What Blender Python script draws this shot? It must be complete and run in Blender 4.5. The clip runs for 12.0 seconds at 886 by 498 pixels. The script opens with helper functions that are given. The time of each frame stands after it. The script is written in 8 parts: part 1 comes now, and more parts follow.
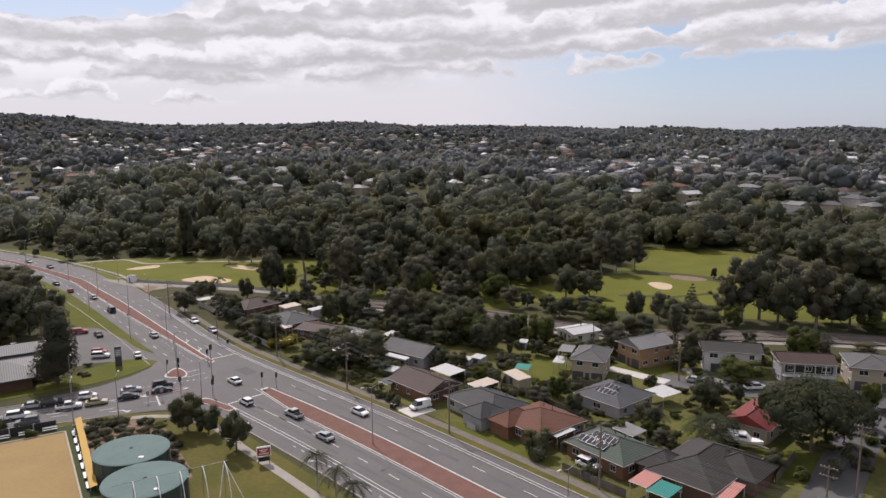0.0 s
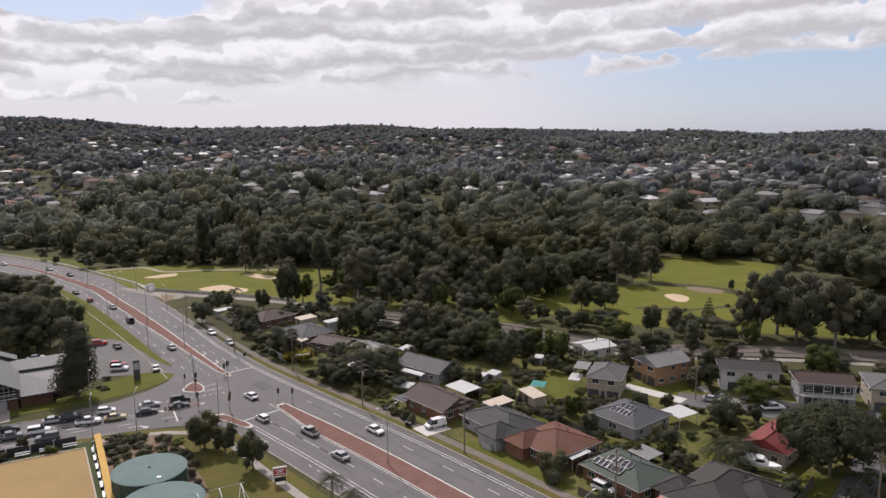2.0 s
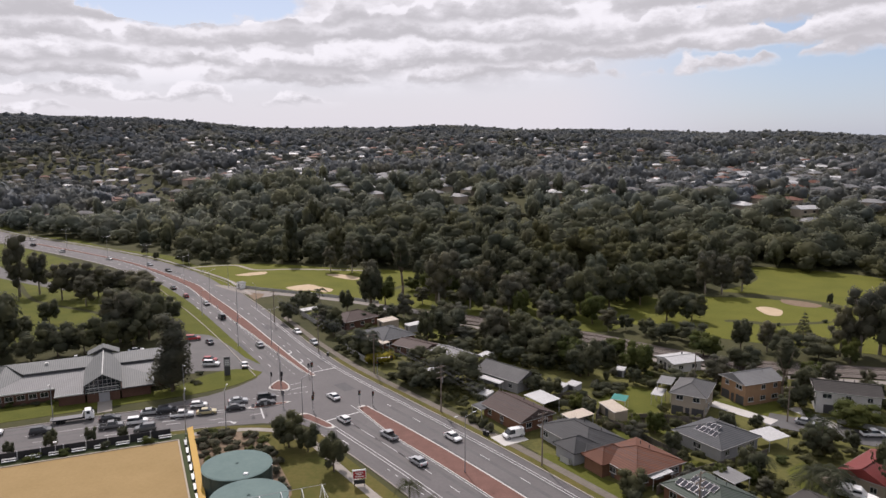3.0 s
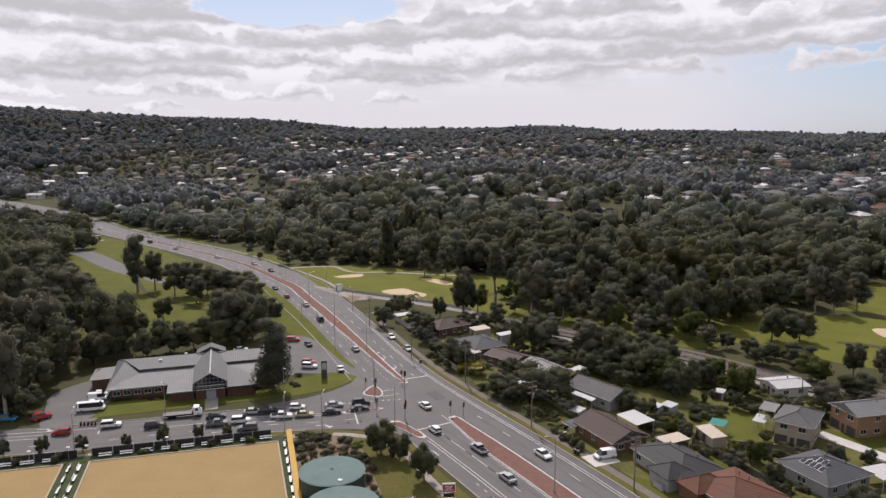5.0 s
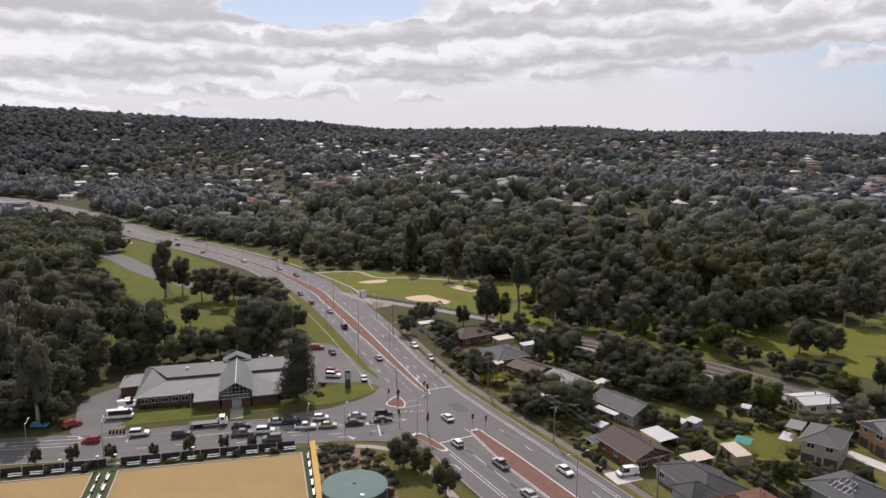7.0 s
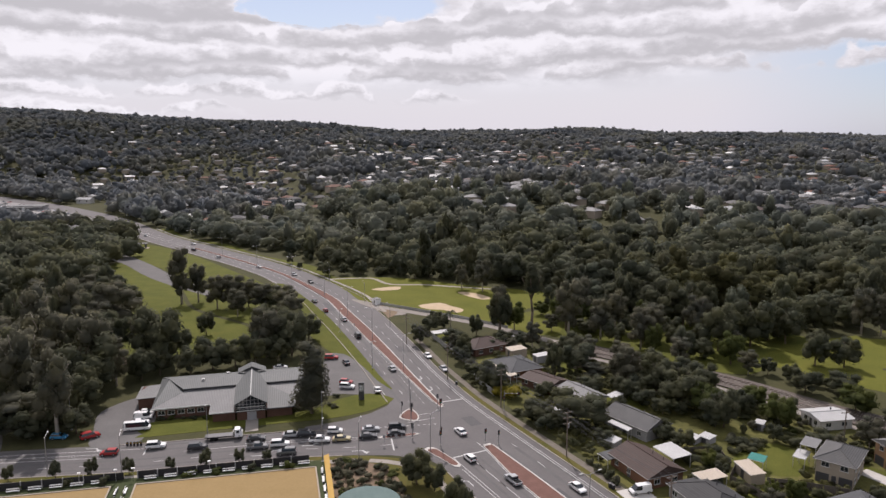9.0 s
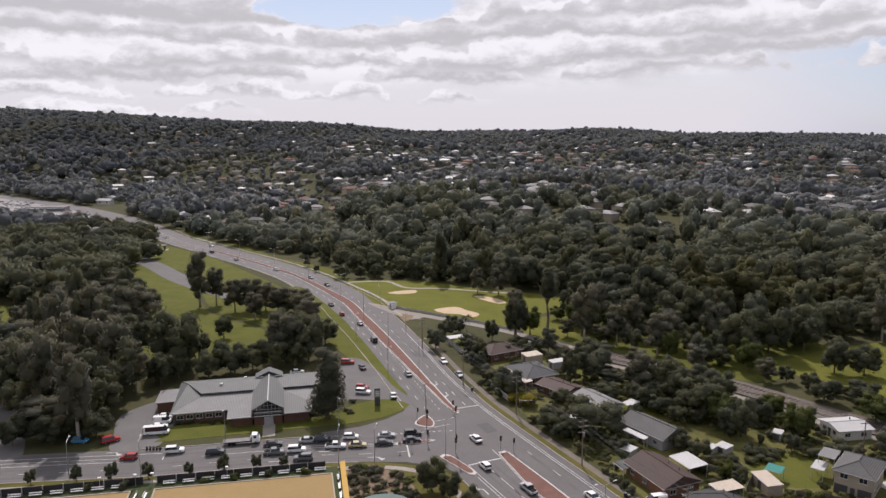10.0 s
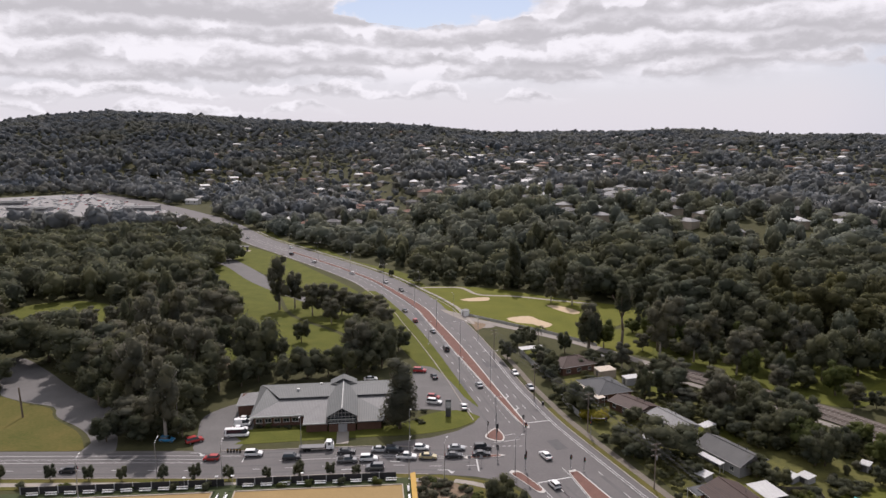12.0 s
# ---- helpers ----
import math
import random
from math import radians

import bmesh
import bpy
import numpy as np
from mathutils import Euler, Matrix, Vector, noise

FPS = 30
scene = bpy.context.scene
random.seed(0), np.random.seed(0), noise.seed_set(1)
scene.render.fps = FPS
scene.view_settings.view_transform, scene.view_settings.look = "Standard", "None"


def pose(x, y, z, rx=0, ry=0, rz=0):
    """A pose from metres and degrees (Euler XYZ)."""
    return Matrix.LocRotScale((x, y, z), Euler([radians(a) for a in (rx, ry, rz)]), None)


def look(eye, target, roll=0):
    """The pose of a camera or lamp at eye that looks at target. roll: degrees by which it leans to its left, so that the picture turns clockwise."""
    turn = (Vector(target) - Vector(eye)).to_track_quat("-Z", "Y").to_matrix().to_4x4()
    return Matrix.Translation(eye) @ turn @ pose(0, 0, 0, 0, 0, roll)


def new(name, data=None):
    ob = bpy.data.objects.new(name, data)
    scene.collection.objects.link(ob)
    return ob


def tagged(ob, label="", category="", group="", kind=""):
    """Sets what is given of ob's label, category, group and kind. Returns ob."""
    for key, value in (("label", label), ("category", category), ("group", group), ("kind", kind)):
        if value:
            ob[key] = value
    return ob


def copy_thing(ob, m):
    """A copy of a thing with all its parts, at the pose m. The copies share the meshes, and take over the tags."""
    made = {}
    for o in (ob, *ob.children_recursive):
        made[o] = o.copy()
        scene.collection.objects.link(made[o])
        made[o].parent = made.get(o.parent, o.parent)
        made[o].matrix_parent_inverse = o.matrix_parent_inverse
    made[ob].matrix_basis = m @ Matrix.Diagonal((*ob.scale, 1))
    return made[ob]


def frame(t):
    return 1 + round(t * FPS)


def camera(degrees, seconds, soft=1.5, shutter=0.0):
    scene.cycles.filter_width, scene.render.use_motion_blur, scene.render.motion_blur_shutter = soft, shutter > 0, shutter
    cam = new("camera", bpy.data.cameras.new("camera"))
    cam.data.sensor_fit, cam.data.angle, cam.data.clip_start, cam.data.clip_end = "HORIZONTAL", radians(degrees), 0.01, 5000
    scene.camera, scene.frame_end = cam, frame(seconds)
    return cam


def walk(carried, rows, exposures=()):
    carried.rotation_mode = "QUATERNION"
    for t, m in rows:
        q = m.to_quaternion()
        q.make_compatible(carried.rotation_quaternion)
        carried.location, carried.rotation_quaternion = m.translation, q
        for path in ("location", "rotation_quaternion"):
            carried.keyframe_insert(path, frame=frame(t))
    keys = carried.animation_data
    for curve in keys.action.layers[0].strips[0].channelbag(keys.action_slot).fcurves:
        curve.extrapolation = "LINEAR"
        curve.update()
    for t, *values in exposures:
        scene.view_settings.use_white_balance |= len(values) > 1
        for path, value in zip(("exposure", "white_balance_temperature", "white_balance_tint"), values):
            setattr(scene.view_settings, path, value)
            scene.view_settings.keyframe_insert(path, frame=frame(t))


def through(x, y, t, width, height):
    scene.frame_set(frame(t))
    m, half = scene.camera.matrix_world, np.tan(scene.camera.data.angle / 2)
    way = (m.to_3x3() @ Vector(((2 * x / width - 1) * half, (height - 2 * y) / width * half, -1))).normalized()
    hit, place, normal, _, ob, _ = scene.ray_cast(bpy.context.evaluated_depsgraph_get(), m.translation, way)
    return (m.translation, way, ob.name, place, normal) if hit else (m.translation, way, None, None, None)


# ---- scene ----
cam = camera(63.80, 12.0, soft=1.5)
# seconds, x, y, z, yaw, pitch, roll: a drone that climbs straight up and pans left
ROWS = [
    (0.0, 0.00, 0.00, 58.50, 0.00, -9.13, 0.35),
    (0.5, -0.02, 0.10, 59.42, 0.03, -9.12, 0.39),
    (1.0, -0.05, 0.26, 60.37, 0.04, -9.10, 0.38),
    (1.5, -0.05, 0.32, 61.34, 0.01, -9.06, 0.36),
    (2.0, -0.11, 0.36, 62.27, 1.23, -9.02, 0.34),
    (2.5, -0.13, 0.37, 63.25, 4.69, -9.02, 0.25),
    (3.0, -0.09, 0.37, 64.23, 7.91, -9.01, 0.15),
    (5.0, -0.28, 0.07, 67.80, 15.51, -9.09, 0.01),
    (5.5, -0.29, 0.10, 68.57, 16.72, -9.09, -0.01),
    (6.0, -0.24, 0.16, 69.39, 17.36, -9.10, 0.00),
    (6.5, -0.17, 0.14, 70.30, 17.35, -9.13, -0.02),
    (7.0, -0.07, 0.14, 71.25, 17.49, -9.15, -0.02),
    (9.0, 0.09, -0.01, 75.17, 18.59, -9.19, 0.08),
    (9.5, 0.15, -0.11, 76.18, 19.21, -9.19, 0.12),
    (10.0, 0.21, -0.23, 77.22, 19.89, -9.21, 0.13),
    (10.5, 0.30, -0.33, 78.31, 20.72, -9.26, 0.17),
    (11.0, 0.40, -0.47, 79.39, 22.82, -9.27, 0.16),
    (11.5, 0.49, -0.49, 80.41, 24.72, -9.27, 0.11),
    (12.0, 0.70, -0.65, 81.42, 25.94, -9.26, 0.12),
]
walk(cam, [(t, pose(x, y, z, 90 + pitch, roll, yaw)) for t, x, y, z, yaw, pitch, roll in ROWS], [(0.0, 0.0, 6350, 19), (12.0, 0.0, 6350, 19)])
# ---- end of walk ----

# ---------------------------------------------------------------- light
SUN_TO = Vector((-0.43 * 0.66, 0.90 * 0.66, 0.75)).normalized()
world = bpy.data.worlds.new("sky")
scene.world = world
world.use_nodes = True


def world_nodes():
    nt = world.node_tree
    nt.nodes.clear()
    N, L = nt.nodes, nt.links

    def math_node(op, a, b=None, clamp=False):
        n = N.new("ShaderNodeMath")
        n.operation, n.use_clamp = op, clamp
        for i, v in enumerate((a, b)):
            if v is None:
                continue
            if isinstance(v, (int, float)):
                n.inputs[i].default_value = v
            else:
                L.new(v, n.inputs[i])
        return n.outputs[0]

    def ramp(v, a, b, lo=0.0, hi=1.0):
        n = N.new("ShaderNodeMapRange")
        n.interpolation_type = "SMOOTHSTEP"
        L.new(v, n.inputs[0])
        for i, k in enumerate((a, b, lo, hi)):
            n.inputs[i + 1].default_value = k
        return n.outputs[0]

    def cloud_noise(az, el, ka, ke, seed, detail, rough):
        c = N.new("ShaderNodeCombineXYZ")
        L.new(math_node("MULTIPLY", az, ka), c.inputs[0])
        L.new(math_node("MULTIPLY", el, ke), c.inputs[1])
        c.inputs[2].default_value = seed
        n = N.new("ShaderNodeTexNoise")
        n.inputs["Scale"].default_value = 1.0
        n.inputs["Detail"].default_value = detail
        n.inputs["Roughness"].default_value = rough
        L.new(c.outputs[0], n.inputs["Vector"])
        return n.outputs["Fac"]

    tc = N.new("ShaderNodeTexCoord")
    sep = N.new("ShaderNodeSeparateXYZ")
    L.new(tc.outputs["Generated"], sep.inputs[0])
    az = math_node("MULTIPLY", math_node("ARCTAN2", sep.outputs[0], sep.outputs[1]), 57.2958)
    el = math_node("MULTIPLY", math_node("ARCSINE", sep.outputs[2]), 57.2958)
    # one gap of blue among the clouds
    gap_az = math_node("DIVIDE", math_node("ADD", az, 26.0), 8.5)
    gap_el = math_node("DIVIDE", math_node("SUBTRACT", math_node("SUBTRACT", el, 9.6), math_node("MULTIPLY", math_node("ADD", az, 26.0), 0.04)), 1.7)
    ring = math_node("ADD", math_node("ADD", math_node("MULTIPLY", gap_az, gap_az), math_node("MULTIPLY", gap_el, gap_el)), math_node("MULTIPLY", math_node("SUBTRACT", cloud_noise(az, el, 0.3, 0.5, 1.7, 4.0, 0.6), 0.5), 2.2))
    opening = ramp(ring, 0.6, 1.15, 1.0, 0.0)
    big = cloud_noise(az, el, 0.115, 0.30, SKY_SEED, 8.0, 0.58)
    fine = cloud_noise(az, el, 0.34, 0.62, SKY_SEED + 3.0, 7.0, 0.62)
    # high overhead: loose cover that thins out
    cover = math_node("MULTIPLY", ramp(math_node("ADD", big, ramp(el, 20.0, 60.0, 0.06, -0.06)), 0.44, 0.56), ramp(el, 10.5, 13.0))
    tone = ramp(math_node("ADD", math_node("MULTIPLY", big, 0.6), math_node("MULTIPLY", fine, 0.4)), 0.40, 0.62, 0.92, 0.66)
    # a white veil behind the rows, broken to the right
    veil = math_node("MULTIPLY", math_node("MULTIPLY", ramp(math_node("SUBTRACT", el, ramp(az, -6.0, 22.0, 0.0, 5.0)), 2.8, 5.2), ramp(math_node("ADD", fine, ramp(az, 6.0, 20.0, 0.25, -0.05)), 0.42, 0.56)), math_node("SUBTRACT", 1.0, opening))
    cover = math_node("MAXIMUM", cover, veil)
    # cumulus rows, the farthest and lowest first: level grey undersides, heaped white tops
    fluff = math_node("MULTIPLY", math_node("SUBTRACT", fine, 0.5), 3.0)
    lift = math_node("ADD", ramp(az, -30.0, 4.0, -0.5, 0.2), ramp(az, 4.0, 26.0, 0.0, 1.3))
    for k, (base, high, wide, reach) in enumerate(((1.8, 1.2, 0.20, -34.0), (2.9, 1.5, 0.16, -17.0), (4.2, 2.6, 0.12, 90.0), (5.4, 2.8, 0.13, 90.0), (6.9, 3.2, 0.11, 90.0), (8.6, 4.4, 0.09, 90.0))):
        level = math_node("ADD", math_node("ADD", lift, base), math_node("MULTIPLY", math_node("SUBTRACT", cloud_noise(az, el, wide * 0.6, 0.0, SKY_SEED + 20.0 + k, 3.0, 0.5), 0.5), 2.6))
        heap = ramp(cloud_noise(az, el, wide, 0.05, SKY_SEED + 40.0 + k * 3.7, 4.0, 0.55), 0.30, 0.56, 0.0, high)
        if reach < 90.0:
            heap = math_node("MULTIPLY", heap, ramp(az, reach - 5.0, reach + 4.0, 1.0, 0.0))
        heap = math_node("MULTIPLY", heap, math_node("SUBTRACT", 1.0, opening))
        up = math_node("SUBTRACT", math_node("ADD", el, math_node("MULTIPLY", fluff, 0.62)), level)
        edge = math_node("SUBTRACT", heap, up)
        here = math_node("MULTIPLY", ramp(up, -0.15, 0.40), math_node("MULTIPLY", ramp(edge, -0.05, 0.30), ramp(heap, 0.10, 0.9)))
        lit = ramp(math_node("SUBTRACT", math_node("ADD", up, math_node("MULTIPLY", fluff, 1.05)), math_node("MULTIPLY", edge, 0.35)), -0.5, high * 0.62, 0.565, 0.92)
        both = N.new("ShaderNodeMix")
        L.new(here, both.inputs[0])
        L.new(tone, both.inputs[2])
        L.new(lit, both.inputs[3])
        tone = both.outputs[0]
        cover = math_node("MAXIMUM", cover, here)
    # clouds towards the sun are lit through, those opposite are duller
    dot = N.new("ShaderNodeVectorMath")
    dot.operation = "DOT_PRODUCT"
    L.new(tc.outputs["Generated"], dot.inputs[0])
    dot.inputs[1].default_value = SUN_TO
    side = math_node("MULTIPLY", ramp(dot.outputs["Value"], -0.3, 0.45, 0.80, 1.0), ramp(el, 14.0, 40.0, 1.0, 1.0))
    tone = math_node("MULTIPLY", tone, side)
    cloud = N.new("ShaderNodeCombineColor")
    L.new(math_node("MULTIPLY", tone, 0.985), cloud.inputs[0])
    L.new(math_node("MULTIPLY", tone, 0.985), cloud.inputs[1])
    L.new(math_node("MULTIPLY", tone, 0.985), cloud.inputs[2])
    sky = N.new("ShaderNodeTexSky")
    sky.sky_type = "NISHITA"
    sky.sun_disc = False
    sky.sun_elevation = math.asin(SUN_TO.z)
    sky.sun_rotation = math.atan2(SUN_TO.x, SUN_TO.y)
    sky.dust_density = 0.6
    sky.ozone_density = 2.0
    mul = N.new("ShaderNodeVectorMath")
    mul.operation = "SCALE"
    L.new(sky.outputs[0], mul.inputs[0])
    mul.inputs["Scale"].default_value = SKY_STRENGTH
    # thin bright haze over the horizon
    haze = N.new("ShaderNodeMix")
    haze.data_type = "RGBA"
    mist = math_node("MULTIPLY", ramp(el, 0.0, 9.0, 0.97, 0.62), ramp(az, 2.0, 17.0, 1.0, 0.60))
    L.new(math_node("MULTIPLY", mist, math_node("SUBTRACT", 1.0, math_node("MULTIPLY", opening, 0.45))), haze.inputs[0])
    L.new(mul.outputs[0], haze.inputs[6])
    hz = N.new("ShaderNodeCombineColor")
    for i, (k, far) in enumerate(((0.735, 0.46), (0.728, 0.56), (0.745, 0.72))):
        L.new(math_node("MULTIPLY", side, ramp(az, 0.0, 20.0, k, far)), hz.inputs[i])
    L.new(hz.outputs[0], haze.inputs[7])
    mix = N.new("ShaderNodeMix")
    mix.data_type = "RGBA"
    L.new(cover, mix.inputs[0])
    L.new(haze.outputs[2], mix.inputs[6])
    L.new(cloud.outputs[0], mix.inputs[7])
    bg = N.new("ShaderNodeBackground")
    L.new(mix.outputs[2], bg.inputs[0])
    bg.inputs[1].default_value = 1.0
    out = N.new("ShaderNodeOutputWorld")
    L.new(bg.outputs[0], out.inputs[0])


SKY_SEED, SKY_STRENGTH = 4.3, 0.10
world_nodes()
sun_data = bpy.data.lights.new("sun", "SUN")
sun_data.energy, sun_data.angle, sun_data.color = 4.0, radians(0.6), (1.0, 0.935, 0.86)
sun = new("sun", sun_data)
sun.matrix_world = look(SUN_TO * 100, (0, 0, 0))
scene.view_settings.exposure = 0.0


# ---------------------------------------------------------------- materials
def surface(name, a, b, scale, rough=0.8, metal=0.0, bump=0.0, fine=6.0, mid=0.5, width=0.25, obj=0.0, island=0.0, extra=None):
    """Two colours mixed by noise at two scales in metres; bump in metres; obj, island: how far single things or pieces differ in tone."""
    m = bpy.data.materials.new(name)
    m.use_nodes = True
    nt = m.node_tree
    N, L = nt.nodes, nt.links
    bsdf = N["Principled BSDF"]
    geo = N.new("ShaderNodeNewGeometry")
    n1 = N.new("ShaderNodeTexNoise")
    n1.inputs["Scale"].default_value = 1.0 / scale
    n1.inputs["Detail"].default_value = 4.0
    n2 = N.new("ShaderNodeTexNoise")
    n2.inputs["Scale"].default_value = fine / scale
    n2.inputs["Detail"].default_value = 5.0
    n2.inputs["Roughness"].default_value = 0.65
    L.new(geo.outputs["Position"], n1.inputs["Vector"])
    L.new(geo.outputs["Position"], n2.inputs["Vector"])
    av = N.new("ShaderNodeMath")
    av.operation = "ADD"
    L.new(n1.outputs["Fac"], av.inputs[0])
    L.new(n2.outputs["Fac"], av.inputs[1])
    last = av.outputs[0]
    for weight, node, socket in ((obj, "ShaderNodeObjectInfo", "Random"), (island, "ShaderNodeNewGeometry", "Random Per Island")):
        if weight:
            r = N.new(node)
            mul = N.new("ShaderNodeMath")
            mul.operation = "MULTIPLY_ADD"
            L.new(r.outputs[socket], mul.inputs[0])
            mul.inputs[1].default_value = weight
            L.new(last, mul.inputs[2])
            sub = N.new("ShaderNodeMath")
            sub.operation = "SUBTRACT"
            L.new(mul.outputs[0], sub.inputs[0])
            sub.inputs[1].default_value = weight / 2
            last = sub.outputs[0]
    mr = N.new("ShaderNodeMapRange")
    mr.inputs[1].default_value, mr.inputs[2].default_value = 2 * (mid - width), 2 * (mid + width)
    L.new(last, mr.inputs[0])
    mix = N.new("ShaderNodeMix")
    mix.data_type = "RGBA"
    L.new(mr.outputs[0], mix.inputs[0])
    mix.inputs[6].default_value, mix.inputs[7].default_value = (*a, 1), (*b, 1)
    L.new(mix.outputs[2], bsdf.inputs["Base Color"])
    bsdf.inputs["Roughness"].default_value, bsdf.inputs["Metallic"].default_value = rough, metal
    if rough >= 0.9:
        bsdf.inputs["Specular IOR Level"].default_value = 0.12
    if bump:
        bn = N.new("ShaderNodeBump")
        bn.inputs["Distance"].default_value = bump
        L.new(n2.outputs["Fac"], bn.inputs["Height"])
        L.new(bn.outputs[0], bsdf.inputs["Normal"])
    return m


def foliage(name, a, b, clump=4.0, through=0.60, cell=0.0, spread=0.35):
    """Leaves: colour varies leaf by leaf, clump by clump and tree by tree; some light passes through."""
    m = surface(name, a, b, clump, 0.7, fine=2.6, width=0.28, obj=0.5, island=0.12)
    nt = m.node_tree
    N, L = nt.nodes, nt.links
    bsdf, out = N["Principled BSDF"], N["Material Output"]
    # some stands lean towards yellow-olive, some towards blue-grey
    geo = N.new("ShaderNodeNewGeometry")
    base = bsdf.inputs["Base Color"].links[0].from_socket
    for k, (shift, lo) in enumerate((((1.07, 1.03, 0.86, 1), 0.52), ((0.84, 0.89, 0.98, 1), 0.53))):
        big = N.new("ShaderNodeTexNoise")
        big.inputs["Scale"].default_value = (0.42 if k else 0.55) / clump
        big.inputs["Detail"].default_value = 1.0
        off = N.new("ShaderNodeVectorMath")
        off.inputs[1].default_value = (k * 311.0 + 40, 17, 5)
        L.new(geo.outputs["Position"], off.inputs[0])
        L.new(off.outputs[0], big.inputs["Vector"])
        mr = N.new("ShaderNodeMapRange")
        mr.inputs[1].default_value, mr.inputs[2].default_value, mr.inputs[4].default_value = lo, lo + 0.12, 0.9
        L.new(big.outputs["Fac"], mr.inputs[0])
        mul = N.new("ShaderNodeMix")
        mul.data_type, mul.blend_type = "RGBA", "MULTIPLY"
        L.new(mr.outputs[0], mul.inputs[0])
        L.new(base, mul.inputs[6])
        mul.inputs[7].default_value = shift
        base = mul.outputs[2]
    if cell:
        # joined woods: neighbouring trees differ in tone
        flat = N.new("ShaderNodeVectorMath")
        flat.operation = "MULTIPLY"
        flat.inputs[1].default_value = (1.0 / cell, 1.0 / cell, 0.0)
        L.new(geo.outputs["Position"], flat.inputs[0])
        vor = N.new("ShaderNodeTexVoronoi")
        vor.inputs["Scale"].default_value = 1.0
        L.new(flat.outputs[0], vor.inputs["Vector"])
        split = N.new("ShaderNodeSeparateColor")
        L.new(vor.outputs["Color"], split.inputs[0])
        tone = N.new("ShaderNodeMapRange")
        tone.inputs[3].default_value, tone.inputs[4].default_value = 1.0 - spread, 1.0 + spread
        L.new(split.outputs[0], tone.inputs[0])
        warm = N.new("ShaderNodeMix")
        warm.data_type = "RGBA"
        warm.inputs[6].default_value, warm.inputs[7].default_value = (0.97, 1.0, 1.02, 1), (1.05, 1.01, 0.92, 1)
        L.new(split.outputs[1], warm.inputs[0])
        scale = N.new("ShaderNodeVectorMath")
        scale.operation = "SCALE"
        L.new(warm.outputs[2], scale.inputs[0])
        L.new(tone.outputs[0], scale.inputs["Scale"])
        mul = N.new("ShaderNodeMix")
        mul.data_type, mul.blend_type = "RGBA", "MULTIPLY"
        mul.inputs[0].default_value = 1.0
        L.new(base, mul.inputs[6])
        L.new(scale.outputs[0], mul.inputs[7])
        base = mul.outputs[2]
    L.new(base, bsdf.inputs["Base Color"])
    bsdf.inputs["Specular IOR Level"].default_value = 0.08
    tr = N.new("ShaderNodeBsdfTranslucent")
    L.new(bsdf.inputs["Base Color"].links[0].from_socket, tr.inputs[0])
    mx = N.new("ShaderNodeMixShader")
    mx.inputs[0].default_value = through
    L.new(bsdf.outputs[0], mx.inputs[1])
    L.new(tr.outputs[0], mx.inputs[2])
    L.new(mx.outputs[0], out.inputs["Surface"])
    return m


def plain(name, col, rough=0.5, metal=0.0):
    return surface(name, tuple(c * 0.85 for c in col), tuple(min(1, c * 1.1) for c in col), 1.5, rough, metal, fine=7)


def ribbed(name, a, b, pitch, rough=0.45, angle_axis="X", obj=0.0, depth=0.03):
    """Sheet metal or tile courses: a wave along the object's own axis, with shadow lines painted into the colour."""
    m = surface(name, a, b, 3.0, rough, obj=obj, width=0.35)
    nt = m.node_tree
    N, L = nt.nodes, nt.links
    tc = N.new("ShaderNodeTexCoord")
    w = N.new("ShaderNodeTexWave")
    w.bands_direction = angle_axis
    w.inputs["Scale"].default_value = 0.314 / pitch
    L.new(tc.outputs["Object"], w.inputs["Vector"])
    bn = N.new("ShaderNodeBump")
    bn.inputs["Distance"].default_value = depth
    bn.inputs["Strength"].default_value = 0.45
    N["Principled BSDF"].inputs["Specular IOR Level"].default_value = 0.22
    L.new(w.outputs["Fac"], bn.inputs["Height"])
    bsdf = N["Principled BSDF"]
    L.new(bn.outputs[0], bsdf.inputs["Normal"])
    # wave troughs darkened: painted shadow lines between courses or ribs
    lap_shade = N.new("ShaderNodeMapRange")
    lap_shade.inputs[1].default_value, lap_shade.inputs[2].default_value, lap_shade.inputs[3].default_value = 0.0, 0.45, 0.62
    L.new(w.outputs["Fac"], lap_shade.inputs[0])
    laps = N.new("ShaderNodeVectorMath")
    laps.operation = "SCALE"
    L.new(bsdf.inputs["Base Color"].links[0].from_socket, laps.inputs[0])
    L.new(lap_shade.outputs[0], laps.inputs["Scale"])
    L.new(laps.outputs[0], bsdf.inputs["Base Color"])
    return m


M = {}
M["ground"] = surface("dry_grass_ground", (0.036, 0.04, 0.018), (0.078, 0.074, 0.033), 14.0, 0.95, bump=0.05, fine=9)
M["lawn"] = surface("lawn_grass", (0.052, 0.065, 0.011), (0.12, 0.12, 0.024), 7.0, 0.95, bump=0.03, fine=12)
M["dry_lawn"] = surface("dry_lawn_grass", (0.048, 0.064, 0.012), (0.139, 0.107, 0.036), 9.0, 0.95, bump=0.03, fine=10)
M["fairway"] = surface("fairway_grass", (0.075, 0.086, 0.013), (0.139, 0.136, 0.024), 12.0, 0.95, bump=0.02, fine=14)
M["sand"] = surface("bunker_sand", (0.38, 0.29, 0.19), (0.50, 0.40, 0.28), 3.0, 0.95, bump=0.03)
M["dirt"] = surface("bare_earth", (0.13, 0.095, 0.065), (0.24, 0.18, 0.125), 3.0, 0.95, bump=0.04)
M["asphalt"] = surface("asphalt", (0.07384, 0.06895, 0.068), (0.1217, 0.1113, 0.11), 7.0, 0.85, bump=0.01, fine=10)
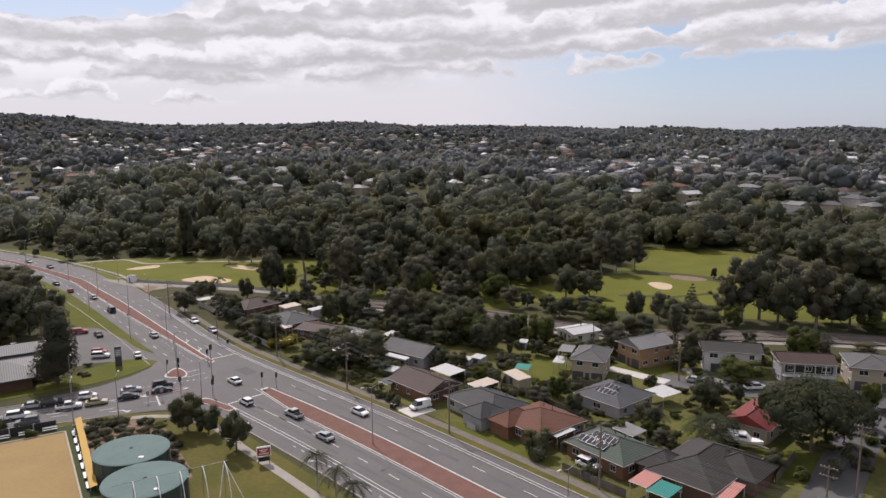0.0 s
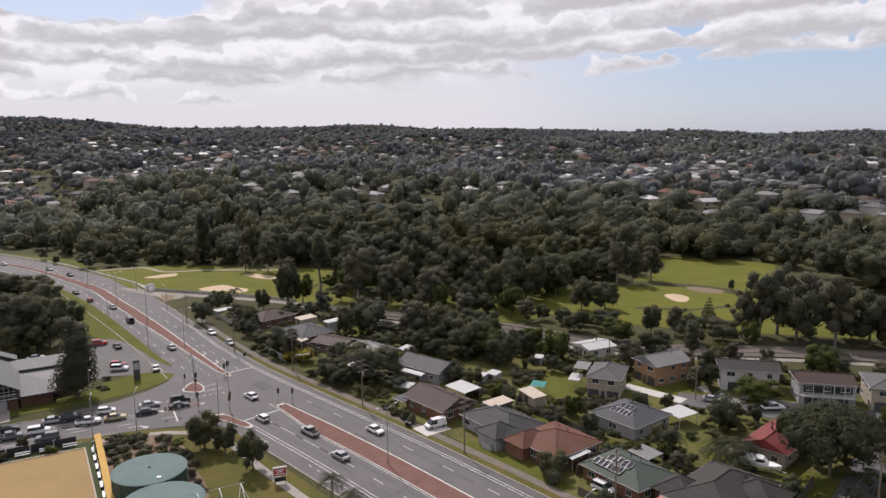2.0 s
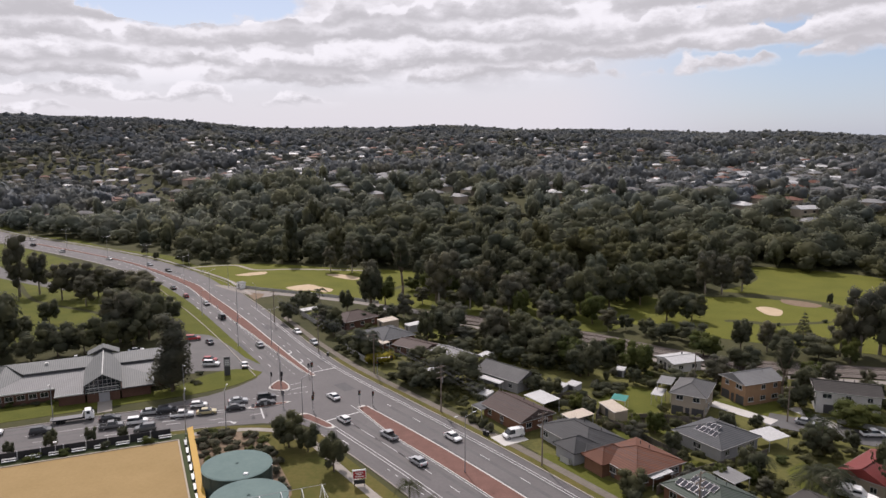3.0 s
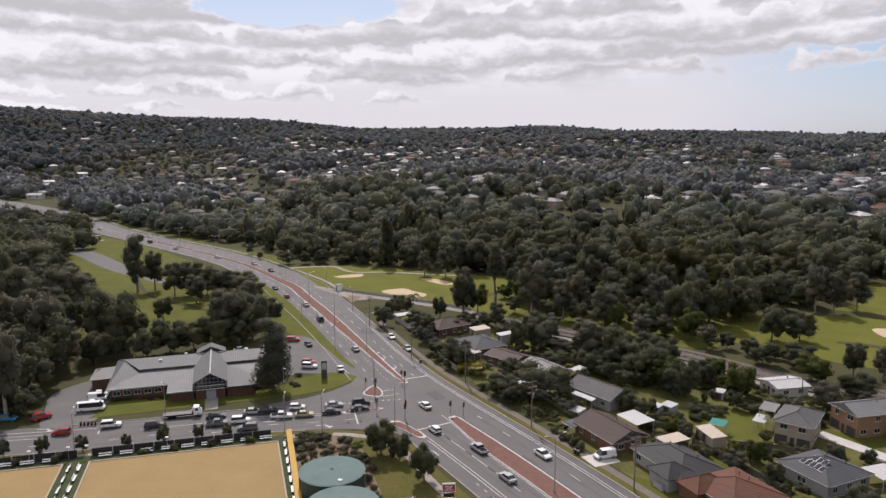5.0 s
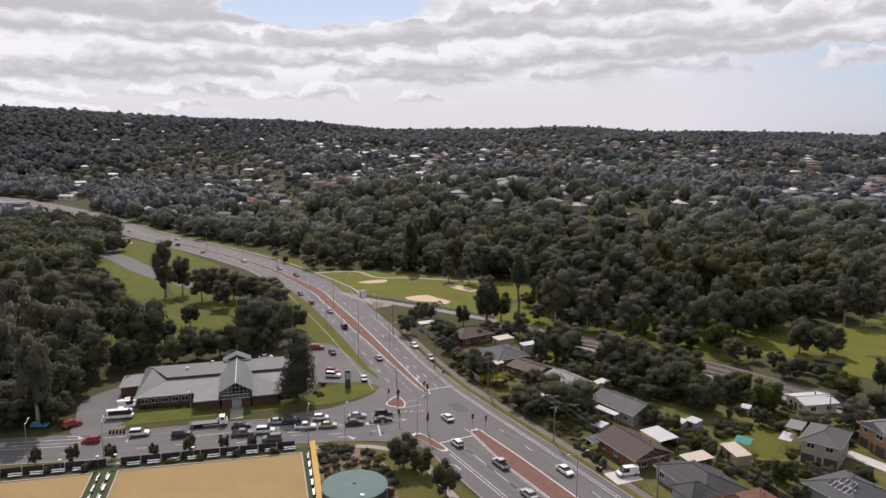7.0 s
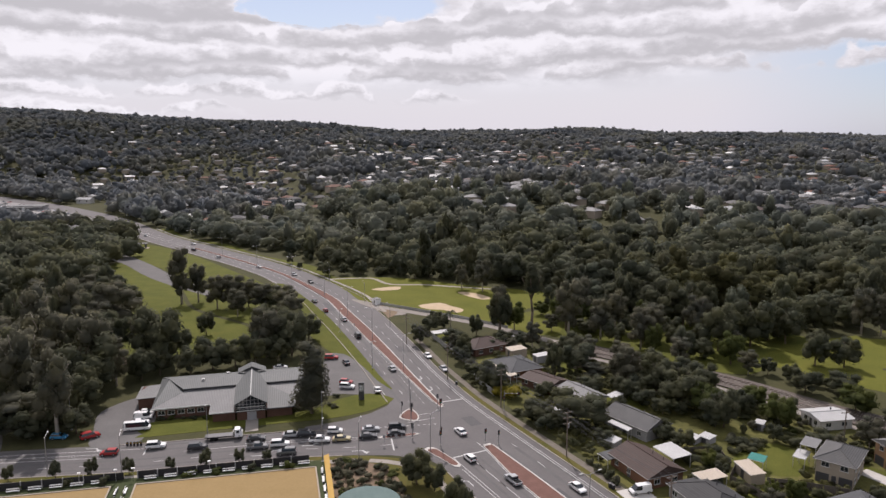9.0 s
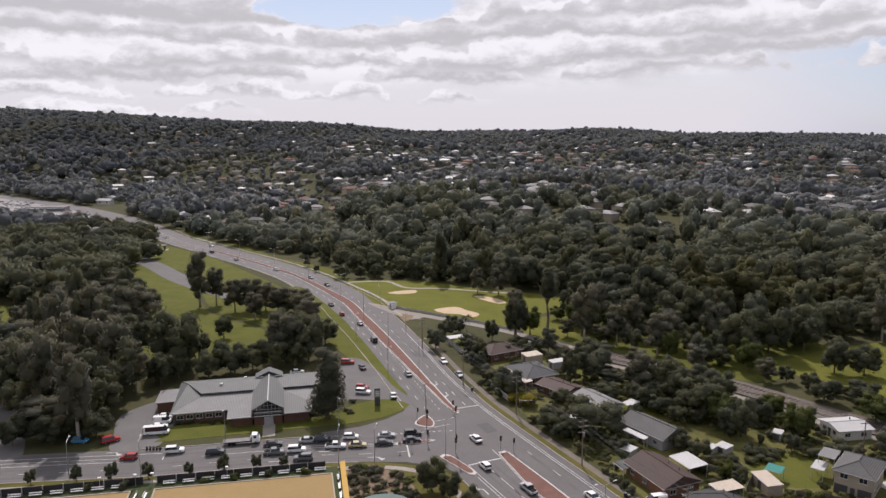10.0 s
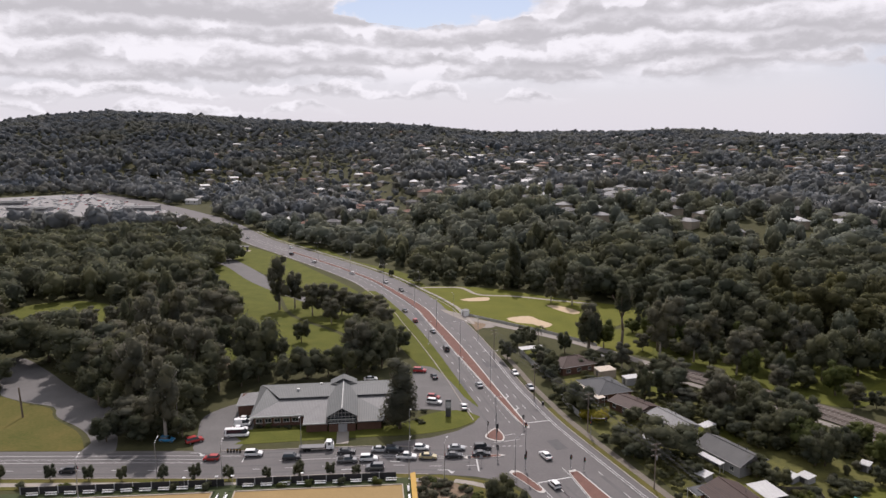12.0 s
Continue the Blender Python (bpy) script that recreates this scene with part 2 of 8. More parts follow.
M["old_asphalt"] = surface("worn_asphalt", (0.11, 0.106, 0.103), (0.168, 0.161, 0.156), 6.0, 0.9, bump=0.01, fine=10)
M["oil"] = surface("oil_darkened_asphalt", (0.056, 0.054, 0.053), (0.10, 0.097, 0.094), 4.0, 0.8, fine=9)
M["patch"] = surface("newer_asphalt_patch", (0.05, 0.049, 0.05), (0.082, 0.08, 0.08), 2.0, 0.85, fine=9)
M["yard"] = surface("yard_grass", (0.047, 0.051, 0.018), (0.147, 0.138, 0.042), 8.0, 0.95, bump=0.04, fine=7, width=0.2)
M["pale_asphalt"] = surface("bleached_asphalt", (0.20, 0.195, 0.19), (0.30, 0.29, 0.28), 12.0, 0.9, fine=8)
M["median"] = surface("red_paving", (0.115, 0.064, 0.052), (0.19, 0.105, 0.086), 2.2, 0.9, fine=9)
M["gravel_pale"] = surface("pale_gravel", (0.192, 0.172, 0.152), (0.288, 0.264, 0.24), 2.0, 0.95)
M["dusty"] = surface("dusty_gravel", (0.105, 0.092, 0.076), (0.2, 0.178, 0.15), 1.6, 0.95, bump=0.01, fine=8)
M["concrete"] = surface("concrete", (0.22, 0.2, 0.176), (0.34, 0.312, 0.276), 3.0, 0.9, bump=0.01, fine=8)
M["pale_concrete"] = surface("pale_concrete", (0.36, 0.345, 0.32), (0.52, 0.50, 0.465), 3.0, 0.85, fine=8)
M["paint"] = surface("road_paint", (0.32, 0.32, 0.31), (0.5, 0.5, 0.485), 0.7, 0.7, fine=6)
M["clay"] = surface("bowling_green_carpet", (0.24, 0.169, 0.077), (0.311, 0.22, 0.105), 6.0, 0.95, fine=9)
M["green_carpet"] = surface("green_surround", (0.038, 0.051, 0.022), (0.068, 0.078, 0.038), 2.0, 0.95)
M["gravel"] = surface("railway_ballast", (0.08, 0.068, 0.06), (0.16, 0.136, 0.12), 1.2, 0.95, bump=0.05)
M["leaf_dark"] = foliage("dark_leaves", (0.073, 0.082, 0.057), (0.153, 0.155, 0.094))
M["leaf_olive"] = foliage("olive_gum_leaves", (0.103, 0.105, 0.078), (0.19, 0.182, 0.129))
M["leaf_green"] = foliage("fresh_green_leaves", (0.068, 0.085, 0.028), (0.138, 0.153, 0.053))
M["leaf_under"] = foliage("shrub_leaves", (0.066, 0.072, 0.038), (0.151, 0.149, 0.076), clump=5.0, cell=3.2)
M["leaf_yellow"] = foliage("yellow_leaves", (0.172, 0.159, 0.022), (0.345, 0.287, 0.043))
M["leaf_far"] = foliage("distant_leaves", (0.08, 0.088, 0.061), (0.139, 0.144, 0.095), clump=13.0, cell=10.5, spread=0.3)
# leaves beyond the creek: distance haze put into the colour, paler and greyer
M["leaf_mid"] = foliage("haze_paled_gum_leaves", (0.131, 0.143, 0.118), (0.208, 0.219, 0.171), clump=16.0, cell=12.0, spread=0.22)
M["leaf_warm"] = foliage("olive_yellow_leaves", (0.088, 0.09, 0.046), (0.16, 0.152, 0.078), clump=13.0, cell=12.0)
M["leaf_deep"] = foliage("deep_green_leaves", (0.049, 0.06, 0.038), (0.109, 0.114, 0.07))
# suburb and ridge leaves, lighter and bluer still with haze in the base colour
M["leaf_hill"] = foliage("haze_greyed_gum_leaves", (0.159, 0.171, 0.176), (0.214, 0.223, 0.228), clump=40.0, cell=16.0, spread=0.08)
M["bark"] = surface("bark", (0.10, 0.075, 0.055), (0.22, 0.18, 0.14), 0.8, 0.95, bump=0.03)
M["pale_bark"] = surface("pale_gum_bark", (0.22, 0.19, 0.16), (0.40, 0.36, 0.31), 0.8, 0.9, bump=0.02)


# ---------------------------------------------------------------- building blocks
def mesh_of(bm, name, mats, smooth=False):
    me = bpy.data.meshes.new(name)
    bm.to_mesh(me)
    bm.free()
    for m in mats if isinstance(mats, (list, tuple)) else [mats]:
        me.materials.append(m)
    if smooth:
        me.polygons.foreach_set("use_smooth", [True] * len(me.polygons))
    return me


def part(name, bm, material, parent, label="", smooth=False):
    ob = new(name, mesh_of(bm, name, material, smooth))
    ob.parent = parent
    if label:
        tagged(ob, label)
    return ob


def empty(name, m, label, category, group="", kind=""):
    ob = new(name)
    ob.empty_display_size = 0.3
    ob.matrix_world = m
    return tagged(ob, label, category, group, kind)


def box(bm, x0, y0, z0, x1, y1, z1, bevel=0.0):
    r = bmesh.ops.create_cube(bm, size=1)
    bmesh.ops.transform(bm, matrix=Matrix.LocRotScale(((x0 + x1) / 2, (y0 + y1) / 2, (z0 + z1) / 2), None, (x1 - x0, y1 - y0, z1 - z0)), verts=r["verts"])
    if bevel:
        edges = list({e for v in r["verts"] for e in v.link_edges})
        bmesh.ops.bevel(bm, geom=edges, offset=bevel, segments=1, affect="EDGES")
    return r["verts"]


def boxed(*args, bevel=0.0):
    bm = bmesh.new()
    box(bm, *args, bevel=bevel)
    return bm


def tube(bm, a, b, r0, r1=None, n=8):
    """A tapered round bar from a to b."""
    a, b = Vector(a), Vector(b)
    d = b - a
    turn = d.to_track_quat("Z", "Y").to_matrix().to_4x4()
    r = bmesh.ops.create_cone(bm, cap_ends=True, segments=n, radius1=r0, radius2=r0 if r1 is None else r1, depth=d.length)
    bmesh.ops.transform(bm, matrix=Matrix.Translation((a + b) / 2) @ turn, verts=r["verts"])


def tubed(a, b, r0, r1=None, n=8):
    bm = bmesh.new()
    tube(bm, a, b, r0, r1, n)
    return bm


def smoothstep(a, b, x):
    t = np.clip((np.asarray(x, float) - a) / (b - a), 0, 1)
    return t * t * (3 - 2 * t)


# ---------------------------------------------------------------- land
RIDGE_AZ = (-180, -75, -60, -32, -10, 0, 8, 18, 22, 30, 38, 43, 47, 51, 55, 58, 70, 90, 180)
RIDGE_H = (10, 15, 45, 52, 62, 70, 76, 72, 71, 89, 105, 114, 118, 119, 108, 95, 60, 15, 10)


def terrain(x, y):
    """Height of the land: flat round the crossing, a slope behind the creek, wooded ridges beyond."""
    x, y = np.asarray(x, float), np.asarray(y, float)
    r, az = np.hypot(x, y), np.degrees(np.arctan2(-x, y))
    front = smoothstep(95, 60, np.abs(az))
    left = smoothstep(24, 36, az)
    begin = 385 + 740 * left
    rise = 22 * smoothstep(begin, begin + 190, r) * front
    ridge = np.interp(az, RIDGE_AZ, RIDGE_H)
    up = np.where(left > 0, smoothstep(750, 1720, r) * (1 - left) + smoothstep(1080, 1720, r) * left, smoothstep(750, 1720, r))
    z = rise + (ridge - 22 * front) * up * (0.75 + 0.25 * up)
    wave = 5 * np.sin(x / 130 + 1.3) * np.sin(y / 170) + 3 * np.sin(x / 61 - y / 83)
    z = z + wave * smoothstep(520 + 500 * left, 900 + 500 * left, r) * front
    behind = smoothstep(1800, 2600, r)
    return z * (1 - behind) + behind * (25 + 18 * front + 7 * np.sin(az / 7.0))


def build_ground():
    radii = np.concatenate([[0], np.linspace(40, 320, 15), np.linspace(340, 760, 22), np.linspace(800, 1900, 34), np.linspace(2000, 4850, 16)])
    n = 180
    ang = np.linspace(0, 2 * math.pi, n, endpoint=False)
    R, A = np.meshgrid(radii[1:], ang, indexing="ij")
    X, Y = -R * np.sin(A), R * np.cos(A)
    Z = terrain(X, Y)
    co = np.concatenate([[[0, 0, 0]], np.stack([X, Y, Z], -1).reshape(-1, 3)])
    faces = [(0, 1 + j, 1 + (j + 1) % n) for j in range(n)]
    for i in range(len(radii) - 2):
        for j in range(n):
            a, b = 1 + i * n + j, 1 + i * n + (j + 1) % n
            faces.append((a, a + n, b + n, b))
    me = bpy.data.meshes.new("ground")
    me.from_pydata(co.tolist(), [], faces)
    me.materials.append(M["ground"])
    me.polygons.foreach_set("use_smooth", [True] * len(me.polygons))
    return tagged(new("ground", me), "dry green ground rolling up to wooded ridges", "ground", kind="structure")


build_ground()


def spline(pts, step=4.0):
    """A smooth line through the given points, as a list of even steps."""
    P = [Vector((*p, 0)) for p in pts]
    P = [P[0] * 2 - P[1]] + P + [P[-1] * 2 - P[-2]]
    out = []
    for i in range(1, len(P) - 2):
        k = max(2, int((P[i + 1] - P[i]).length / step))
        for j in range(k):
            t = j / k
            a, b, c, d = P[i - 1], P[i], P[i + 1], P[i + 2]
            out.append(0.5 * (2 * b + (c - a) * t + (2 * a - 5 * b + 4 * c - d) * t * t + (3 * b - a - 3 * c + d) * t ** 3))
    out.append(P[-2].copy())
    return out


class Line:
    """A way over the ground: at(s, off) is the place s metres along it and off metres to its right."""

    def __init__(self, pts, step=4.0):
        self.p = spline(pts, step)
        self.s = [0.0]
        for a, b in zip(self.p, self.p[1:]):
            self.s.append(self.s[-1] + (b - a).length)
        self.length = self.s[-1]
        xy = np.array([(q.x, q.y) for q in self.p])
        d = np.gradient(xy, axis=0)
        self.d = d / np.linalg.norm(d, axis=1)[:, None]
        self.xy = xy

    def at(self, s, off=0.0):
        x, y = np.interp(s, self.s, self.xy[:, 0]), np.interp(s, self.s, self.xy[:, 1])
        dx, dy = np.interp(s, self.s, self.d[:, 0]), np.interp(s, self.s, self.d[:, 1])
        return Vector((x + dy * off, y - dx * off, 0))

    def angle(self, s):
        dx, dy = np.interp(s, self.s, self.d[:, 0]), np.interp(s, self.s, self.d[:, 1])
        return math.degrees(math.atan2(dy, dx))

    def where(self, x, y):
        """How far along it, and how far to its right, a place lies."""
        k = int(np.argmin((self.xy[:, 0] - x) ** 2 + (self.xy[:, 1] - y) ** 2))
        ox, oy = x - self.xy[k, 0], y - self.xy[k, 1]
        dx, dy = self.d[k]
        return self.s[k] + ox * dx + oy * dy, ox * dy - oy * dx


def ribbon(bm, line, s0, s1, o0, o1, z0, z1, step=4.0):
    """A slab along a line between two offsets (numbers, or functions of s), from z0 up to z1."""
    n = max(1, int(abs(s1 - s0) / step))
    rows = []
    for i in range(n + 1):
        s = s0 + (s1 - s0) * i / n
        a, b = (o(s) if callable(o) else o for o in (o0, o1))
        p, q = line.at(s, a), line.at(s, b)
        rows.append([bm.verts.new((p.x, p.y, z1)), bm.verts.new((q.x, q.y, z1)), bm.verts.new((q.x, q.y, z0)), bm.verts.new((p.x, p.y, z0))])
    for r, t in zip(rows, rows[1:]):
        for k in range(4):
            bm.faces.new((r[k], r[(k + 1) % 4], t[(k + 1) % 4], t[k]))
    bm.faces.new(rows[0])
    bm.faces.new(rows[-1][::-1])
    bmesh.ops.recalc_face_normals(bm, faces=bm.faces)


def slab(bm, pts, z0, z1):
    """A flat slab with the given outline."""
    top = [bm.verts.new((*p, z1)) for p in pts]
    low = [bm.verts.new((*p, z0)) for p in pts]
    f = bm.faces.new(top)
    n = len(pts)
    for i in range(n):
        bm.faces.new((low[i], low[(i + 1) % n], top[(i + 1) % n], top[i]))
    bmesh.ops.recalc_face_normals(bm, faces=bm.faces)
    bmesh.ops.triangulate(bm, faces=[f])


def rounded(pts, step=3.0):
    """The closed smooth outline through some corner points."""
    n = len(pts)
    P = [Vector(p) for p in pts]
    out = []
    for i in range(n):
        a, b, c, d = P[i - 1], P[i], P[(i + 1) % n], P[(i + 2) % n]
        k = max(2, int((c - b).length / step))
        for j in range(k):
            t = j / k
            q = 0.5 * (2 * b + (c - a) * t + (2 * a - 5 * b + 4 * c - d) * t * t + (3 * b - a - 3 * c + d) * t ** 3)
            out.append((q.x, q.y))
    return out


def sheet(name, pts, z, mat, label, category, smooth_edge=True, low=-0.3):
    bm = bmesh.new()
    slab(bm, rounded(pts) if smooth_edge else pts, low, z)
    return tagged(new(name, mesh_of(bm, name, M[mat])), label, category, kind="structure")


def inside(x, y, pts):
    c = False
    j = len(pts) - 1
    for i in range(len(pts)):
        (xi, yi), (xj, yj) = pts[i], pts[j]
        if (yi > y) != (yj > y) and x < (xj - xi) * (y - yi) / (yj - yi) + xi:
            c = not c
        j = i
    return c

# ---------------------------------------------------------------- roads
MAIN = Line([(172, -68), (94, 11), (26.4, 84.7), (-14.0, 128.8), (-44.0, 158.8), (-62.0, 177.6), (-73.4, 191.4), (-86.8, 208.3), (-101.0, 226.3), (-118.4, 247.6),
             (-135.2, 267.2), (-152, 287), (-176, 309), (-205, 333), (-238, 354), (-272, 373), (-316, 397), (-360, 421), (-405, 452), (-455, 488), (-520, 526), (-650, 588), (-830, 656)])
SIDE = Line([(-44, 165.5), (-60, 158), (-74, 150.5), (-90, 143.5), (-108, 133), (-120, 126), (-140, 116.5), (-165, 104), (-200, 87), (-260, 58)])
S_NOSE = MAIN.where(-42.9, 157.6)[0]
S_UP = MAIN.where(-62.5, 178.0)[0]
S_FAR = MAIN.where(-405, 452)[0]
S_MED = MAIN.where(-150, 285)[0]


def left_edge(s):
    """Near the crossing the near side has a turning lane."""
    return float(np.interp(s, [0, S_NOSE - 10, S_UP + 6, S_UP + 40, S_MED, S_MED + 60, S_FAR], [-14.0, -13.6, -11.0, -10.8, -12.5, -11.5, -11.0]))


def right_edge(s):
    return float(np.interp(s, [0, S_NOSE, S_UP + 30, S_MED, S_MED + 60, S_FAR], [12.4, 13.0, 12.0, 15.0, 12.5, 11.0]))


def near_lo(s):
    return float(np.interp(s, [0, S_NOSE - 18, S_NOSE], [-1.9, -1.7, 0.5]))


def near_hi(s):
    return float(np.interp(s, [0, S_NOSE - 15, S_NOSE], [2.9, 2.9, 2.6]))


def far_lo(s):
    return float(np.interp(s, [0, S_UP, S_UP + 38, S_UP + 73, S_FAR], [1.6, 1.6, 0.1, -1.2, -1.2]))


def far_hi(s):
    return float(np.interp(s, [0, S_UP, S_MED, S_MED + 70, S_FAR], [2.6, 2.6, 3.0, 0.9, 0.9]))


def build_roads():
    bm = bmesh.new()
    ribbon(bm, MAIN, 0, MAIN.length, left_edge, right_edge, -0.5, 0.03)
    tagged(new("road", mesh_of(bm, "road", M["asphalt"])), "grey asphalt dual carriageway with worn lane lines", "road", kind="structure")
    bm = bmesh.new()
    ribbon(bm, SIDE, 3, SIDE.length, -7.6, 7.2, -0.5, 0.026)
    slab(bm, [(-60, 160), (-69.5, 150.0), (-74, 142.6), (-62, 146.5), (-53, 147), (-46, 143.5), (-40, 150), (-52, 165), (-62, 182), (-73.5, 187), (-74.8, 180), (-75.5, 174.5), (-77.5, 168.5), (-82, 161.5), (-90, 154.6), (-84, 146)], -0.5, 0.022)
    tagged(new("side_road", mesh_of(bm, "side_road", M["asphalt"])), "grey asphalt side road joining the crossing", "road", kind="structure")
    # medians
    for name, s0, s1, lo, hi in (("median_near", 0, S_NOSE, near_lo, near_hi), ("median_far", S_UP, S_MED + 4, far_lo, far_hi)):
        bm = bmesh.new()
        ribbon(bm, MAIN, s0, s1, lo, hi, 0, 0.17)
        tagged(new(name, mesh_of(bm, name, M["median"])), "raised red-paved median strip between carriageways", "median", kind="structure")
        bm = bmesh.new()
        ribbon(bm, MAIN, s0, s1, lambda s: lo(s) - 0.22, lambda s: lo(s) - 0.002, 0, 0.19)
        ribbon(bm, MAIN, s0, s1, lambda s: hi(s) + 0.002, lambda s: hi(s) + 0.22, 0, 0.19)
        e = s1 if name == "median_near" else s0
        ribbon(bm, MAIN, e, e + (0.9 if e == s1 else -0.9), lo(e) + 0.1, hi(e) - 0.1, 0, 0.19, 0.5)
        tagged(new(name + "_kerb", mesh_of(bm, name + "_kerb", M["pale_concrete"])), "pale concrete kerb round the median", "kerb", kind="structure")
    bm = bmesh.new()
    ribbon(bm, MAIN, S_MED + 4.02, S_MED + 190, lambda s: max(-1.2, min(-0.9, -1.2 + (s - S_MED) * 0.01)), lambda s: max(0.9, 3.0 - (s - S_MED) * 0.03), 0, 0.15)
    tagged(new("median_bend", mesh_of(bm, "median_bend", M["median"])), "narrow red median in the road's bend", "median", kind="structure")
    # kerbs
    bm = bmesh.new()
    ribbon(bm, MAIN, 0, S_NOSE - 8, lambda s: left_edge(s) - 0.3, left_edge, 0, 0.16)
    ribbon(bm, MAIN, S_UP + 8, S_FAR, lambda s: left_edge(s) - 0.3, left_edge, 0, 0.16)
    ribbon(bm, MAIN, 0, S_FAR, right_edge, lambda s: right_edge(s) + 0.3, 0, 0.16)
    ribbon(bm, SIDE, 36, SIDE.length, -7.9, -7.602, 0, 0.15)
    ribbon(bm, SIDE, 36, 91, 7.202, 7.5, 0, 0.15)
    tagged(new("kerb", mesh_of(bm, "kerb", M["concrete"])), "concrete kerbs along the roads", "kerb", kind="structure")
    # islands
    for name, pts in (("island_west", [(-68.6, 174.6), (-64.6, 171.2), (-63.8, 167.2), (-68.9, 167.9)]), ("island_south", [(-68.6, 155.2), (-61.2, 160.0), (-60.6, 159.0), (-67.6, 154.2)]),
                      ("island_east", [(-55.8, 151.8), (-54.0, 153.4), (-49.2, 150.2), (-45.0, 146.7), (-46.0, 145.4), (-50.6, 148.4)])):
        bm = bmesh.new()
        c = Vector((sum(p[0] for p in pts) / len(pts), sum(p[1] for p in pts) / len(pts)))
        slab(bm, rounded(pts, 1.0), 0, 0.16)
        isl = tagged(new(name, mesh_of(bm, name, M["pale_concrete"])), "concrete-edged traffic island with red paving", "traffic island", kind="structure")
        bm = bmesh.new()
        slab(bm, [tuple(c + (Vector(p) - c) * 0.84) for p in rounded(pts, 1.0)], 0.1, 0.175)
        part("paving", bm, M["median"], isl)


def build_markings():
    bm = bmesh.new()

    def solid(line, s0, s1, off, w=0.16, z=0.044):
        ribbon(bm, line, s0, s1, (lambda s: off(s) - w / 2) if callable(off) else off - w / 2, (lambda s: off(s) + w / 2) if callable(off) else off + w / 2, z - 0.01, z)

    def dashes(line, s0, s1, off, on=3.0, gap=6.0, w=0.16):
        s = s0
        while s < s1:
            solid(line, s, min(s + on, s1), off, w)
            s += on + gap

    def across(line, s, o0, o1, w=0.4):
        ribbon(bm, line, s, s + w, o0, o1, 0.026, 0.044)

    # near carriageways
    dashes(MAIN, 40, S_NOSE - 2, -5.4)
    solid(MAIN, S_NOSE - 34, S_NOSE - 2, -5.4)
    solid(MAIN, 30, S_NOSE - 2, -9.1)
    solid(MAIN, 30, S_NOSE - 8, -9.9)
    dashes(MAIN, 40, S_NOSE - 30, -11.2, 1.0, 2.0)
    solid(MAIN, 20, S_NOSE + 3, lambda s: near_lo(s) - 0.45)
    solid(MAIN, 20, S_NOSE, lambda s: near_hi(s) + 0.45)
    dashes(MAIN, 20, S_UP - 30, 7.4, 3.0, 9.0)
    solid(MAIN, 20, S_UP + 90, lambda s: right_edge(s) - 2.6)
    solid(MAIN, 20, S_UP + 60, lambda s: right_edge(s) - 1.9)
    across(MAIN, S_NOSE - 2.2, -9.1, -0.2)
    across(MAIN, S_UP + 2.5, 3.0, 9.8)
    across(MAIN, S_UP - 7, -10.5, -3.0, 0.18)
    across(MAIN, S_UP - 3.5, -10.5, -3.0, 0.18)
    # beyond the crossing
    dashes(MAIN, S_UP + 4, S_MED + 60, -5.2)
    dashes(MAIN, S_UP + 4, S_MED + 40, 6.4)
    dashes(MAIN, S_UP + 4, S_UP + 70, -1.6, 1.0, 2.0)
    solid(MAIN, S_UP + 4, S_FAR, lambda s: far_lo(s) - 0.42)
    solid(MAIN, S_UP + 4, S_FAR, lambda s: far_hi(s) + 0.42)
    solid(MAIN, S_UP + 12, S_FAR, lambda s: left_edge(s) + 0.7)
    dashes(MAIN, S_MED + 60, S_FAR, -5.5)
    dashes(MAIN, S_MED + 60, S_FAR, 5.5)
    # side road
    solid(SIDE, 24, 74, 0.9)
    solid(SIDE, 24, 60, 2.1)
    for i in range(7):
        s = 26 + i * 5.0
        a, b = SIDE.at(s, 1.0), SIDE.at(s + 2.6, 2.0)
        d = Vector((0.45, 0, 0))
        slab(bm, [(a.x, a.y), (a.x + d.x, a.y), (b.x + d.x, b.y), (b.x, b.y)], 0.024, 0.042)
    dashes(SIDE, 24, 80, -3.3)
    dashes(SIDE, 84, 170, -3.6)
    solid(SIDE, 84, 150, 4.4)
    for i in range(14):
        s = 98 + i * 4.0
        a, b = SIDE.at(s, 0.6), SIDE.at(s + 2.8, 2.2)
        slab(bm, [(a.x, a.y), (a.x + 0.5, a.y), (b.x + 0.5, b.y), (b.x, b.y)], 0.024, 0.042)
    solid(SIDE, 92, 160, 0.5)
    solid(SIDE, 92, 160, 2.4)
    across(SIDE, 83, 0.8, 7.0, 0.3)
    across(SIDE, 24, 1.8, -6.5, 0.35)
    dashes(SIDE, 12, 30, 7.4, 0.6, 0.8, 0.3)

    def arrow(line, s, off, turn, flip=1):
        """A painted lane arrow: a stem and a bent head."""
        def q(ds, do):
            p = line.at(s + ds * flip, off + do * flip)
            return (p.x, p.y)
        slab(bm, [q(0, -0.12), q(0, 0.12), q(2.6, 0.12), q(2.6, -0.12)], 0.026, 0.044)
        slab(bm, [q(2.6, -0.12), q(2.3, 0.12 + turn * 0.1), q(3.1, turn * 1.0), q(3.4, turn * 1.0)], 0.026, 0.0445)
        slab(bm, [q(2.6, turn * 0.8), q(4.1, turn * 0.9), q(3.3, turn * 1.9)], 0.026, 0.045)

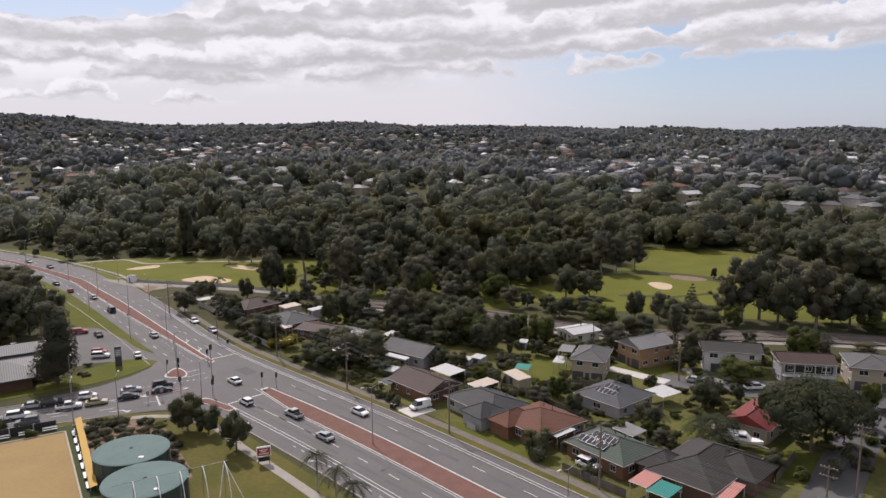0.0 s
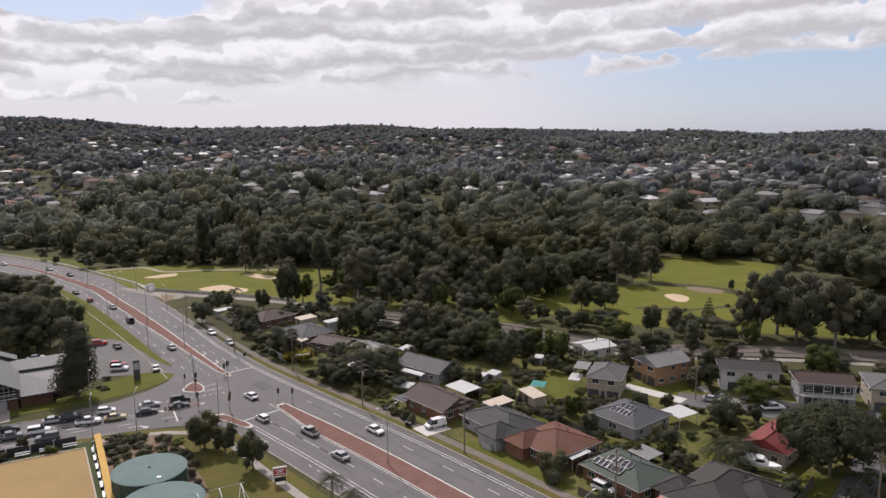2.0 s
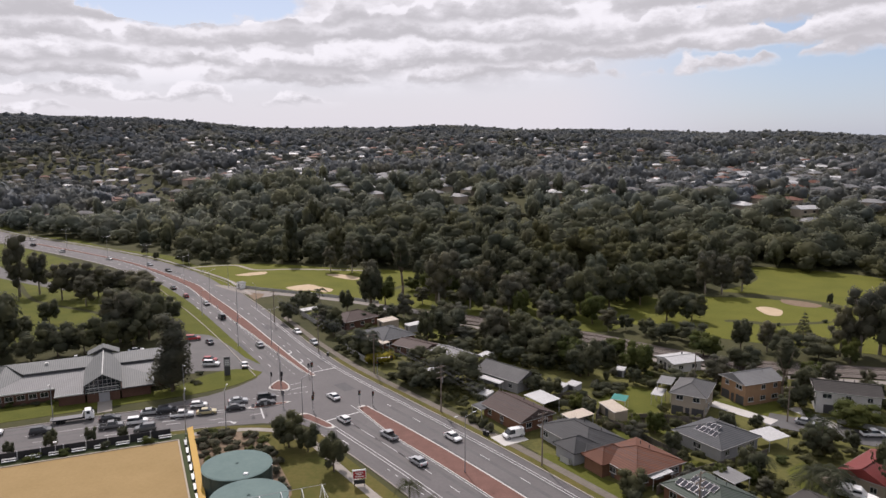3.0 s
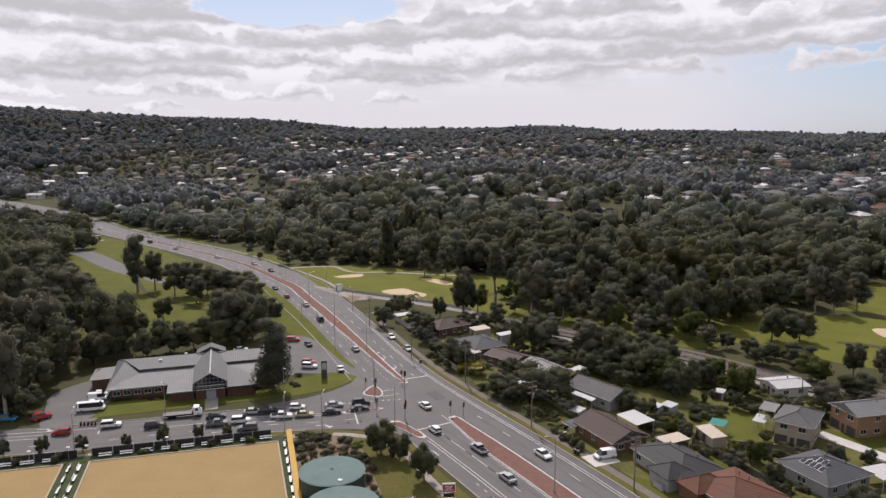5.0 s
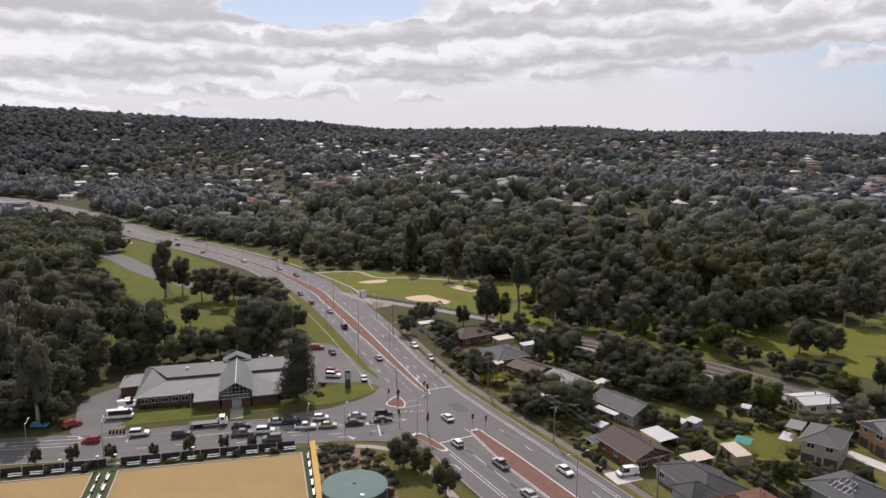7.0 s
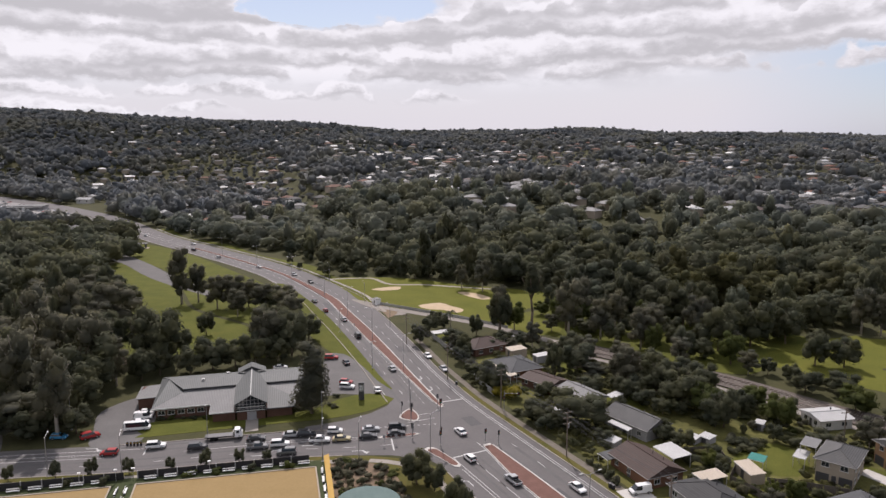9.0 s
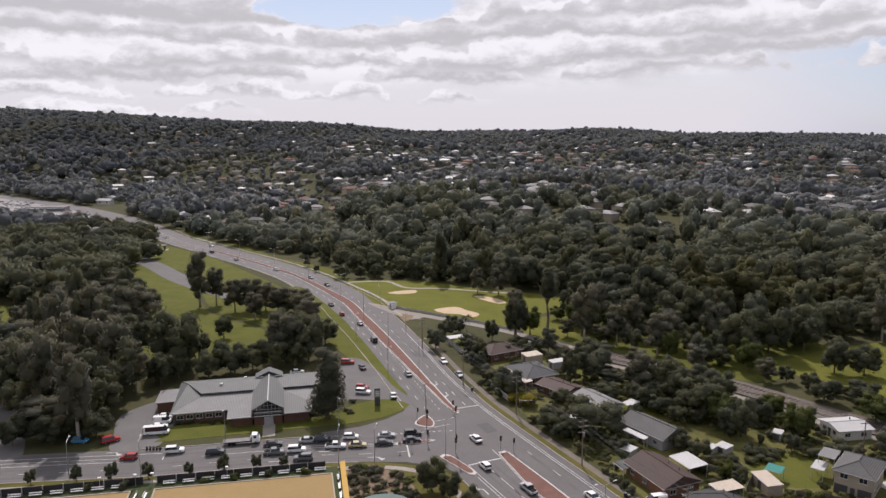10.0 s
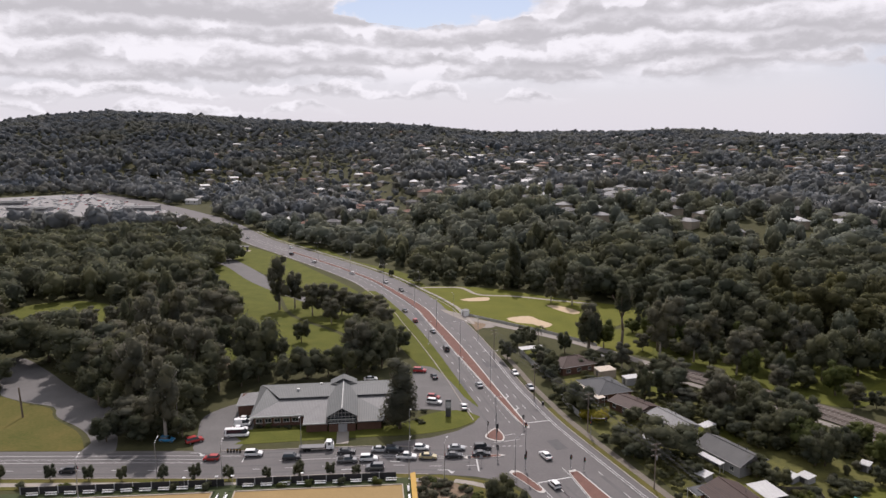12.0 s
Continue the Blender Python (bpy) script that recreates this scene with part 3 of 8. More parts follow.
    for s, o, t, f in ((S_NOSE - 16, -11.5, -1, 1), (S_NOSE - 42, -11.3, -1, 1), (S_UP + 16, 4.4, 1, -1), (S_UP + 26, 4.4, 1, -1), (S_UP + 60, -8, -1, 1), (S_UP + 95, -7.4, -1, 1)):
        arrow(MAIN, s, o, t, f)
    for s, o, t in ((34, -5.4, 1), (58, -5.4, 1), (46, -1.4, -1), (98, 6, 1)):
        arrow(SIDE, s, o, t, -1)
    tagged(new("road_marking", mesh_of(bm, "road_marking", M["paint"])), "white painted lane lines, stop lines and arrows", "road marking", kind="structure")


build_roads()
build_markings()


def build_wear():
    """Oil-darkened strips down the lanes and patches of newer asphalt."""
    rng = random.Random(14)
    bm = bmesh.new()
    for offs, s0, s1 in (((-7.1, -3.6, 3.6, 7.0, 10.0), 20, S_NOSE - 4), ((-7.6, -3.4, 3.2, 6.8), S_UP + 6, S_MED + 150)):
        for o in offs:
            s = s0
            while s < s1:
                e = min(s1, s + rng.uniform(14, 46))
                w = rng.uniform(0.30, 0.55)
                ribbon(bm, MAIN, s, e, o - w, o + w, 0.0, 0.0345)
                s = e + rng.uniform(0.5, 9)
    for o in (-5.4, -1.4, 3.0, 5.6):
        ribbon(bm, SIDE, 26, 150, o - 0.4, o + 0.4, 0.0, 0.0310)
    tagged(new("lane_wear", mesh_of(bm, "lane_wear", M["oil"])), "oil-darkened strips down the traffic lanes", "road wear", kind="structure")
    bm = bmesh.new()
    for s, o, L, w in ((62, -8.2, 9, 1.2), (40, 6.9, 14, 1.4), (S_NOSE - 30, 3.4, 5, 1.0), (S_UP + 30, -7.4, 12, 1.3), (S_UP + 52, 6.6, 7, 1.2), (S_MED - 20, -3.6, 16, 1.3), (S_UP - 16, 5.0, 6, 1.6), (S_MED + 30, 6.0, 10, 1.4)):
        ribbon(bm, MAIN, s, s + L, o - w, o + w, 0.0, 0.0385)
    tagged(new("asphalt_patch", mesh_of(bm, "asphalt_patch", M["patch"])), "dark rectangular patches of newer asphalt", "road wear", kind="structure")


build_wear()

# lawns, paths, golf course, park
GOLF_W = [(-172, 330), (-150, 303), (-128, 281), (-104, 279), (-76, 270), (-50, 258), (-42, 270), (-62, 292), (-50, 318), (-60, 332), (-100, 336), (-140, 342)]
GOLF_E = [(28, 252), (48, 236), (72, 226), (96, 220), (130, 214), (175, 214), (170, 236), (118, 250), (122, 276), (148, 320), (150, 345), (106, 364), (96, 330), (70, 300), (44, 278)]
PARK_W = [(-318, 345), (-262, 312), (-226, 276), (-198, 250), (-160, 234), (-136, 214), (-128, 206), (-136, 200), (-150, 199), (-170, 192), (-188, 190), (-202, 214), (-222, 240), (-255, 262), (-290, 284)]
sheet("fairway", GOLF_W, 0.035, "fairway", "mown bright green golf fairway beside the road", "lawn")
sheet("fairway_far", GOLF_E, 0.035, "fairway", "mown bright green golf fairway behind the railway", "lawn")
sheet("fairway_rough", [(-62, 266), (-40, 257), (-10, 245), (18, 234), (30, 245), (46, 276), (40, 292), (0, 296), (-40, 312), (-52, 300), (-62, 288)], 0.03, "lawn", "rough golf lawn under scattered trees", "lawn")
sheet("park_lawn", PARK_W, 0.03, "lawn", "green park lawn among gum trees", "lawn")
sheet("bend_lawn", [(-136, 216), (-160, 236.5), (-198, 252.5), (-226, 279), (-262, 314), (-318, 348), (-345, 372), (-352, 396), (-300, 374), (-240, 335), (-196, 304), (-170, 278), (-150, 252), (-132, 231)], 0.026, "lawn", "rough grass between the park and the embankment", "lawn")
bm = bmesh.new()
ribbon(bm, MAIN, S_MED + 6, S_FAR, lambda s: right_edge(s) + 0.3, lambda s: right_edge(s) + 9 + 3 * math.sin(s / 17), -0.1, 0.03)
tagged(new("verge_bend", mesh_of(bm, "verge_bend", M["lawn"])), "uneven grass verge along the outer bend", "lawn", kind="structure")
LAWN_S = [(-324, 206), (-315, 226), (-296, 230), (-276, 224), (-266, 208), (-280, 194), (-300, 188)]
sheet("park_lawn_small", LAWN_S, 0.03, "lawn", "small lawn between gum trees", "lawn")
for pts in ([(-108.5, 288), (-101, 296), (-95, 292), (-87, 287), (-88.5, 280.5), (-95, 284), (-101.7, 283.0)], [(-100, 319), (-93, 320), (-82, 313), (-84, 308), (-92, 312)], [(-142, 312), (-137, 319), (-131, 322), (-129, 316), (-136, 311)],
            [(80.6, 275.8), (85.1, 277.8), (89, 272.2), (85.7, 264), (82, 264.5), (80.6, 269.4)]):
    sheet("sand_bunker", pts, 0.06, "sand", "pale golf bunker with raked sand", "bunker")
sheet("golf_rough", [(66, 303), (84.7, 300.7), (95.9, 297.1), (106.4, 290.4), (114, 283.5), (109, 275.8), (104.5, 282.5), (93.8, 289.5), (82.6, 292.9), (66, 293)], 0.05, "ground", "dark unmown rough between two fairways", "lawn")
sheet("golf_rough_low", [(66, 256), (72.6, 255.4), (82.4, 252.8), (99, 258), (99.2, 255.5), (81, 249.6), (71.4, 251.8), (64, 253)], 0.05, "ground", "thin strip of rough grass across the fairway", "lawn")
sheet("bare_ground", [(94.6, 291.5), (102, 288.5), (106.6, 282.8), (102.9, 278.5), (96.5, 280.5), (93.3, 285.5)], 0.065, "dirt", "patch of bare pinkish earth beside the rough", "bare earth")
sheet("bare_corner", [(-127.5, 284.5), (-124, 283.5), (-113, 275), (-112.5, 264.5), (-115.5, 268)], 0.062, "dirt", "bare brown earth beside the gravel apron", "bare earth")
bm = bmesh.new()
GOLF_PATH = Line([(-172, 328), (-164, 333), (-153, 337), (-142, 328), (-135, 325.5), (-122, 330), (-102, 330.5), (-80, 331)])
ribbon(bm, GOLF_PATH, 0, GOLF_PATH.length, -1.1, 1.1, -0.1, 0.06)
tagged(new("golf_path", mesh_of(bm, "golf_path", M["concrete"])), "pale winding golf cart path", "path", kind="structure")
sheet("verge_west", [(-75.6, 180.5), (-77, 173), (-80, 168), (-86, 162), (-96, 155.5), (-108, 147.5), (-120, 139.5), (-127, 135), (-124, 141), (-108, 152), (-94, 166), (-90, 176), (-84, 182)], 0.06, "lawn", "grass verge before the community building", "lawn")
sheet("verge_north", [(-79, 187), (-88, 198), (-104, 218), (-122, 240), (-140, 261), (-165, 287), (-190, 310), (-194, 303), (-168, 276), (-148, 250), (-128, 228), (-112, 213), (-96, 201)], 0.05, "lawn", "grass verge along the carriageway", "lawn")
sheet("car_park", [(-113, 210), (-108.5, 214), (-96.5, 204), (-82, 187), (-84, 181), (-92, 179), (-97, 176), (-104, 190)], 0.055, "old_asphalt", "asphalt car park beside the building", "car park")
sheet("yard", [(-146, 158), (-140, 160), (-126, 139), (-125.5, 131.5), (-133, 127), (-140, 135), (-148, 146)], 0.055, "old_asphalt", "asphalt driveway beside the building", "driveway")
sheet("park_drive", [(-159.5, 113.5), (-152, 117), (-155, 121.5), (-164, 129), (-176, 138), (-201, 144), (-228, 153), (-250, 158), (-252, 146), (-228.5, 137), (-218.7, 131), (-206, 130.5), (-194.3, 131.6), (-186.4, 127), (-172, 124), (-162, 119)], 0.04, "old_asphalt", "pale asphalt drive into the park", "driveway")
sheet("mound", [(-226, 122), (-217, 130), (-206, 129.5), (-194.5, 130.5), (-186.5, 126), (-172, 122.5), (-163, 117.5), (-161, 114.5), (-172, 109), (-200, 96), (-240, 80)], 0.05, "dry_lawn", "dry grass slope beside the park drive", "lawn")
sheet("bare_patch", [(-187, 178), (-178, 187), (-171, 182), (-180, 174)], 0.05, "dirt", "bare pinkish earth under the trees", "bare earth")
sheet("park_path", [(-336, 358), (-300, 338), (-262, 313), (-236, 297), (-205, 277), (-200, 271), (-240, 288), (-270, 304), (-306, 328), (-340, 347)], 0.06, "old_asphalt", "wide grey asphalt path beside the embankment", "path", low=-0.2)
sheet("corner_lawn", [(-73, 141.5), (-62, 145.2), (-53, 145.2), (-46, 141.5), (-40, 134), (-30, 123.5), (-12, 104), (20, 70), (-20, 70), (-40, 96), (-56, 120), (-66, 130)], 0.05, "dry_lawn", "patchy dry lawn round the water tanks", "lawn")
bm = bmesh.new()
PATH_E = Line([(-66, 142.2), (-58.5, 143.2), (-51, 139.8), (-47.0, 137.6), (-38.6, 127.6), (-33.0, 121.6), (-23.8, 111.6), (0, 85), (30, 52)])
ribbon(bm, PATH_E, 0, PATH_E.length, -0.9, 0.9, -0.1, 0.085)
ribbon(bm, SIDE, 33, SIDE.length, -11.6, -9.8, -0.1, 0.085)
tagged(new("footpath", mesh_of(bm, "footpath", M["concrete"])), "pale concrete footpath along the verge", "footpath", kind="structure")
bm = bmesh.new()
ribbon(bm, SIDE, 36, SIDE.length, -9.8, -7.9, -0.1, 0.07)
ribbon(bm, SIDE, 36, SIDE.length, -13.2, -11.6, -0.1, 0.07)
ribbon(bm, MAIN, 0, S_NOSE + 40, lambda s: right_edge(s) + 0.3, lambda s: right_edge(s) + 2.0, -0.1, 0.07)
tagged(new("verge", mesh_of(bm, "verge", M["dry_lawn"])), "narrow strips of dry grass verge", "lawn", kind="structure")
bm = bmesh.new()
ribbon(bm, MAIN, 0, S_NOSE + 95, lambda s: right_edge(s) + 2.0, lambda s: right_edge(s) + 3.9, -0.1, 0.085)
tagged(new("footpath_east", mesh_of(bm, "footpath_east", M["dusty"])), "dusty gravel footpath before the houses", "footpath", kind="structure")
# the residential lots and lawns
LOTS = [(-70, 238), (-48, 190), (-24, 166), (4, 135), (24, 111), (60, 72), (98, 72), (110, 150), (124, 170), (60, 196), (24, 204), (-10, 214), (-40, 240)]
sheet("yards", LOTS, 0.02, "yard", "rough grass and earth of the house lots", "lawn", False)
lawn_z = 0.03
for pts in ([(14, 168), (22, 182), (30, 178), (30, 168), (24, 164)], [(2, 139.5), (6, 136), (12, 130), (9, 127.5), (-1, 136)], [(10, 131), (16, 127), (20, 121), (17, 119), (9, 127)], [(27, 140), (33, 139), (30, 130), (25, 133)],
            [(25, 156), (36, 158), (34, 152), (27, 152)], [(48, 138), (56, 142), (57, 128), (50, 124)], [(55, 120), (64, 128), (68, 118), (60, 112)], [(-38, 226), (-33, 230), (-28, 223), (-34, 219)], [(14, 152), (19, 158), (22, 150), (18, 146)],
            [(42, 176), (47, 168), (54, 166), (60, 174), (62, 182), (52, 172)], [(62, 168), (72, 164), (86, 160), (90, 154), (74, 158)], [(-85, 246), (-78, 250), (-70, 240), (-76, 236)], [(86, 138), (94, 147), (92, 137)], [(-20, 200), (-12, 206), (-6, 196), (-14, 190)],
            [(54, 116), (46, 123), (50, 128), (57, 121)]):
    lawn_z += 0.0035
    sheet("yard_lawn", pts, lawn_z, "lawn", "small mown green back yard lawn", "lawn")
bm = bmesh.new()
COURT = Line([(52, 164), (60, 160.5), (70, 155.5), (82, 154.5), (94, 152), (104, 146)])
ribbon(bm, COURT, 0, COURT.length, -4.2, 4.2, -0.2, 0.108)
ribbon(bm, Line([(100, 172), (99, 152), (88, 140), (72, 120), (58, 102), (40, 82)]), 0, 118, -4.0, 4.0, -0.2, 0.1)
tagged(new("street", mesh_of(bm, "street", M["oil"])), "narrow grey asphalt suburban street", "road", kind="structure")
for a, b, w in (((41.5, 172.5), (53, 162), 1.9), ((-3.5, 147.5), (-8.5, 143.5), 2.6), ((98.5, 162), (100, 156), 2.6), ((60, 172), (66, 161), 1.6)):
    bm = bmesh.new()
    ribbon(bm, Line([a, b]), 0, (Vector(a) - Vector(b)).length, -w, w, -0.1, 0.115)
    tagged(new("driveway", mesh_of(bm, "driveway", M["pale_concrete"])), "pale concrete driveway", "driveway", kind="structure")

# railway behind the houses
RAIL = Line([(-128, 280), (-104, 274.5), (-72, 265), (-37, 248.5), (-8, 237), (16, 226), (38, 211.5), (52, 204.5), (68, 202), (95, 200.5), (126, 194.5), (200, 180), (330, 160)])


def build_railway():
    bm = bmesh.new()
    ribbon(bm, RAIL, 96, RAIL.length, -5.4, 5.4, -0.3, 0.30)
    tagged(new("railway_bed", mesh_of(bm, "railway_bed", M["gravel"])), "brown ballast bed of a double railway line", "railway", kind="structure")
    bm = bmesh.new()
    s = 100.0
    while s < 330:
        for o in (-2.3, 2.3):
            ribbon(bm, RAIL, s, s + 0.26, o - 1.25, o + 1.25, 0.28, 0.40)
        s += 0.7 if s > 170 else 1.4
    tagged(new("sleepers", mesh_of(bm, "sleepers", M["concrete"])), "concrete railway sleepers in the ballast", "sleepers", kind="stuff")
    bm = bmesh.new()
    for o in (-2.3 - 0.53, -2.3 + 0.53, 2.3 - 0.53, 2.3 + 0.53):
        ribbon(bm, RAIL, 96, RAIL.length, o - 0.04, o + 0.04, 0.40, 0.55)
    tagged(new("rails", mesh_of(bm, "rails", M["rail"])), "rusty steel rails of a double track", "railway", kind="structure")
    bm = bmesh.new()
    ribbon(bm, RAIL, 96, 330, 6.2, 9.0, -0.2, 0.07)
    ribbon(bm, RAIL, 0, 100, -3.0, 1.5, -0.2, 0.072)
    tagged(new("rail_track_path", mesh_of(bm, "rail_track_path", M["gravel_pale"])), "pale gravel service track beside the railway", "path", kind="structure")


M["rail"] = surface("rail_steel", (0.12, 0.09, 0.075), (0.25, 0.21, 0.18), 1.0, 0.5, 0.5)
build_railway()

sheet("roadside_apron", [(-142, 290), (-131, 287), (-116, 279.5), (-108, 274), (-112, 268.5), (-121, 274), (-134, 283)], 0.05, "gravel_pale", "pale dusty gravel apron beside the road", "gravel")

# ---------------------------------------------------------------- building materials
M["roof_brown"] = ribbed("brown_roof_tiles", (0.047, 0.03, 0.026), (0.079, 0.052, 0.043), 0.17, 0.7, "Z", depth=0.03)
M["roof_dark"] = ribbed("dark_grey_roof_tiles", (0.029, 0.03, 0.031), (0.06, 0.061, 0.062), 0.17, 0.7, "Z", depth=0.03)
M["roof_black"] = ribbed("weathered_black_roof_tiles", (0.025, 0.023, 0.021), (0.064, 0.058, 0.053), 0.17, 0.75, "Z", depth=0.03)
M["roof_orange"] = ribbed("terracotta_roof_tiles", (0.086, 0.037, 0.024), (0.166, 0.071, 0.043), 0.17, 0.75, "Z", depth=0.03)
M["roof_grey"] = ribbed("grey_roof_tiles", (0.072, 0.072, 0.073), (0.13, 0.128, 0.125), 0.17, 0.75, "Z", depth=0.03)
M["roof_blue"] = ribbed("blue_grey_roof_tiles", (0.052, 0.055, 0.058), (0.10, 0.103, 0.107), 0.17, 0.75, "Z", depth=0.03)
M["roof_green"] = ribbed("green_roof_tiles", (0.045, 0.061, 0.049), (0.082, 0.102, 0.082), 0.17, 0.7, "Z", depth=0.03)
M["roof_red"] = ribbed("red_painted_roof_sheets", (0.149, 0.027, 0.024), (0.209, 0.044, 0.038), 0.42, 0.5, "X")
M["roof_white"] = ribbed("white_roof_sheets", (0.396, 0.396, 0.387), (0.522, 0.522, 0.513), 0.42, 0.55, "X")
M["roof_beige"] = ribbed("beige_roof_sheets", (0.40, 0.34, 0.265), (0.52, 0.45, 0.365), 0.42, 0.5, "X")
M["roof_sheet"] = ribbed("pale_grey_roof_sheets", (0.15, 0.15, 0.15), (0.22, 0.22, 0.215), 0.42, 0.65, "X")
M["roof_zinc"] = ribbed("grey_steel_roof_sheets", (0.103, 0.109, 0.106), (0.163, 0.169, 0.165), 0.5, 0.65, "X")
M["roof_pink"] = ribbed("pink_awning_sheets", (0.36, 0.16, 0.135), (0.48, 0.22, 0.19), 0.42, 0.6, "X")
M["roof_teal"] = ribbed("teal_awning_sheets", (0.02, 0.16, 0.14), (0.035, 0.23, 0.20), 0.42, 0.6, "X")
M["brick"] = surface("orange_brick", (0.13, 0.068, 0.043), (0.202, 0.108, 0.068), 1.2, 0.9, fine=10)
M["brick_tan"] = surface("tan_brick", (0.246, 0.149, 0.085), (0.34, 0.221, 0.136), 1.2, 0.9, fine=10)
M["brick_dark"] = surface("dark_brown_brick", (0.085, 0.047, 0.036), (0.145, 0.081, 0.06), 1.2, 0.9, fine=10)
M["render_cream"] = surface("cream_wall", (0.289, 0.246, 0.191), (0.374, 0.323, 0.255), 3, 0.85)
M["render_white"] = surface("white_weatherboard", (0.46, 0.45, 0.43), (0.60, 0.59, 0.57), 2, 0.75)
M["render_grey"] = surface("grey_weatherboard", (0.234, 0.234, 0.242), (0.328, 0.328, 0.335), 2, 0.75)
M["gutter"] = surface("dull_painted_steel", (0.2, 0.195, 0.185), (0.33, 0.32, 0.3), 1, 0.6)
M["trim"] = surface("white_trim", (0.40, 0.40, 0.385), (0.55, 0.55, 0.53), 1, 0.6)
M["dark_trim"] = plain("dark_trim", (0.06, 0.06, 0.065), 0.5)
M["steel"] = surface("galvanised_steel", (0.26, 0.26, 0.27), (0.38, 0.38, 0.39), 1, 0.45, 0.6)
M["fence"] = surface("weathered_fence_palings", (0.09, 0.08, 0.07), (0.17, 0.15, 0.13), 1.0, 0.9, obj=0.5, island=0.5)
M["fence_pale"] = surface("pale_painted_fence", (0.30, 0.30, 0.29), (0.42, 0.42, 0.40), 1.0, 0.8, obj=0.4, island=0.3)
M["black"] = plain("black_screen", (0.018, 0.018, 0.02), 0.8)
M["white"] = surface("white_paint", (0.70, 0.70, 0.69), (0.82, 0.82, 0.81), 0.8, 0.5)
M["yellow"] = surface("yellow_roof_sheets", (0.333, 0.184, 0.002), (0.432, 0.246, 0.005), 1.5, 0.6)
M["tank_top"] = surface("pale_green_tank_roof", (0.105, 0.150, 0.142), (0.146, 0.198, 0.186), 4, 0.92, fine=5)
M["tank_wall"] = surface("dark_green_tank_wall", (0.025, 0.045, 0.040), (0.045, 0.07, 0.062), 2, 0.6)
M["red_sign"] = plain("red_sign_panel", (0.36, 0.03, 0.04), 0.5)
M["solar"] = surface("solar_cells", (0.030, 0.032, 0.038), (0.055, 0.057, 0.064), 0.6, 0.92, fine=8)


def glass_material():
    m = bpy.data.materials.new("window_glass")
    m.use_nodes = True
    b = m.node_tree.nodes["Principled BSDF"]
    b.inputs["Base Color"].default_value = (0.02, 0.025, 0.03, 1)
    b.inputs["Roughness"].default_value = 0.06
    b.inputs["Specular IOR Level"].default_value = 0.7
    return m


M["glass"] = glass_material()


# ---------------------------------------------------------------- houses
def unit_window():
    bm = bmesh.new()
    for x0, z0, x1, z1 in ((-0.5, -0.5, 0.5, -0.44), (-0.5, 0.44, 0.5, 0.5), (-0.5, -0.44, -0.45, 0.44), (0.45, -0.44, 0.5, 0.44), (-0.02, -0.44, 0.02, 0.44)):
        box(bm, x0, -0.07, z0, x1, 0.04, z1)
    f = mesh_of(bm, "window_frame", M["trim"])
    p = mesh_of(boxed(-0.45, -0.03, -0.44, 0.45, 0.03, 0.44), "pane", M["glass"])
    s = mesh_of(boxed(-0.54, -0.14, -0.56, 0.54, 0.02, -0.502), "window_sill", M["trim"])
    return f, p, s


WIN_FRAME, WIN_PANE, WIN_SILL = unit_window()


def window(parent, x, y, z, w, h, turn):
    """A framed window on a wall; turn: the way that it faces, 0 for the wall at the front."""
    f = new("window", WIN_FRAME)
    f.parent = parent
    f.matrix_local = pose(x, y, z, 0, 0, turn) @ Matrix.Diagonal((w, 1, h, 1))
    for name, me in (("pane", WIN_PANE), ("window_sill", WIN_SILL)):
        o = new(name, me)
        o.parent = f
    return f


def roof_bm(L, W, z0, z1, kind, over=0.55, thick=0.14):
    """A hipped or gabled roof over a house of that size, its ridge along the longer side, with eaves thickness."""
    bm = bmesh.new()
    a, b = L / 2 + over, W / 2 + over
    swap = W > L
    if swap:
        a, b = b, a
    run = (a - b) if kind == "hip" else a
    run = max(run, 0.05)
    pts = [(-a, -b, z0), (a, -b, z0), (a, b, z0), (-a, b, z0), (-run, 0, z1), (run, 0, z1)]
    if swap:
        pts = [(-y, x, z) for x, y, z in pts]
    top = [bm.verts.new(p) for p in pts]
    low = [bm.verts.new((x, y, z - thick)) for x, y, z in pts[:4]]
    for f in ((0, 1, 5, 4), (1, 2, 5), (2, 3, 4, 5), (3, 0, 4)):
        bm.faces.new([top[i] for i in f])
    for i in range(4):
        j = (i + 1) % 4
        bm.faces.new((low[i], low[j], top[j], top[i]))
    bm.faces.new(low[::-1])
    bmesh.ops.recalc_face_normals(bm, faces=bm.faces)
    return bm, pts


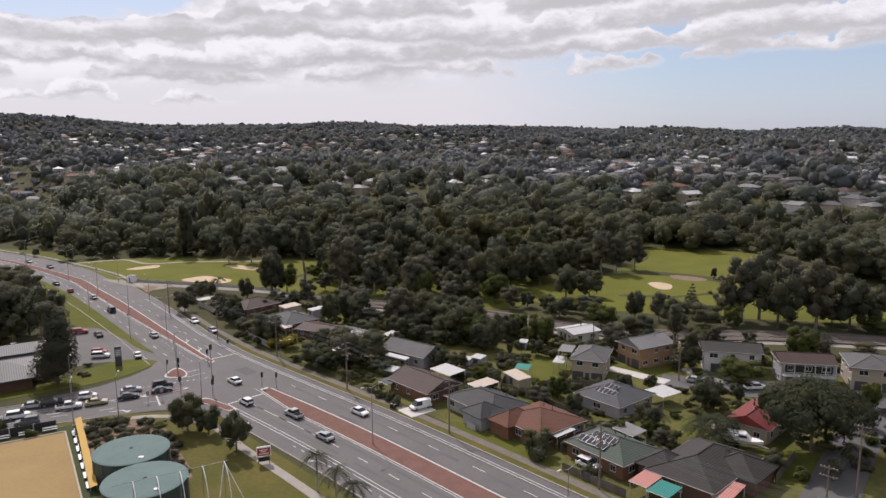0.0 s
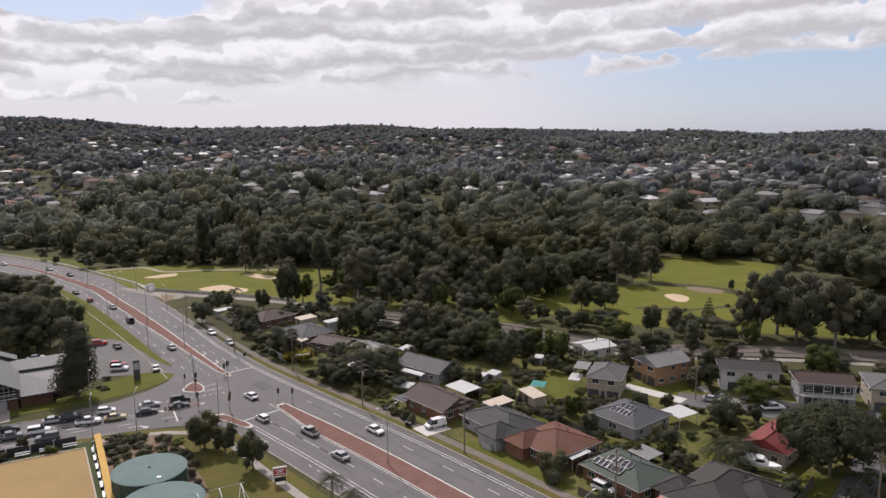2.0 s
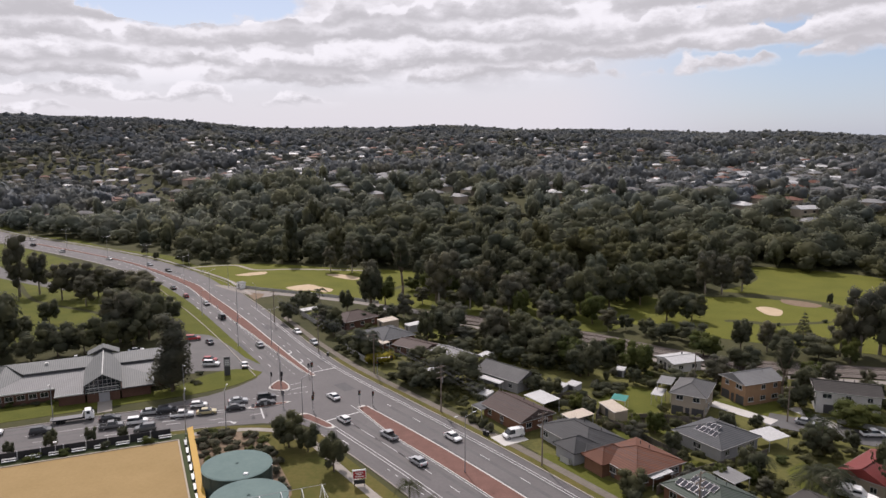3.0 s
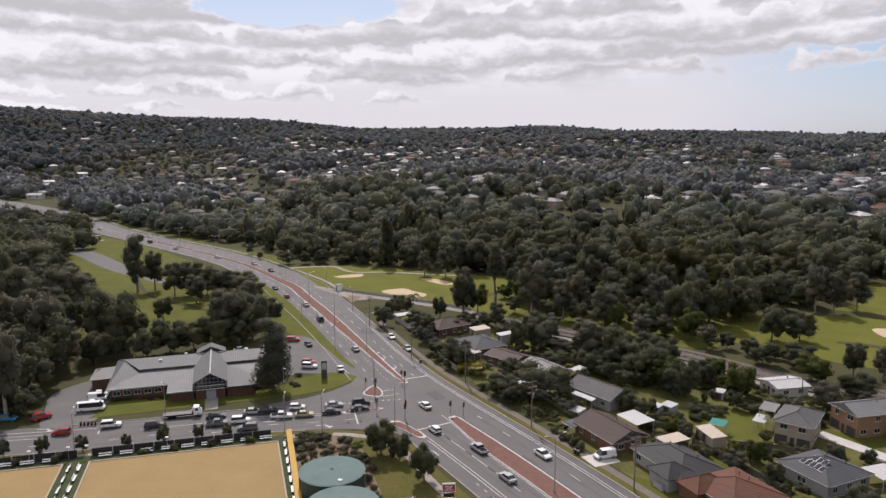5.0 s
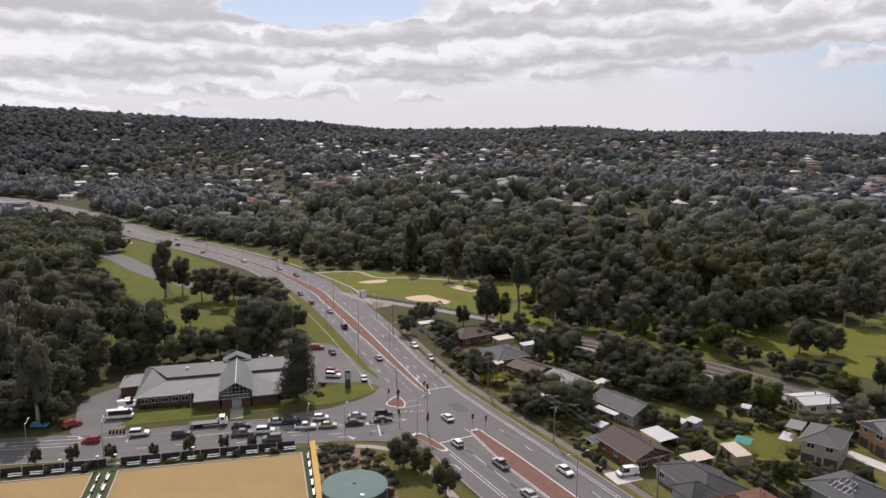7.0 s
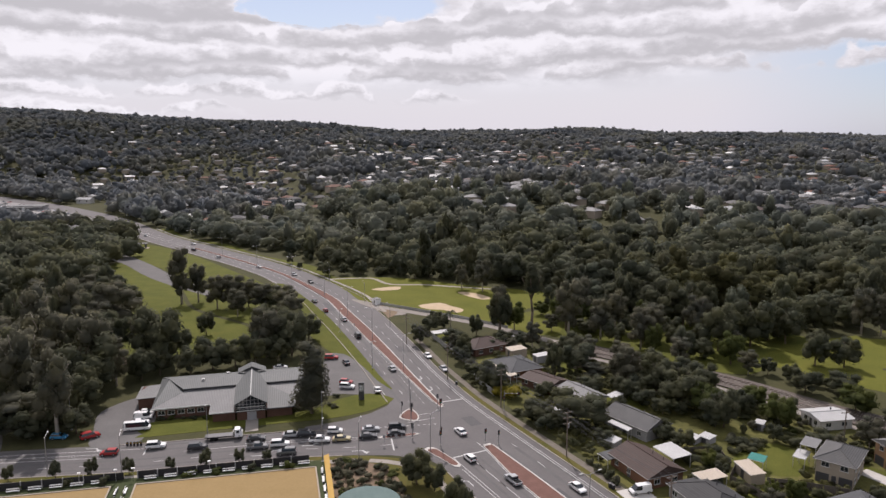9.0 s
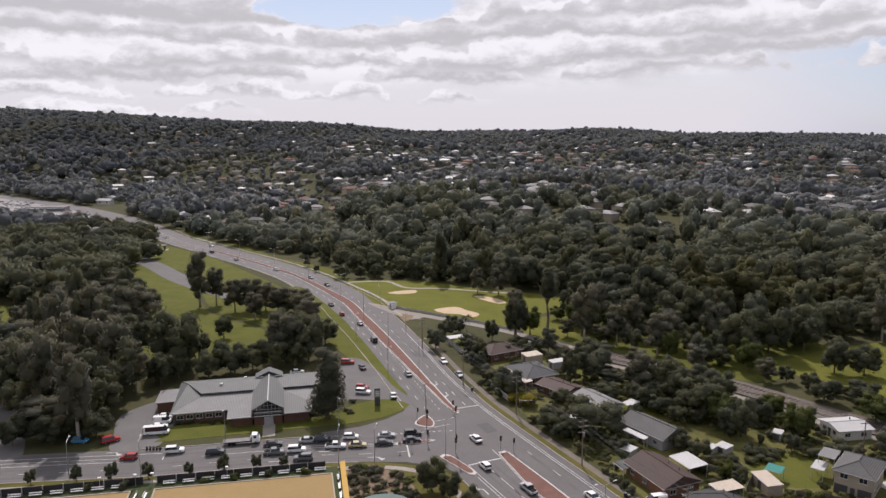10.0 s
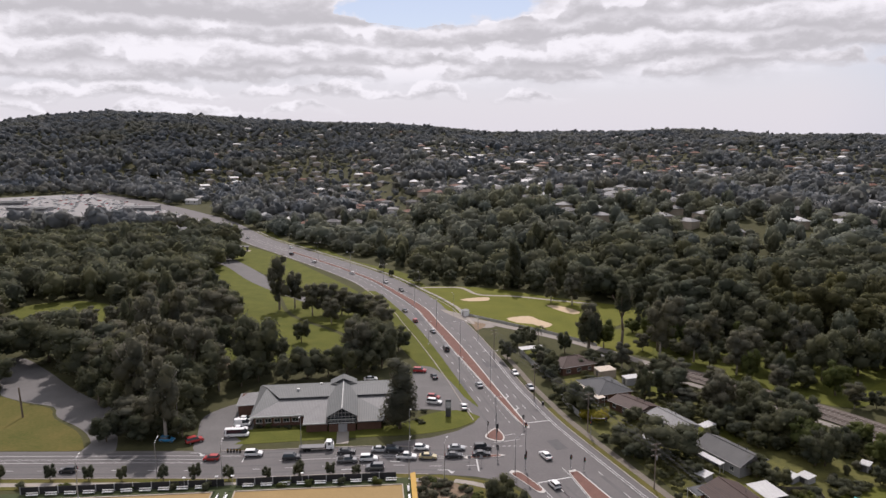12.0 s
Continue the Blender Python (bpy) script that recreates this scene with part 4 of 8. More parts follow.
def house(x, y, L, W, ang, eave, ridge, kind, roof, wall, label, storeys=1, windows=True, balcony=False, z=0.0, wings=()):
    ob = empty("house", pose(x, y, z, 0, 0, ang), label, "house")
    part("wall", boxed(-L / 2, -W / 2, -0.3, L / 2, W / 2, eave - 0.02), M[wall], ob)
    bm, pts = roof_bm(L, W, eave, ridge, kind)
    rf = part("roof", bm, M[roof], ob)
    bm = bmesh.new()
    v = [Vector(p) for p in pts]
    if kind == "hip":
        for i, j in ((0, 4), (3, 4), (1, 5), (2, 5)):
            tube(bm, v[i], v[j], 0.11, 0.11, 6)
    tube(bm, v[4] + Vector((0, 0, 0.02)), v[5] + Vector((0, 0, 0.02)), 0.13, 0.13, 6)
    part("ridge_cap", bm, M[roof], rf)
    bm = bmesh.new()
    for i in range(4):
        a, b = v[i], v[(i + 1) % 4]
        tube(bm, a - Vector((0, 0, 0.07)), b - Vector((0, 0, 0.07)), 0.085, 0.085, 5)
    part("gutter", bm, M["gutter"], ob)
    for cx, cy, wl, ww in wings:
        part("wing_wall", boxed(cx - wl / 2, cy - ww / 2, -0.3, cx + wl / 2, cy + ww / 2, eave - 0.03), M[wall], ob)
        bm, wpts = roof_bm(wl, ww, eave + 0.006, ridge - 0.25, "hip")
        bmesh.ops.translate(bm, vec=(cx, cy, 0), verts=bm.verts)
        part("wing_roof", bm, M[roof], ob)
        u = [Vector(p) + Vector((cx, cy, 0)) for p in wpts]
        bm = bmesh.new()
        for i, j in ((0, 4), (3, 4), (1, 5), (2, 5), (4, 5)):
            tube(bm, u[i], u[j], 0.11, 0.11, 6)
        part("wing_ridge", bm, M[roof], ob)
    rng = random.Random(int(x * 7 + y * 13))
    if windows:
        for st in range(storeys):
            zc = 1.5 + st * 2.75
            for side, length, off, turn in (("f", L, -W / 2, 0), ("r", W, L / 2, 90), ("l", W, -L / 2, -90), ("b", L, W / 2, 180)):
                n = max(2, int(length / 3.6))
                if storeys == 2 and st == 0 and side == "f":
                    continue
                for i in range(n):
                    if rng.random() < 0.2:
                        continue
                    q = -length / 2 + length * (i + 0.5) / n
                    w = rng.choice((1.2, 1.6, 2.0))
                    if side in "fb":
                        window(ob, q, off, zc, w, 1.15, turn)
                    else:
                        window(ob, off, q, zc, w, 1.15, turn)
    if storeys == 2:
        # dark panels standing in for the shade inside open carports
        for q in (-L / 4 - 0.4, L / 4 + 0.4):
            part("garage_door", boxed(q - 1.3, -W / 2 - 0.04, 0.02, q + 1.3, -W / 2 + 0.05, 2.2), M["dark_trim"], ob)
    d = part("door", boxed(-0.45, -W / 2 - 0.05, 0.0, 0.45, -W / 2 + 0.03, 2.05), M["dark_trim"], ob)
    part("door_handle", boxed(0.3, -W / 2 - 0.09, 0.95, 0.38, -W / 2 - 0.04, 1.1), M["steel"], d)
    if balcony:
        # dark glass both for windows and to paint the shade of the verandah recess
        part("window_band", boxed(-L / 2 + 0.5, -W / 2 - 0.05, 2.9, L / 2 - 0.5, -W / 2 + 0.02, 4.9), M["glass"], ob, "dark band for verandah windows and the recess's shade")
        part("balcony", boxed(-L / 2 + 0.2, -W / 2 - 1.6, 2.55, L / 2 - 0.2, -W / 2 + 0.0, 2.7), M["pale_concrete"], ob)
        for i in range(int(L / 2.2) + 1):
            q = -L / 2 + 0.3 + i * (L - 0.6) / int(L / 2.2)
            part("post", boxed(q - 0.06, -W / 2 - 1.55, 0, q + 0.06, -W / 2 - 1.43, eave), M["trim"], ob)
        bm = bmesh.new()
        box(bm, -L / 2 + 0.2, -W / 2 - 1.58, 3.55, L / 2 - 0.2, -W / 2 - 1.5, 3.65)
        for i in range(int(L / 0.35)):
            q = -L / 2 + 0.25 + i * 0.35
            box(bm, q, -W / 2 - 1.56, 2.7, q + 0.04, -W / 2 - 1.52, 3.55)
        part("railing", bm, M["trim"], ob)
    for i in range(2):
        q = rng.uniform(-L / 4, L / 4)
        part("vent_pipe", tubed((q, W * 0.22, eave + 0.3), (q, W * 0.22, eave + (ridge - eave) * 0.6 + 0.7), 0.09, 0.09, 6), M["dark_trim"], ob)
    return ob


house(-4.6, 156.2, 13.0, 9.4, -48, 2.8, 4.9, "gable", "roof_brown", "brick", "low brick house with a brown tiled gable roof")
house(9.0, 144.4, 14.6, 10.0, -52, 2.8, 4.8, "hip", "roof_dark", "render_grey", "grey house with a dark tiled hip roof", wings=((4.0, -4.4, 5.6, 6.4),))
house(19.0, 134.3, 12.0, 12.0, -52, 2.8, 5.0, "hip", "roof_orange", "brick", "house with a terracotta tiled hip roof", wings=((-3.4, -4.2, 5.0, 7.4),))
house(36.9, 147.9, 11.4, 11.8, -50, 2.8, 5.2, "hip", "roof_blue", "render_grey", "house with a blue-grey hip roof and solar panels")
house(30.2, 121.6, 12.6, 9.6, -52, 2.8, 4.9, "hip", "roof_green", "brick", "brick house with a green tiled hip roof")
house(44.4, 114.4, 11.4, 17.6, -46, 2.8, 5.3, "hip", "roof_black", "brick_dark", "long house with weathered black roof tiles", wings=((4.6, 3.2, 8.6, 8.0), (-5.0, -4.6, 6.0, 6.4)))
house(63.0, 134.8, 13.6, 7.8, 45, 3.1, 5.0, "gable", "roof_red", "render_cream", "cream house with a red sheet-metal roof")
house(36.2, 168.4, 7.4, 11.0, -22, 5.2, 7.0, "hip", "roof_grey", "render_cream", "two-storey cream house with a grey hip roof", 2)
house(51.9, 177.6, 8.0, 11.0, -62, 5.4, 7.2, "gable", "roof_sheet", "brick_tan", "two-storey orange brick house with grey gable roof", 2)
house(38.7, 199.4, 7.6, 9.0, -62, 2.8, 3.6, "gable", "roof_white", "render_white", "low house with a white metal roof beside the railway")
house(71.8, 172.6, 13.2, 8.6, -13, 5.4, 6.7, "gable", "roof_black", "render_white", "two-storey white house with a dark gable roof", 2)
house(85.4, 162.8, 11.6, 8.0, -12, 5.5, 6.9, "gable", "roof_brown", "render_grey", "two-storey pale house with verandah and brown roof", 2, balcony=True)
house(99.6, 160.2, 9.6, 11.0, -18, 5.5, 7.2, "hip", "roof_grey", "render_cream", "two-storey cream house with a grey roof", 2)
house(-63.6, 233.0, 10.0, 13.0, -40, 2.9, 5.0, "hip", "roof_brown", "brick_dark", "house with a dark brown roof behind trees")
house(-47.6, 214.4, 13.4, 11.0, -46, 2.8, 4.8, "hip", "roof_blue", "brick", "house with a blue-grey hip roof and pale verandah")
house(-24.0, 196.0, 12.5, 6.4, -40, 2.8, 4.0, "gable", "roof_sheet", "render_white", "long house with a pale grey metal roof")
house(-8.2, 180.6, 14.0, 8.6, -38, 3.0, 5.0, "gable", "roof_grey", "render_grey", "long house with a grey tiled gable roof")
house(-36.5, 204.0, 11.0, 8.0, -30, 2.5, 3.6, "gable", "roof_brown", "brick_dark", "low brick house with a dull brown roof")


def shelter(x, y, L, W, ang, h, roof, name, label, cat, walls=None, tilt=0.25, z=0.0):
    """A flat-roofed carport, patio or shed: a thin sloping roof on posts, or on walls."""
    ob = empty(name, pose(x, y, z, 0, 0, ang), label, cat)
    bm = bmesh.new()
    v = box(bm, -L / 2, -W / 2, h, L / 2, W / 2, h + 0.09)
    for p in v:
        p.co.z += tilt * p.co.y / W
    part("roof", bm, M[roof], ob)
    bm = bmesh.new()
    tube(bm, (-L / 2, -W / 2, h - tilt / 2), (L / 2, -W / 2, h - tilt / 2), 0.07, 0.07, 5)
    part("gutter", bm, M["trim"], ob)
    if walls:
        part("wall", boxed(-L / 2 + 0.12, -W / 2 + 0.12, -0.1, L / 2 - 0.12, W / 2 - 0.12, h - tilt / 2 - 0.01), M[walls], ob)
        part("door", boxed(-0.6, -W / 2 + 0.07, 0, 0.6, -W / 2 + 0.13, min(1.95, h - 0.4)), M["dark_trim"], ob)
    else:
        for sx in (-1, 1):
            for sy in (-1, 1):
                part("post", boxed(sx * (L / 2 - 0.2) - 0.05, sy * (W / 2 - 0.2) - 0.05, 0, sx * (L / 2 - 0.2) + 0.05, sy * (W / 2 - 0.2) + 0.05, h + tilt * (sy * (W / 2 - 0.2)) / W), M["trim"], ob)
    return ob


shelter(-12.0, 175.6, 7.0, 1.6, -38, 2.5, "roof_white", "verandah", "white verandah roof along the grey house", "verandah")
shelter(0.8, 163.2, 7.2, 5.2, -49, 3.1, "roof_white", "patio", "patio with a bright white sheet roof", "patio")
shelter(8.6, 151.6, 4.0, 6.0, -54, 3.9, "roof_beige", "patio", "patio with a beige sheet roof behind the house", "patio")
shelter(10.0, 139.0, 4.8, 4.6, -54, 2.5, "roof_sheet", "carport", "carport with a pale grey sheet roof", "carport")
shelter(22.4, 128.6, 2.4, 5.0, -54, 2.4, "roof_white", "carport", "narrow carport with a white roof", "carport")
shelter(48.0, 149.3, 5.6, 5.4, -62, 2.6, "roof_white", "carport", "carport with a white sheet roof beside the house", "carport")
shelter(35.4, 129.0, 5.2, 4.0, -56, 2.6, "roof_sheet", "patio", "patio with a pale grey flat roof", "patio")
shelter(33.0, 109.4, 3.4, 5.0, -47, 2.5, "roof_pink", "awning", "faded pink awning beside the dark house", "awning")
shelter(35.0, 106.0, 3.8, 4.4, -47, 2.45, "roof_teal", "awning", "teal awning beside the dark house", "awning")
shelter(45.0, 105.4, 3.0, 6.5, -44, 2.5, "roof_pink", "awning", "faded pink awning over a patio", "awning")
shelter(5.8, 176.6, 2.4, 3.0, -32, 1.5, "roof_white", "garden_shed", "small garden shed with a white roof", "shed", "render_grey")
shelter(8.9, 178.0, 3.2, 3.0, -36, 1.6, "roof_white", "garden_shed", "garden shed with a white roof", "shed", "render_grey")
shelter(17.2, 161.3, 7.0, 3.6, -64, 2.4, "roof_beige", "garden_shed", "long cream metal shed in a back yard", "shed", "render_cream")
shelter(19.2, 166.6, 3.6, 3.4, -20, 2.6, "roof_teal", "gazebo", "small teal-roofed garden gazebo on a lawn", "gazebo")
shelter(31.0, 173.6, 3.6, 5.0, -22, 5.0, "roof_sheet", "patio", "raised white-roofed deck beside the cream house", "patio")
shelter(28.9, 171.2, 2.8, 4.6, -22, 2.8, "roof_white", "patio", "white patio roof below the deck", "patio")
shelter(-51.3, 231.3, 5.0, 6.0, -50, 2.6, "roof_beige", "garden_shed", "pale metal shed behind the house", "shed", "render_cream")
shelter(-41.7, 227.3, 3.6, 5.2, -50, 2.5, "roof_white", "garden_shed", "white metal shed behind the house", "shed", "render_grey")
shelter(-29.6, 226.6, 4.0, 6.0, -42, 2.6, "roof_beige", "garden_shed", "cream shed under a tree", "shed", "render_cream")
shelter(-50.2, 208.2, 13.0, 2.6, -46, 2.6, "roof_beige", "verandah", "long pale verandah roof along the house", "verandah")
shelter(-81.5, 243.0, 4.0, 9.0, -50, 2.7, "roof_white", "carport", "long white-roofed carport near the road", "carport")
shelter(-15.2, 196.6, 3.0, 4.6, -33, 2.6, "roof_white", "carport", "white slatted carport roof", "carport")
shelter(-57.5, 243.5, 4.0, 5.0, -42, 2.8, "roof_sheet", "carport", "pale flat carport beside the brown-roofed house", "carport")
shelter(-28.5, 184.5, 2.6, 4.0, -30, 1.7, "roof_white", "garden_shed", "small white-roofed shed among shrubs", "shed", "render_grey")
shelter(-13.0, 168.6, 3.2, 3.2, -30, 1.6, "roof_white", "garden_shed", "white-roofed shed in a back yard", "shed", "render_grey")
shelter(22.0, 190.4, 2.4, 2.6, -20, 2.0, "roof_white", "garden_shed", "tiny white-roofed shed among trees", "shed", "render_grey")
shelter(-12.5, 158.0, 4.0, 4.6, -48, 2.4, "roof_blue", "carport", "dark carport beside the brick house", "carport")
shelter(75, 179.5, 4.0, 3.4, -13, 2.4, "roof_sheet", "garden_shed", "flat grey shed between two houses", "shed", "brick_dark")


def solar_array(x, y, z, ang, pitch, nx, ny):
    ob = empty("solar_array", pose(x, y, z, 0, 0, ang) @ pose(0, 0, 0, pitch), "dark solar panels with pale frames on a roof", "solar panels")
    me = mesh_of(boxed(-0.48, -0.80, 0.0, 0.48, 0.80, 0.04), "panel", M["solar"])
    bm = bmesh.new()
    for a in ((-0.5, -0.82, 0, 0.5, -0.79, 0.05), (-0.5, 0.79, 0, 0.5, 0.82, 0.05), (-0.5, -0.79, 0, -0.475, 0.79, 0.05), (0.475, -0.79, 0, 0.5, 0.79, 0.05)):
        box(bm, *a)
    fr = mesh_of(bm, "panel_frame", M["steel"])
    for i in range(nx):
        for j in range(ny):
            p = new("panel", me)
            p.parent = ob
            p.location = ((i - (nx - 1) / 2) * 1.04, (j - (ny - 1) / 2) * 1.72, 0)
            f = new("panel_frame", fr)
            f.parent = p
    return ob


def on_roof(cx, cy, ang, lx, ly):
    c, s = math.cos(math.radians(ang)), math.sin(math.radians(ang))
    return cx + lx * c - ly * s, cy + lx * s + ly * c


for (cx, cy, ang, lx, ly, z, turn, pitch, nx, ny) in ((30.2, 121.6, -52, -1.6, -3.3, 3.86, 0, 21.5, 6, 1), (30.2, 121.6, -52, -0.4, -1.5, 4.52, 0, 21.5, 5, 1), (36.9, 147.9, -50, 0.2, -3.2, 4.06, 0, 20.4, 5, 1), (36.9, 147.9, -50, 0.4, -1.5, 4.70, 0, 20.4, 3, 1)):
    px_, py_ = on_roof(cx, cy, ang, lx, ly)
    solar_array(px_, py_, z, ang + turn, pitch, nx, ny)


# ---------------------------------------------------------------- the community building
def community_building():
    ob = empty("community_building", pose(-112.9, 164.9, 0, 0, 0, 32.8), "low brown brick community building with grey metal roofs and glazed gable", "building")
    bm = bmesh.new()
    box(bm, -24.4, -6.4, -0.3, 15.0, 17.0, 3.1)
    part("wall", bm, M["brick_dark"], ob, "dark brown brick wall")
    part("wing_wall", boxed(-9.6, -12.0, -0.3, -3.9, -6.4, 2.9), M["brick_dark"], ob)
    part("wing_wall", boxed(4.3, -12.0, -0.3, 11.0, -6.4, 2.95), M["brick_dark"], ob)
    part("annex_wall", boxed(-30.0, 2.2, -0.3, -24.4, 12.0, 3.2), M["brick_dark"], ob)
    part("hall_wall", boxed(-3.4, -12.6, -0.3, 3.9, 8.6, 4.6), M["brick_dark"], ob)

    def plane_roof(name, pts, mat, thick=0.16):
        b = bmesh.new()
        top = [b.verts.new(p) for p in pts]
        low = [b.verts.new((x, y, z - thick)) for x, y, z in pts]
        b.faces.new(top)
        b.faces.new(low[::-1])
        n = len(pts)
        for i in range(n):
            b.faces.new((low[i], low[(i + 1) % n], top[(i + 1) % n], top[i]))
        bmesh.ops.recalc_face_normals(b, faces=b.faces)
        return part(name, b, M[mat], ob)

    plane_roof("lower_roof", [(-25.4, -7.2, 3.2), (-4.1, -7.2, 3.2), (-4.1, 1.8, 4.4), (-18.0, 1.8, 4.4)], "roof_sheet")
    plane_roof("side_roof", [(-25.4, -7.2, 3.2), (-18.05, 1.6, 4.42), (-22.4, 8.6, 5.85), (-25.6, 18.0, 3.25)], "roof_zinc")
    plane_roof("lower_roof", [(4.5, -7.4, 3.2), (16.2, -7.4, 3.2), (16.2, 1.8, 4.4), (4.5, 1.8, 4.4)], "roof_sheet")
    plane_roof("upper_roof", [(-18.1, 1.6, 5.1), (16.2, 1.6, 5.1), (16.2, 8.6, 6.0), (-22.5, 8.6, 6.0)], "roof_zinc")
    plane_roof("rear_roof", [(-22.5, 8.6, 6.0), (16.2, 8.6, 6.0), (16.2, 18.2, 3.4), (-25.4, 18.2, 3.4)], "roof_zinc")
    plane_roof("wing_roof", [(-10.4, -13.2, 2.95), (-4.05, -13.2, 2.95), (-4.05, 1.0, 4.65), (-10.4, -7.2, 3.4)], "roof_sheet")
    plane_roof("wing_roof", [(4.45, -13.2, 2.95), (12.0, -13.2, 2.95), (12.0, -7.2, 3.4), (4.45, 1.0, 4.65)], "roof_zinc")
    plane_roof("annex_roof", [(-30.6, 1.6, 3.3), (-24.0, 1.6, 3.45), (-21.5, 12.4, 3.6), (-30.6, 12.4, 3.1)], "roof_sheet")
    plane_roof("hall_roof", [(-4.0, -14.0, 4.9), (0.3, -14.0, 7.3), (0.4, 9.0, 7.0), (-4.0, 9.0, 4.9)], "roof_zinc")
    plane_roof("hall_roof", [(0.3, -14.0, 7.3), (4.5, -14.0, 4.9), (4.5, 9.0, 4.9), (0.4, 9.0, 7.0)], "roof_zinc")
    plane_roof("gablet", [(-3.6, 8.6, 6.1), (0.4, 8.6, 7.9), (0.4, 13.0, 7.9), (-3.6, 13.0, 6.1)], "roof_zinc")
    plane_roof("gablet", [(0.4, 8.6, 7.9), (4.4, 8.6, 6.1), (4.4, 13.0, 6.1), (0.4, 13.0, 7.9)], "roof_zinc")
    b = bmesh.new()
    tri = [b.verts.new(p) for p in ((-2.4, 9.0, 6.3), (3.2, 9.0, 6.3), (0.4, 9.0, 7.6))]
    b.faces.new(tri)
    r = bmesh.ops.extrude_face_region(b, geom=b.faces[:])
    bmesh.ops.translate(b, vec=(0, 3.8, 0), verts=[q for q in r["geom"] if isinstance(q, bmesh.types.BMVert)])
    part("gablet_wall", b, M["dark_trim"], ob)
    part("ridge_cap", tubed((0.3, -14.0, 7.36), (0.4, 8.8, 7.06), 0.16, 0.16, 6), M["trim"], ob)
    for x0, x1 in ((-18.0, -4.2), (4.6, 16.0)):
        part("clerestory", boxed(x0, 1.85, 4.3, x1, 2.1, 5.0), M["dark_trim"], ob, "dark clerestory band under the upper roof")
    part("end_wall", boxed(15.2, 2.1, 3.0, 15.5, 16.0, 4.9), M["dark_trim"], ob)
    # glazed front gable
    b = bmesh.new()
    pts = [(-3.7, -12.9, 2.4), (4.1, -12.9, 2.4), (4.1, -12.9, 4.9), (0.2, -12.9, 7.0), (-3.7, -12.9, 4.9)]
    f = [b.verts.new(p) for p in pts]
    g = [b.verts.new((x, y + 0.25, z)) for x, y, z in pts]
    b.faces.new(f)
    b.faces.new(g[::-1])
    for i in range(5):
        b.faces.new((f[i], f[(i + 1) % 5], g[(i + 1) % 5], g[i]))
    bmesh.ops.recalc_face_normals(b, faces=b.faces)
    gl = part("gable_glazing", b, M["glass"], ob, "dark glass filling the gable")
    for i in range(9):
        q = -3.7 + i * 0.98
        part("mullion", boxed(q - 0.05, -13.05, 2.4, q + 0.05, -12.9, 4.9 + 2.1 * (1 - min(1.0, abs(q - 0.2) / 3.9))), M["steel"], gl)
    for zz in (3.3, 4.5, 5.6):
        hw = 3.8 if zz < 4.9 else 3.9 * (7.0 - zz) / 2.1
        part("transom", boxed(0.2 - hw, -13.04, zz - 0.04, 0.2 + hw, -12.91, zz + 0.04), M["steel"], gl)
    part("sign_rail", boxed(-3.4, -13.35, 3.75, 3.8, -13.25, 3.95), M["trim"], ob)
    part("sign_rail", boxed(-3.4, -13.35, 2.75, 3.8, -13.25, 2.95), M["trim"], ob)
    part("entry", boxed(-0.8, -13.0, 0, 1.6, -12.62, 2.35), M["render_grey"], ob)
    part("entry_path", boxed(-1.2, -20.6, -0.1, 2.0, -12.7, 0.09), M["concrete"], ob)
    for i in range(5):
        window(ob, -23 + i * 2.5, -6.4, 1.7, 1.8, 1.2, 0)
    part("fascia", boxed(-25.45, -7.32, 2.9, -4.0, -7.205, 3.25), M["trim"], ob, "pale fascia board under the eaves")
    part("fascia", boxed(-10.45, -13.32, 2.68, -4.0, -13.205, 2.98), M["trim"], ob)
    part("fascia", boxed(4.4, -13.32, 2.68, 12.05, -13.205, 2.98), M["dark_trim"], ob)
    for q in ((-13.0, 6.0, 5.75), (-6.5, 11.5, 5.3)):
        part("roof_vent", boxed(q[0] - 0.4, q[1] - 0.4, q[2] - 0.4, q[0] + 0.4, q[1] + 0.4, q[2] + 0.45), M["trim"], ob)
    return ob


community_building()
sheet("building_lawn", [(-127, 137.5), (-112, 147), (-104, 152.5), (-108, 157), (-130, 144)], 0.075, "lawn", "lawn before the community building", "lawn")


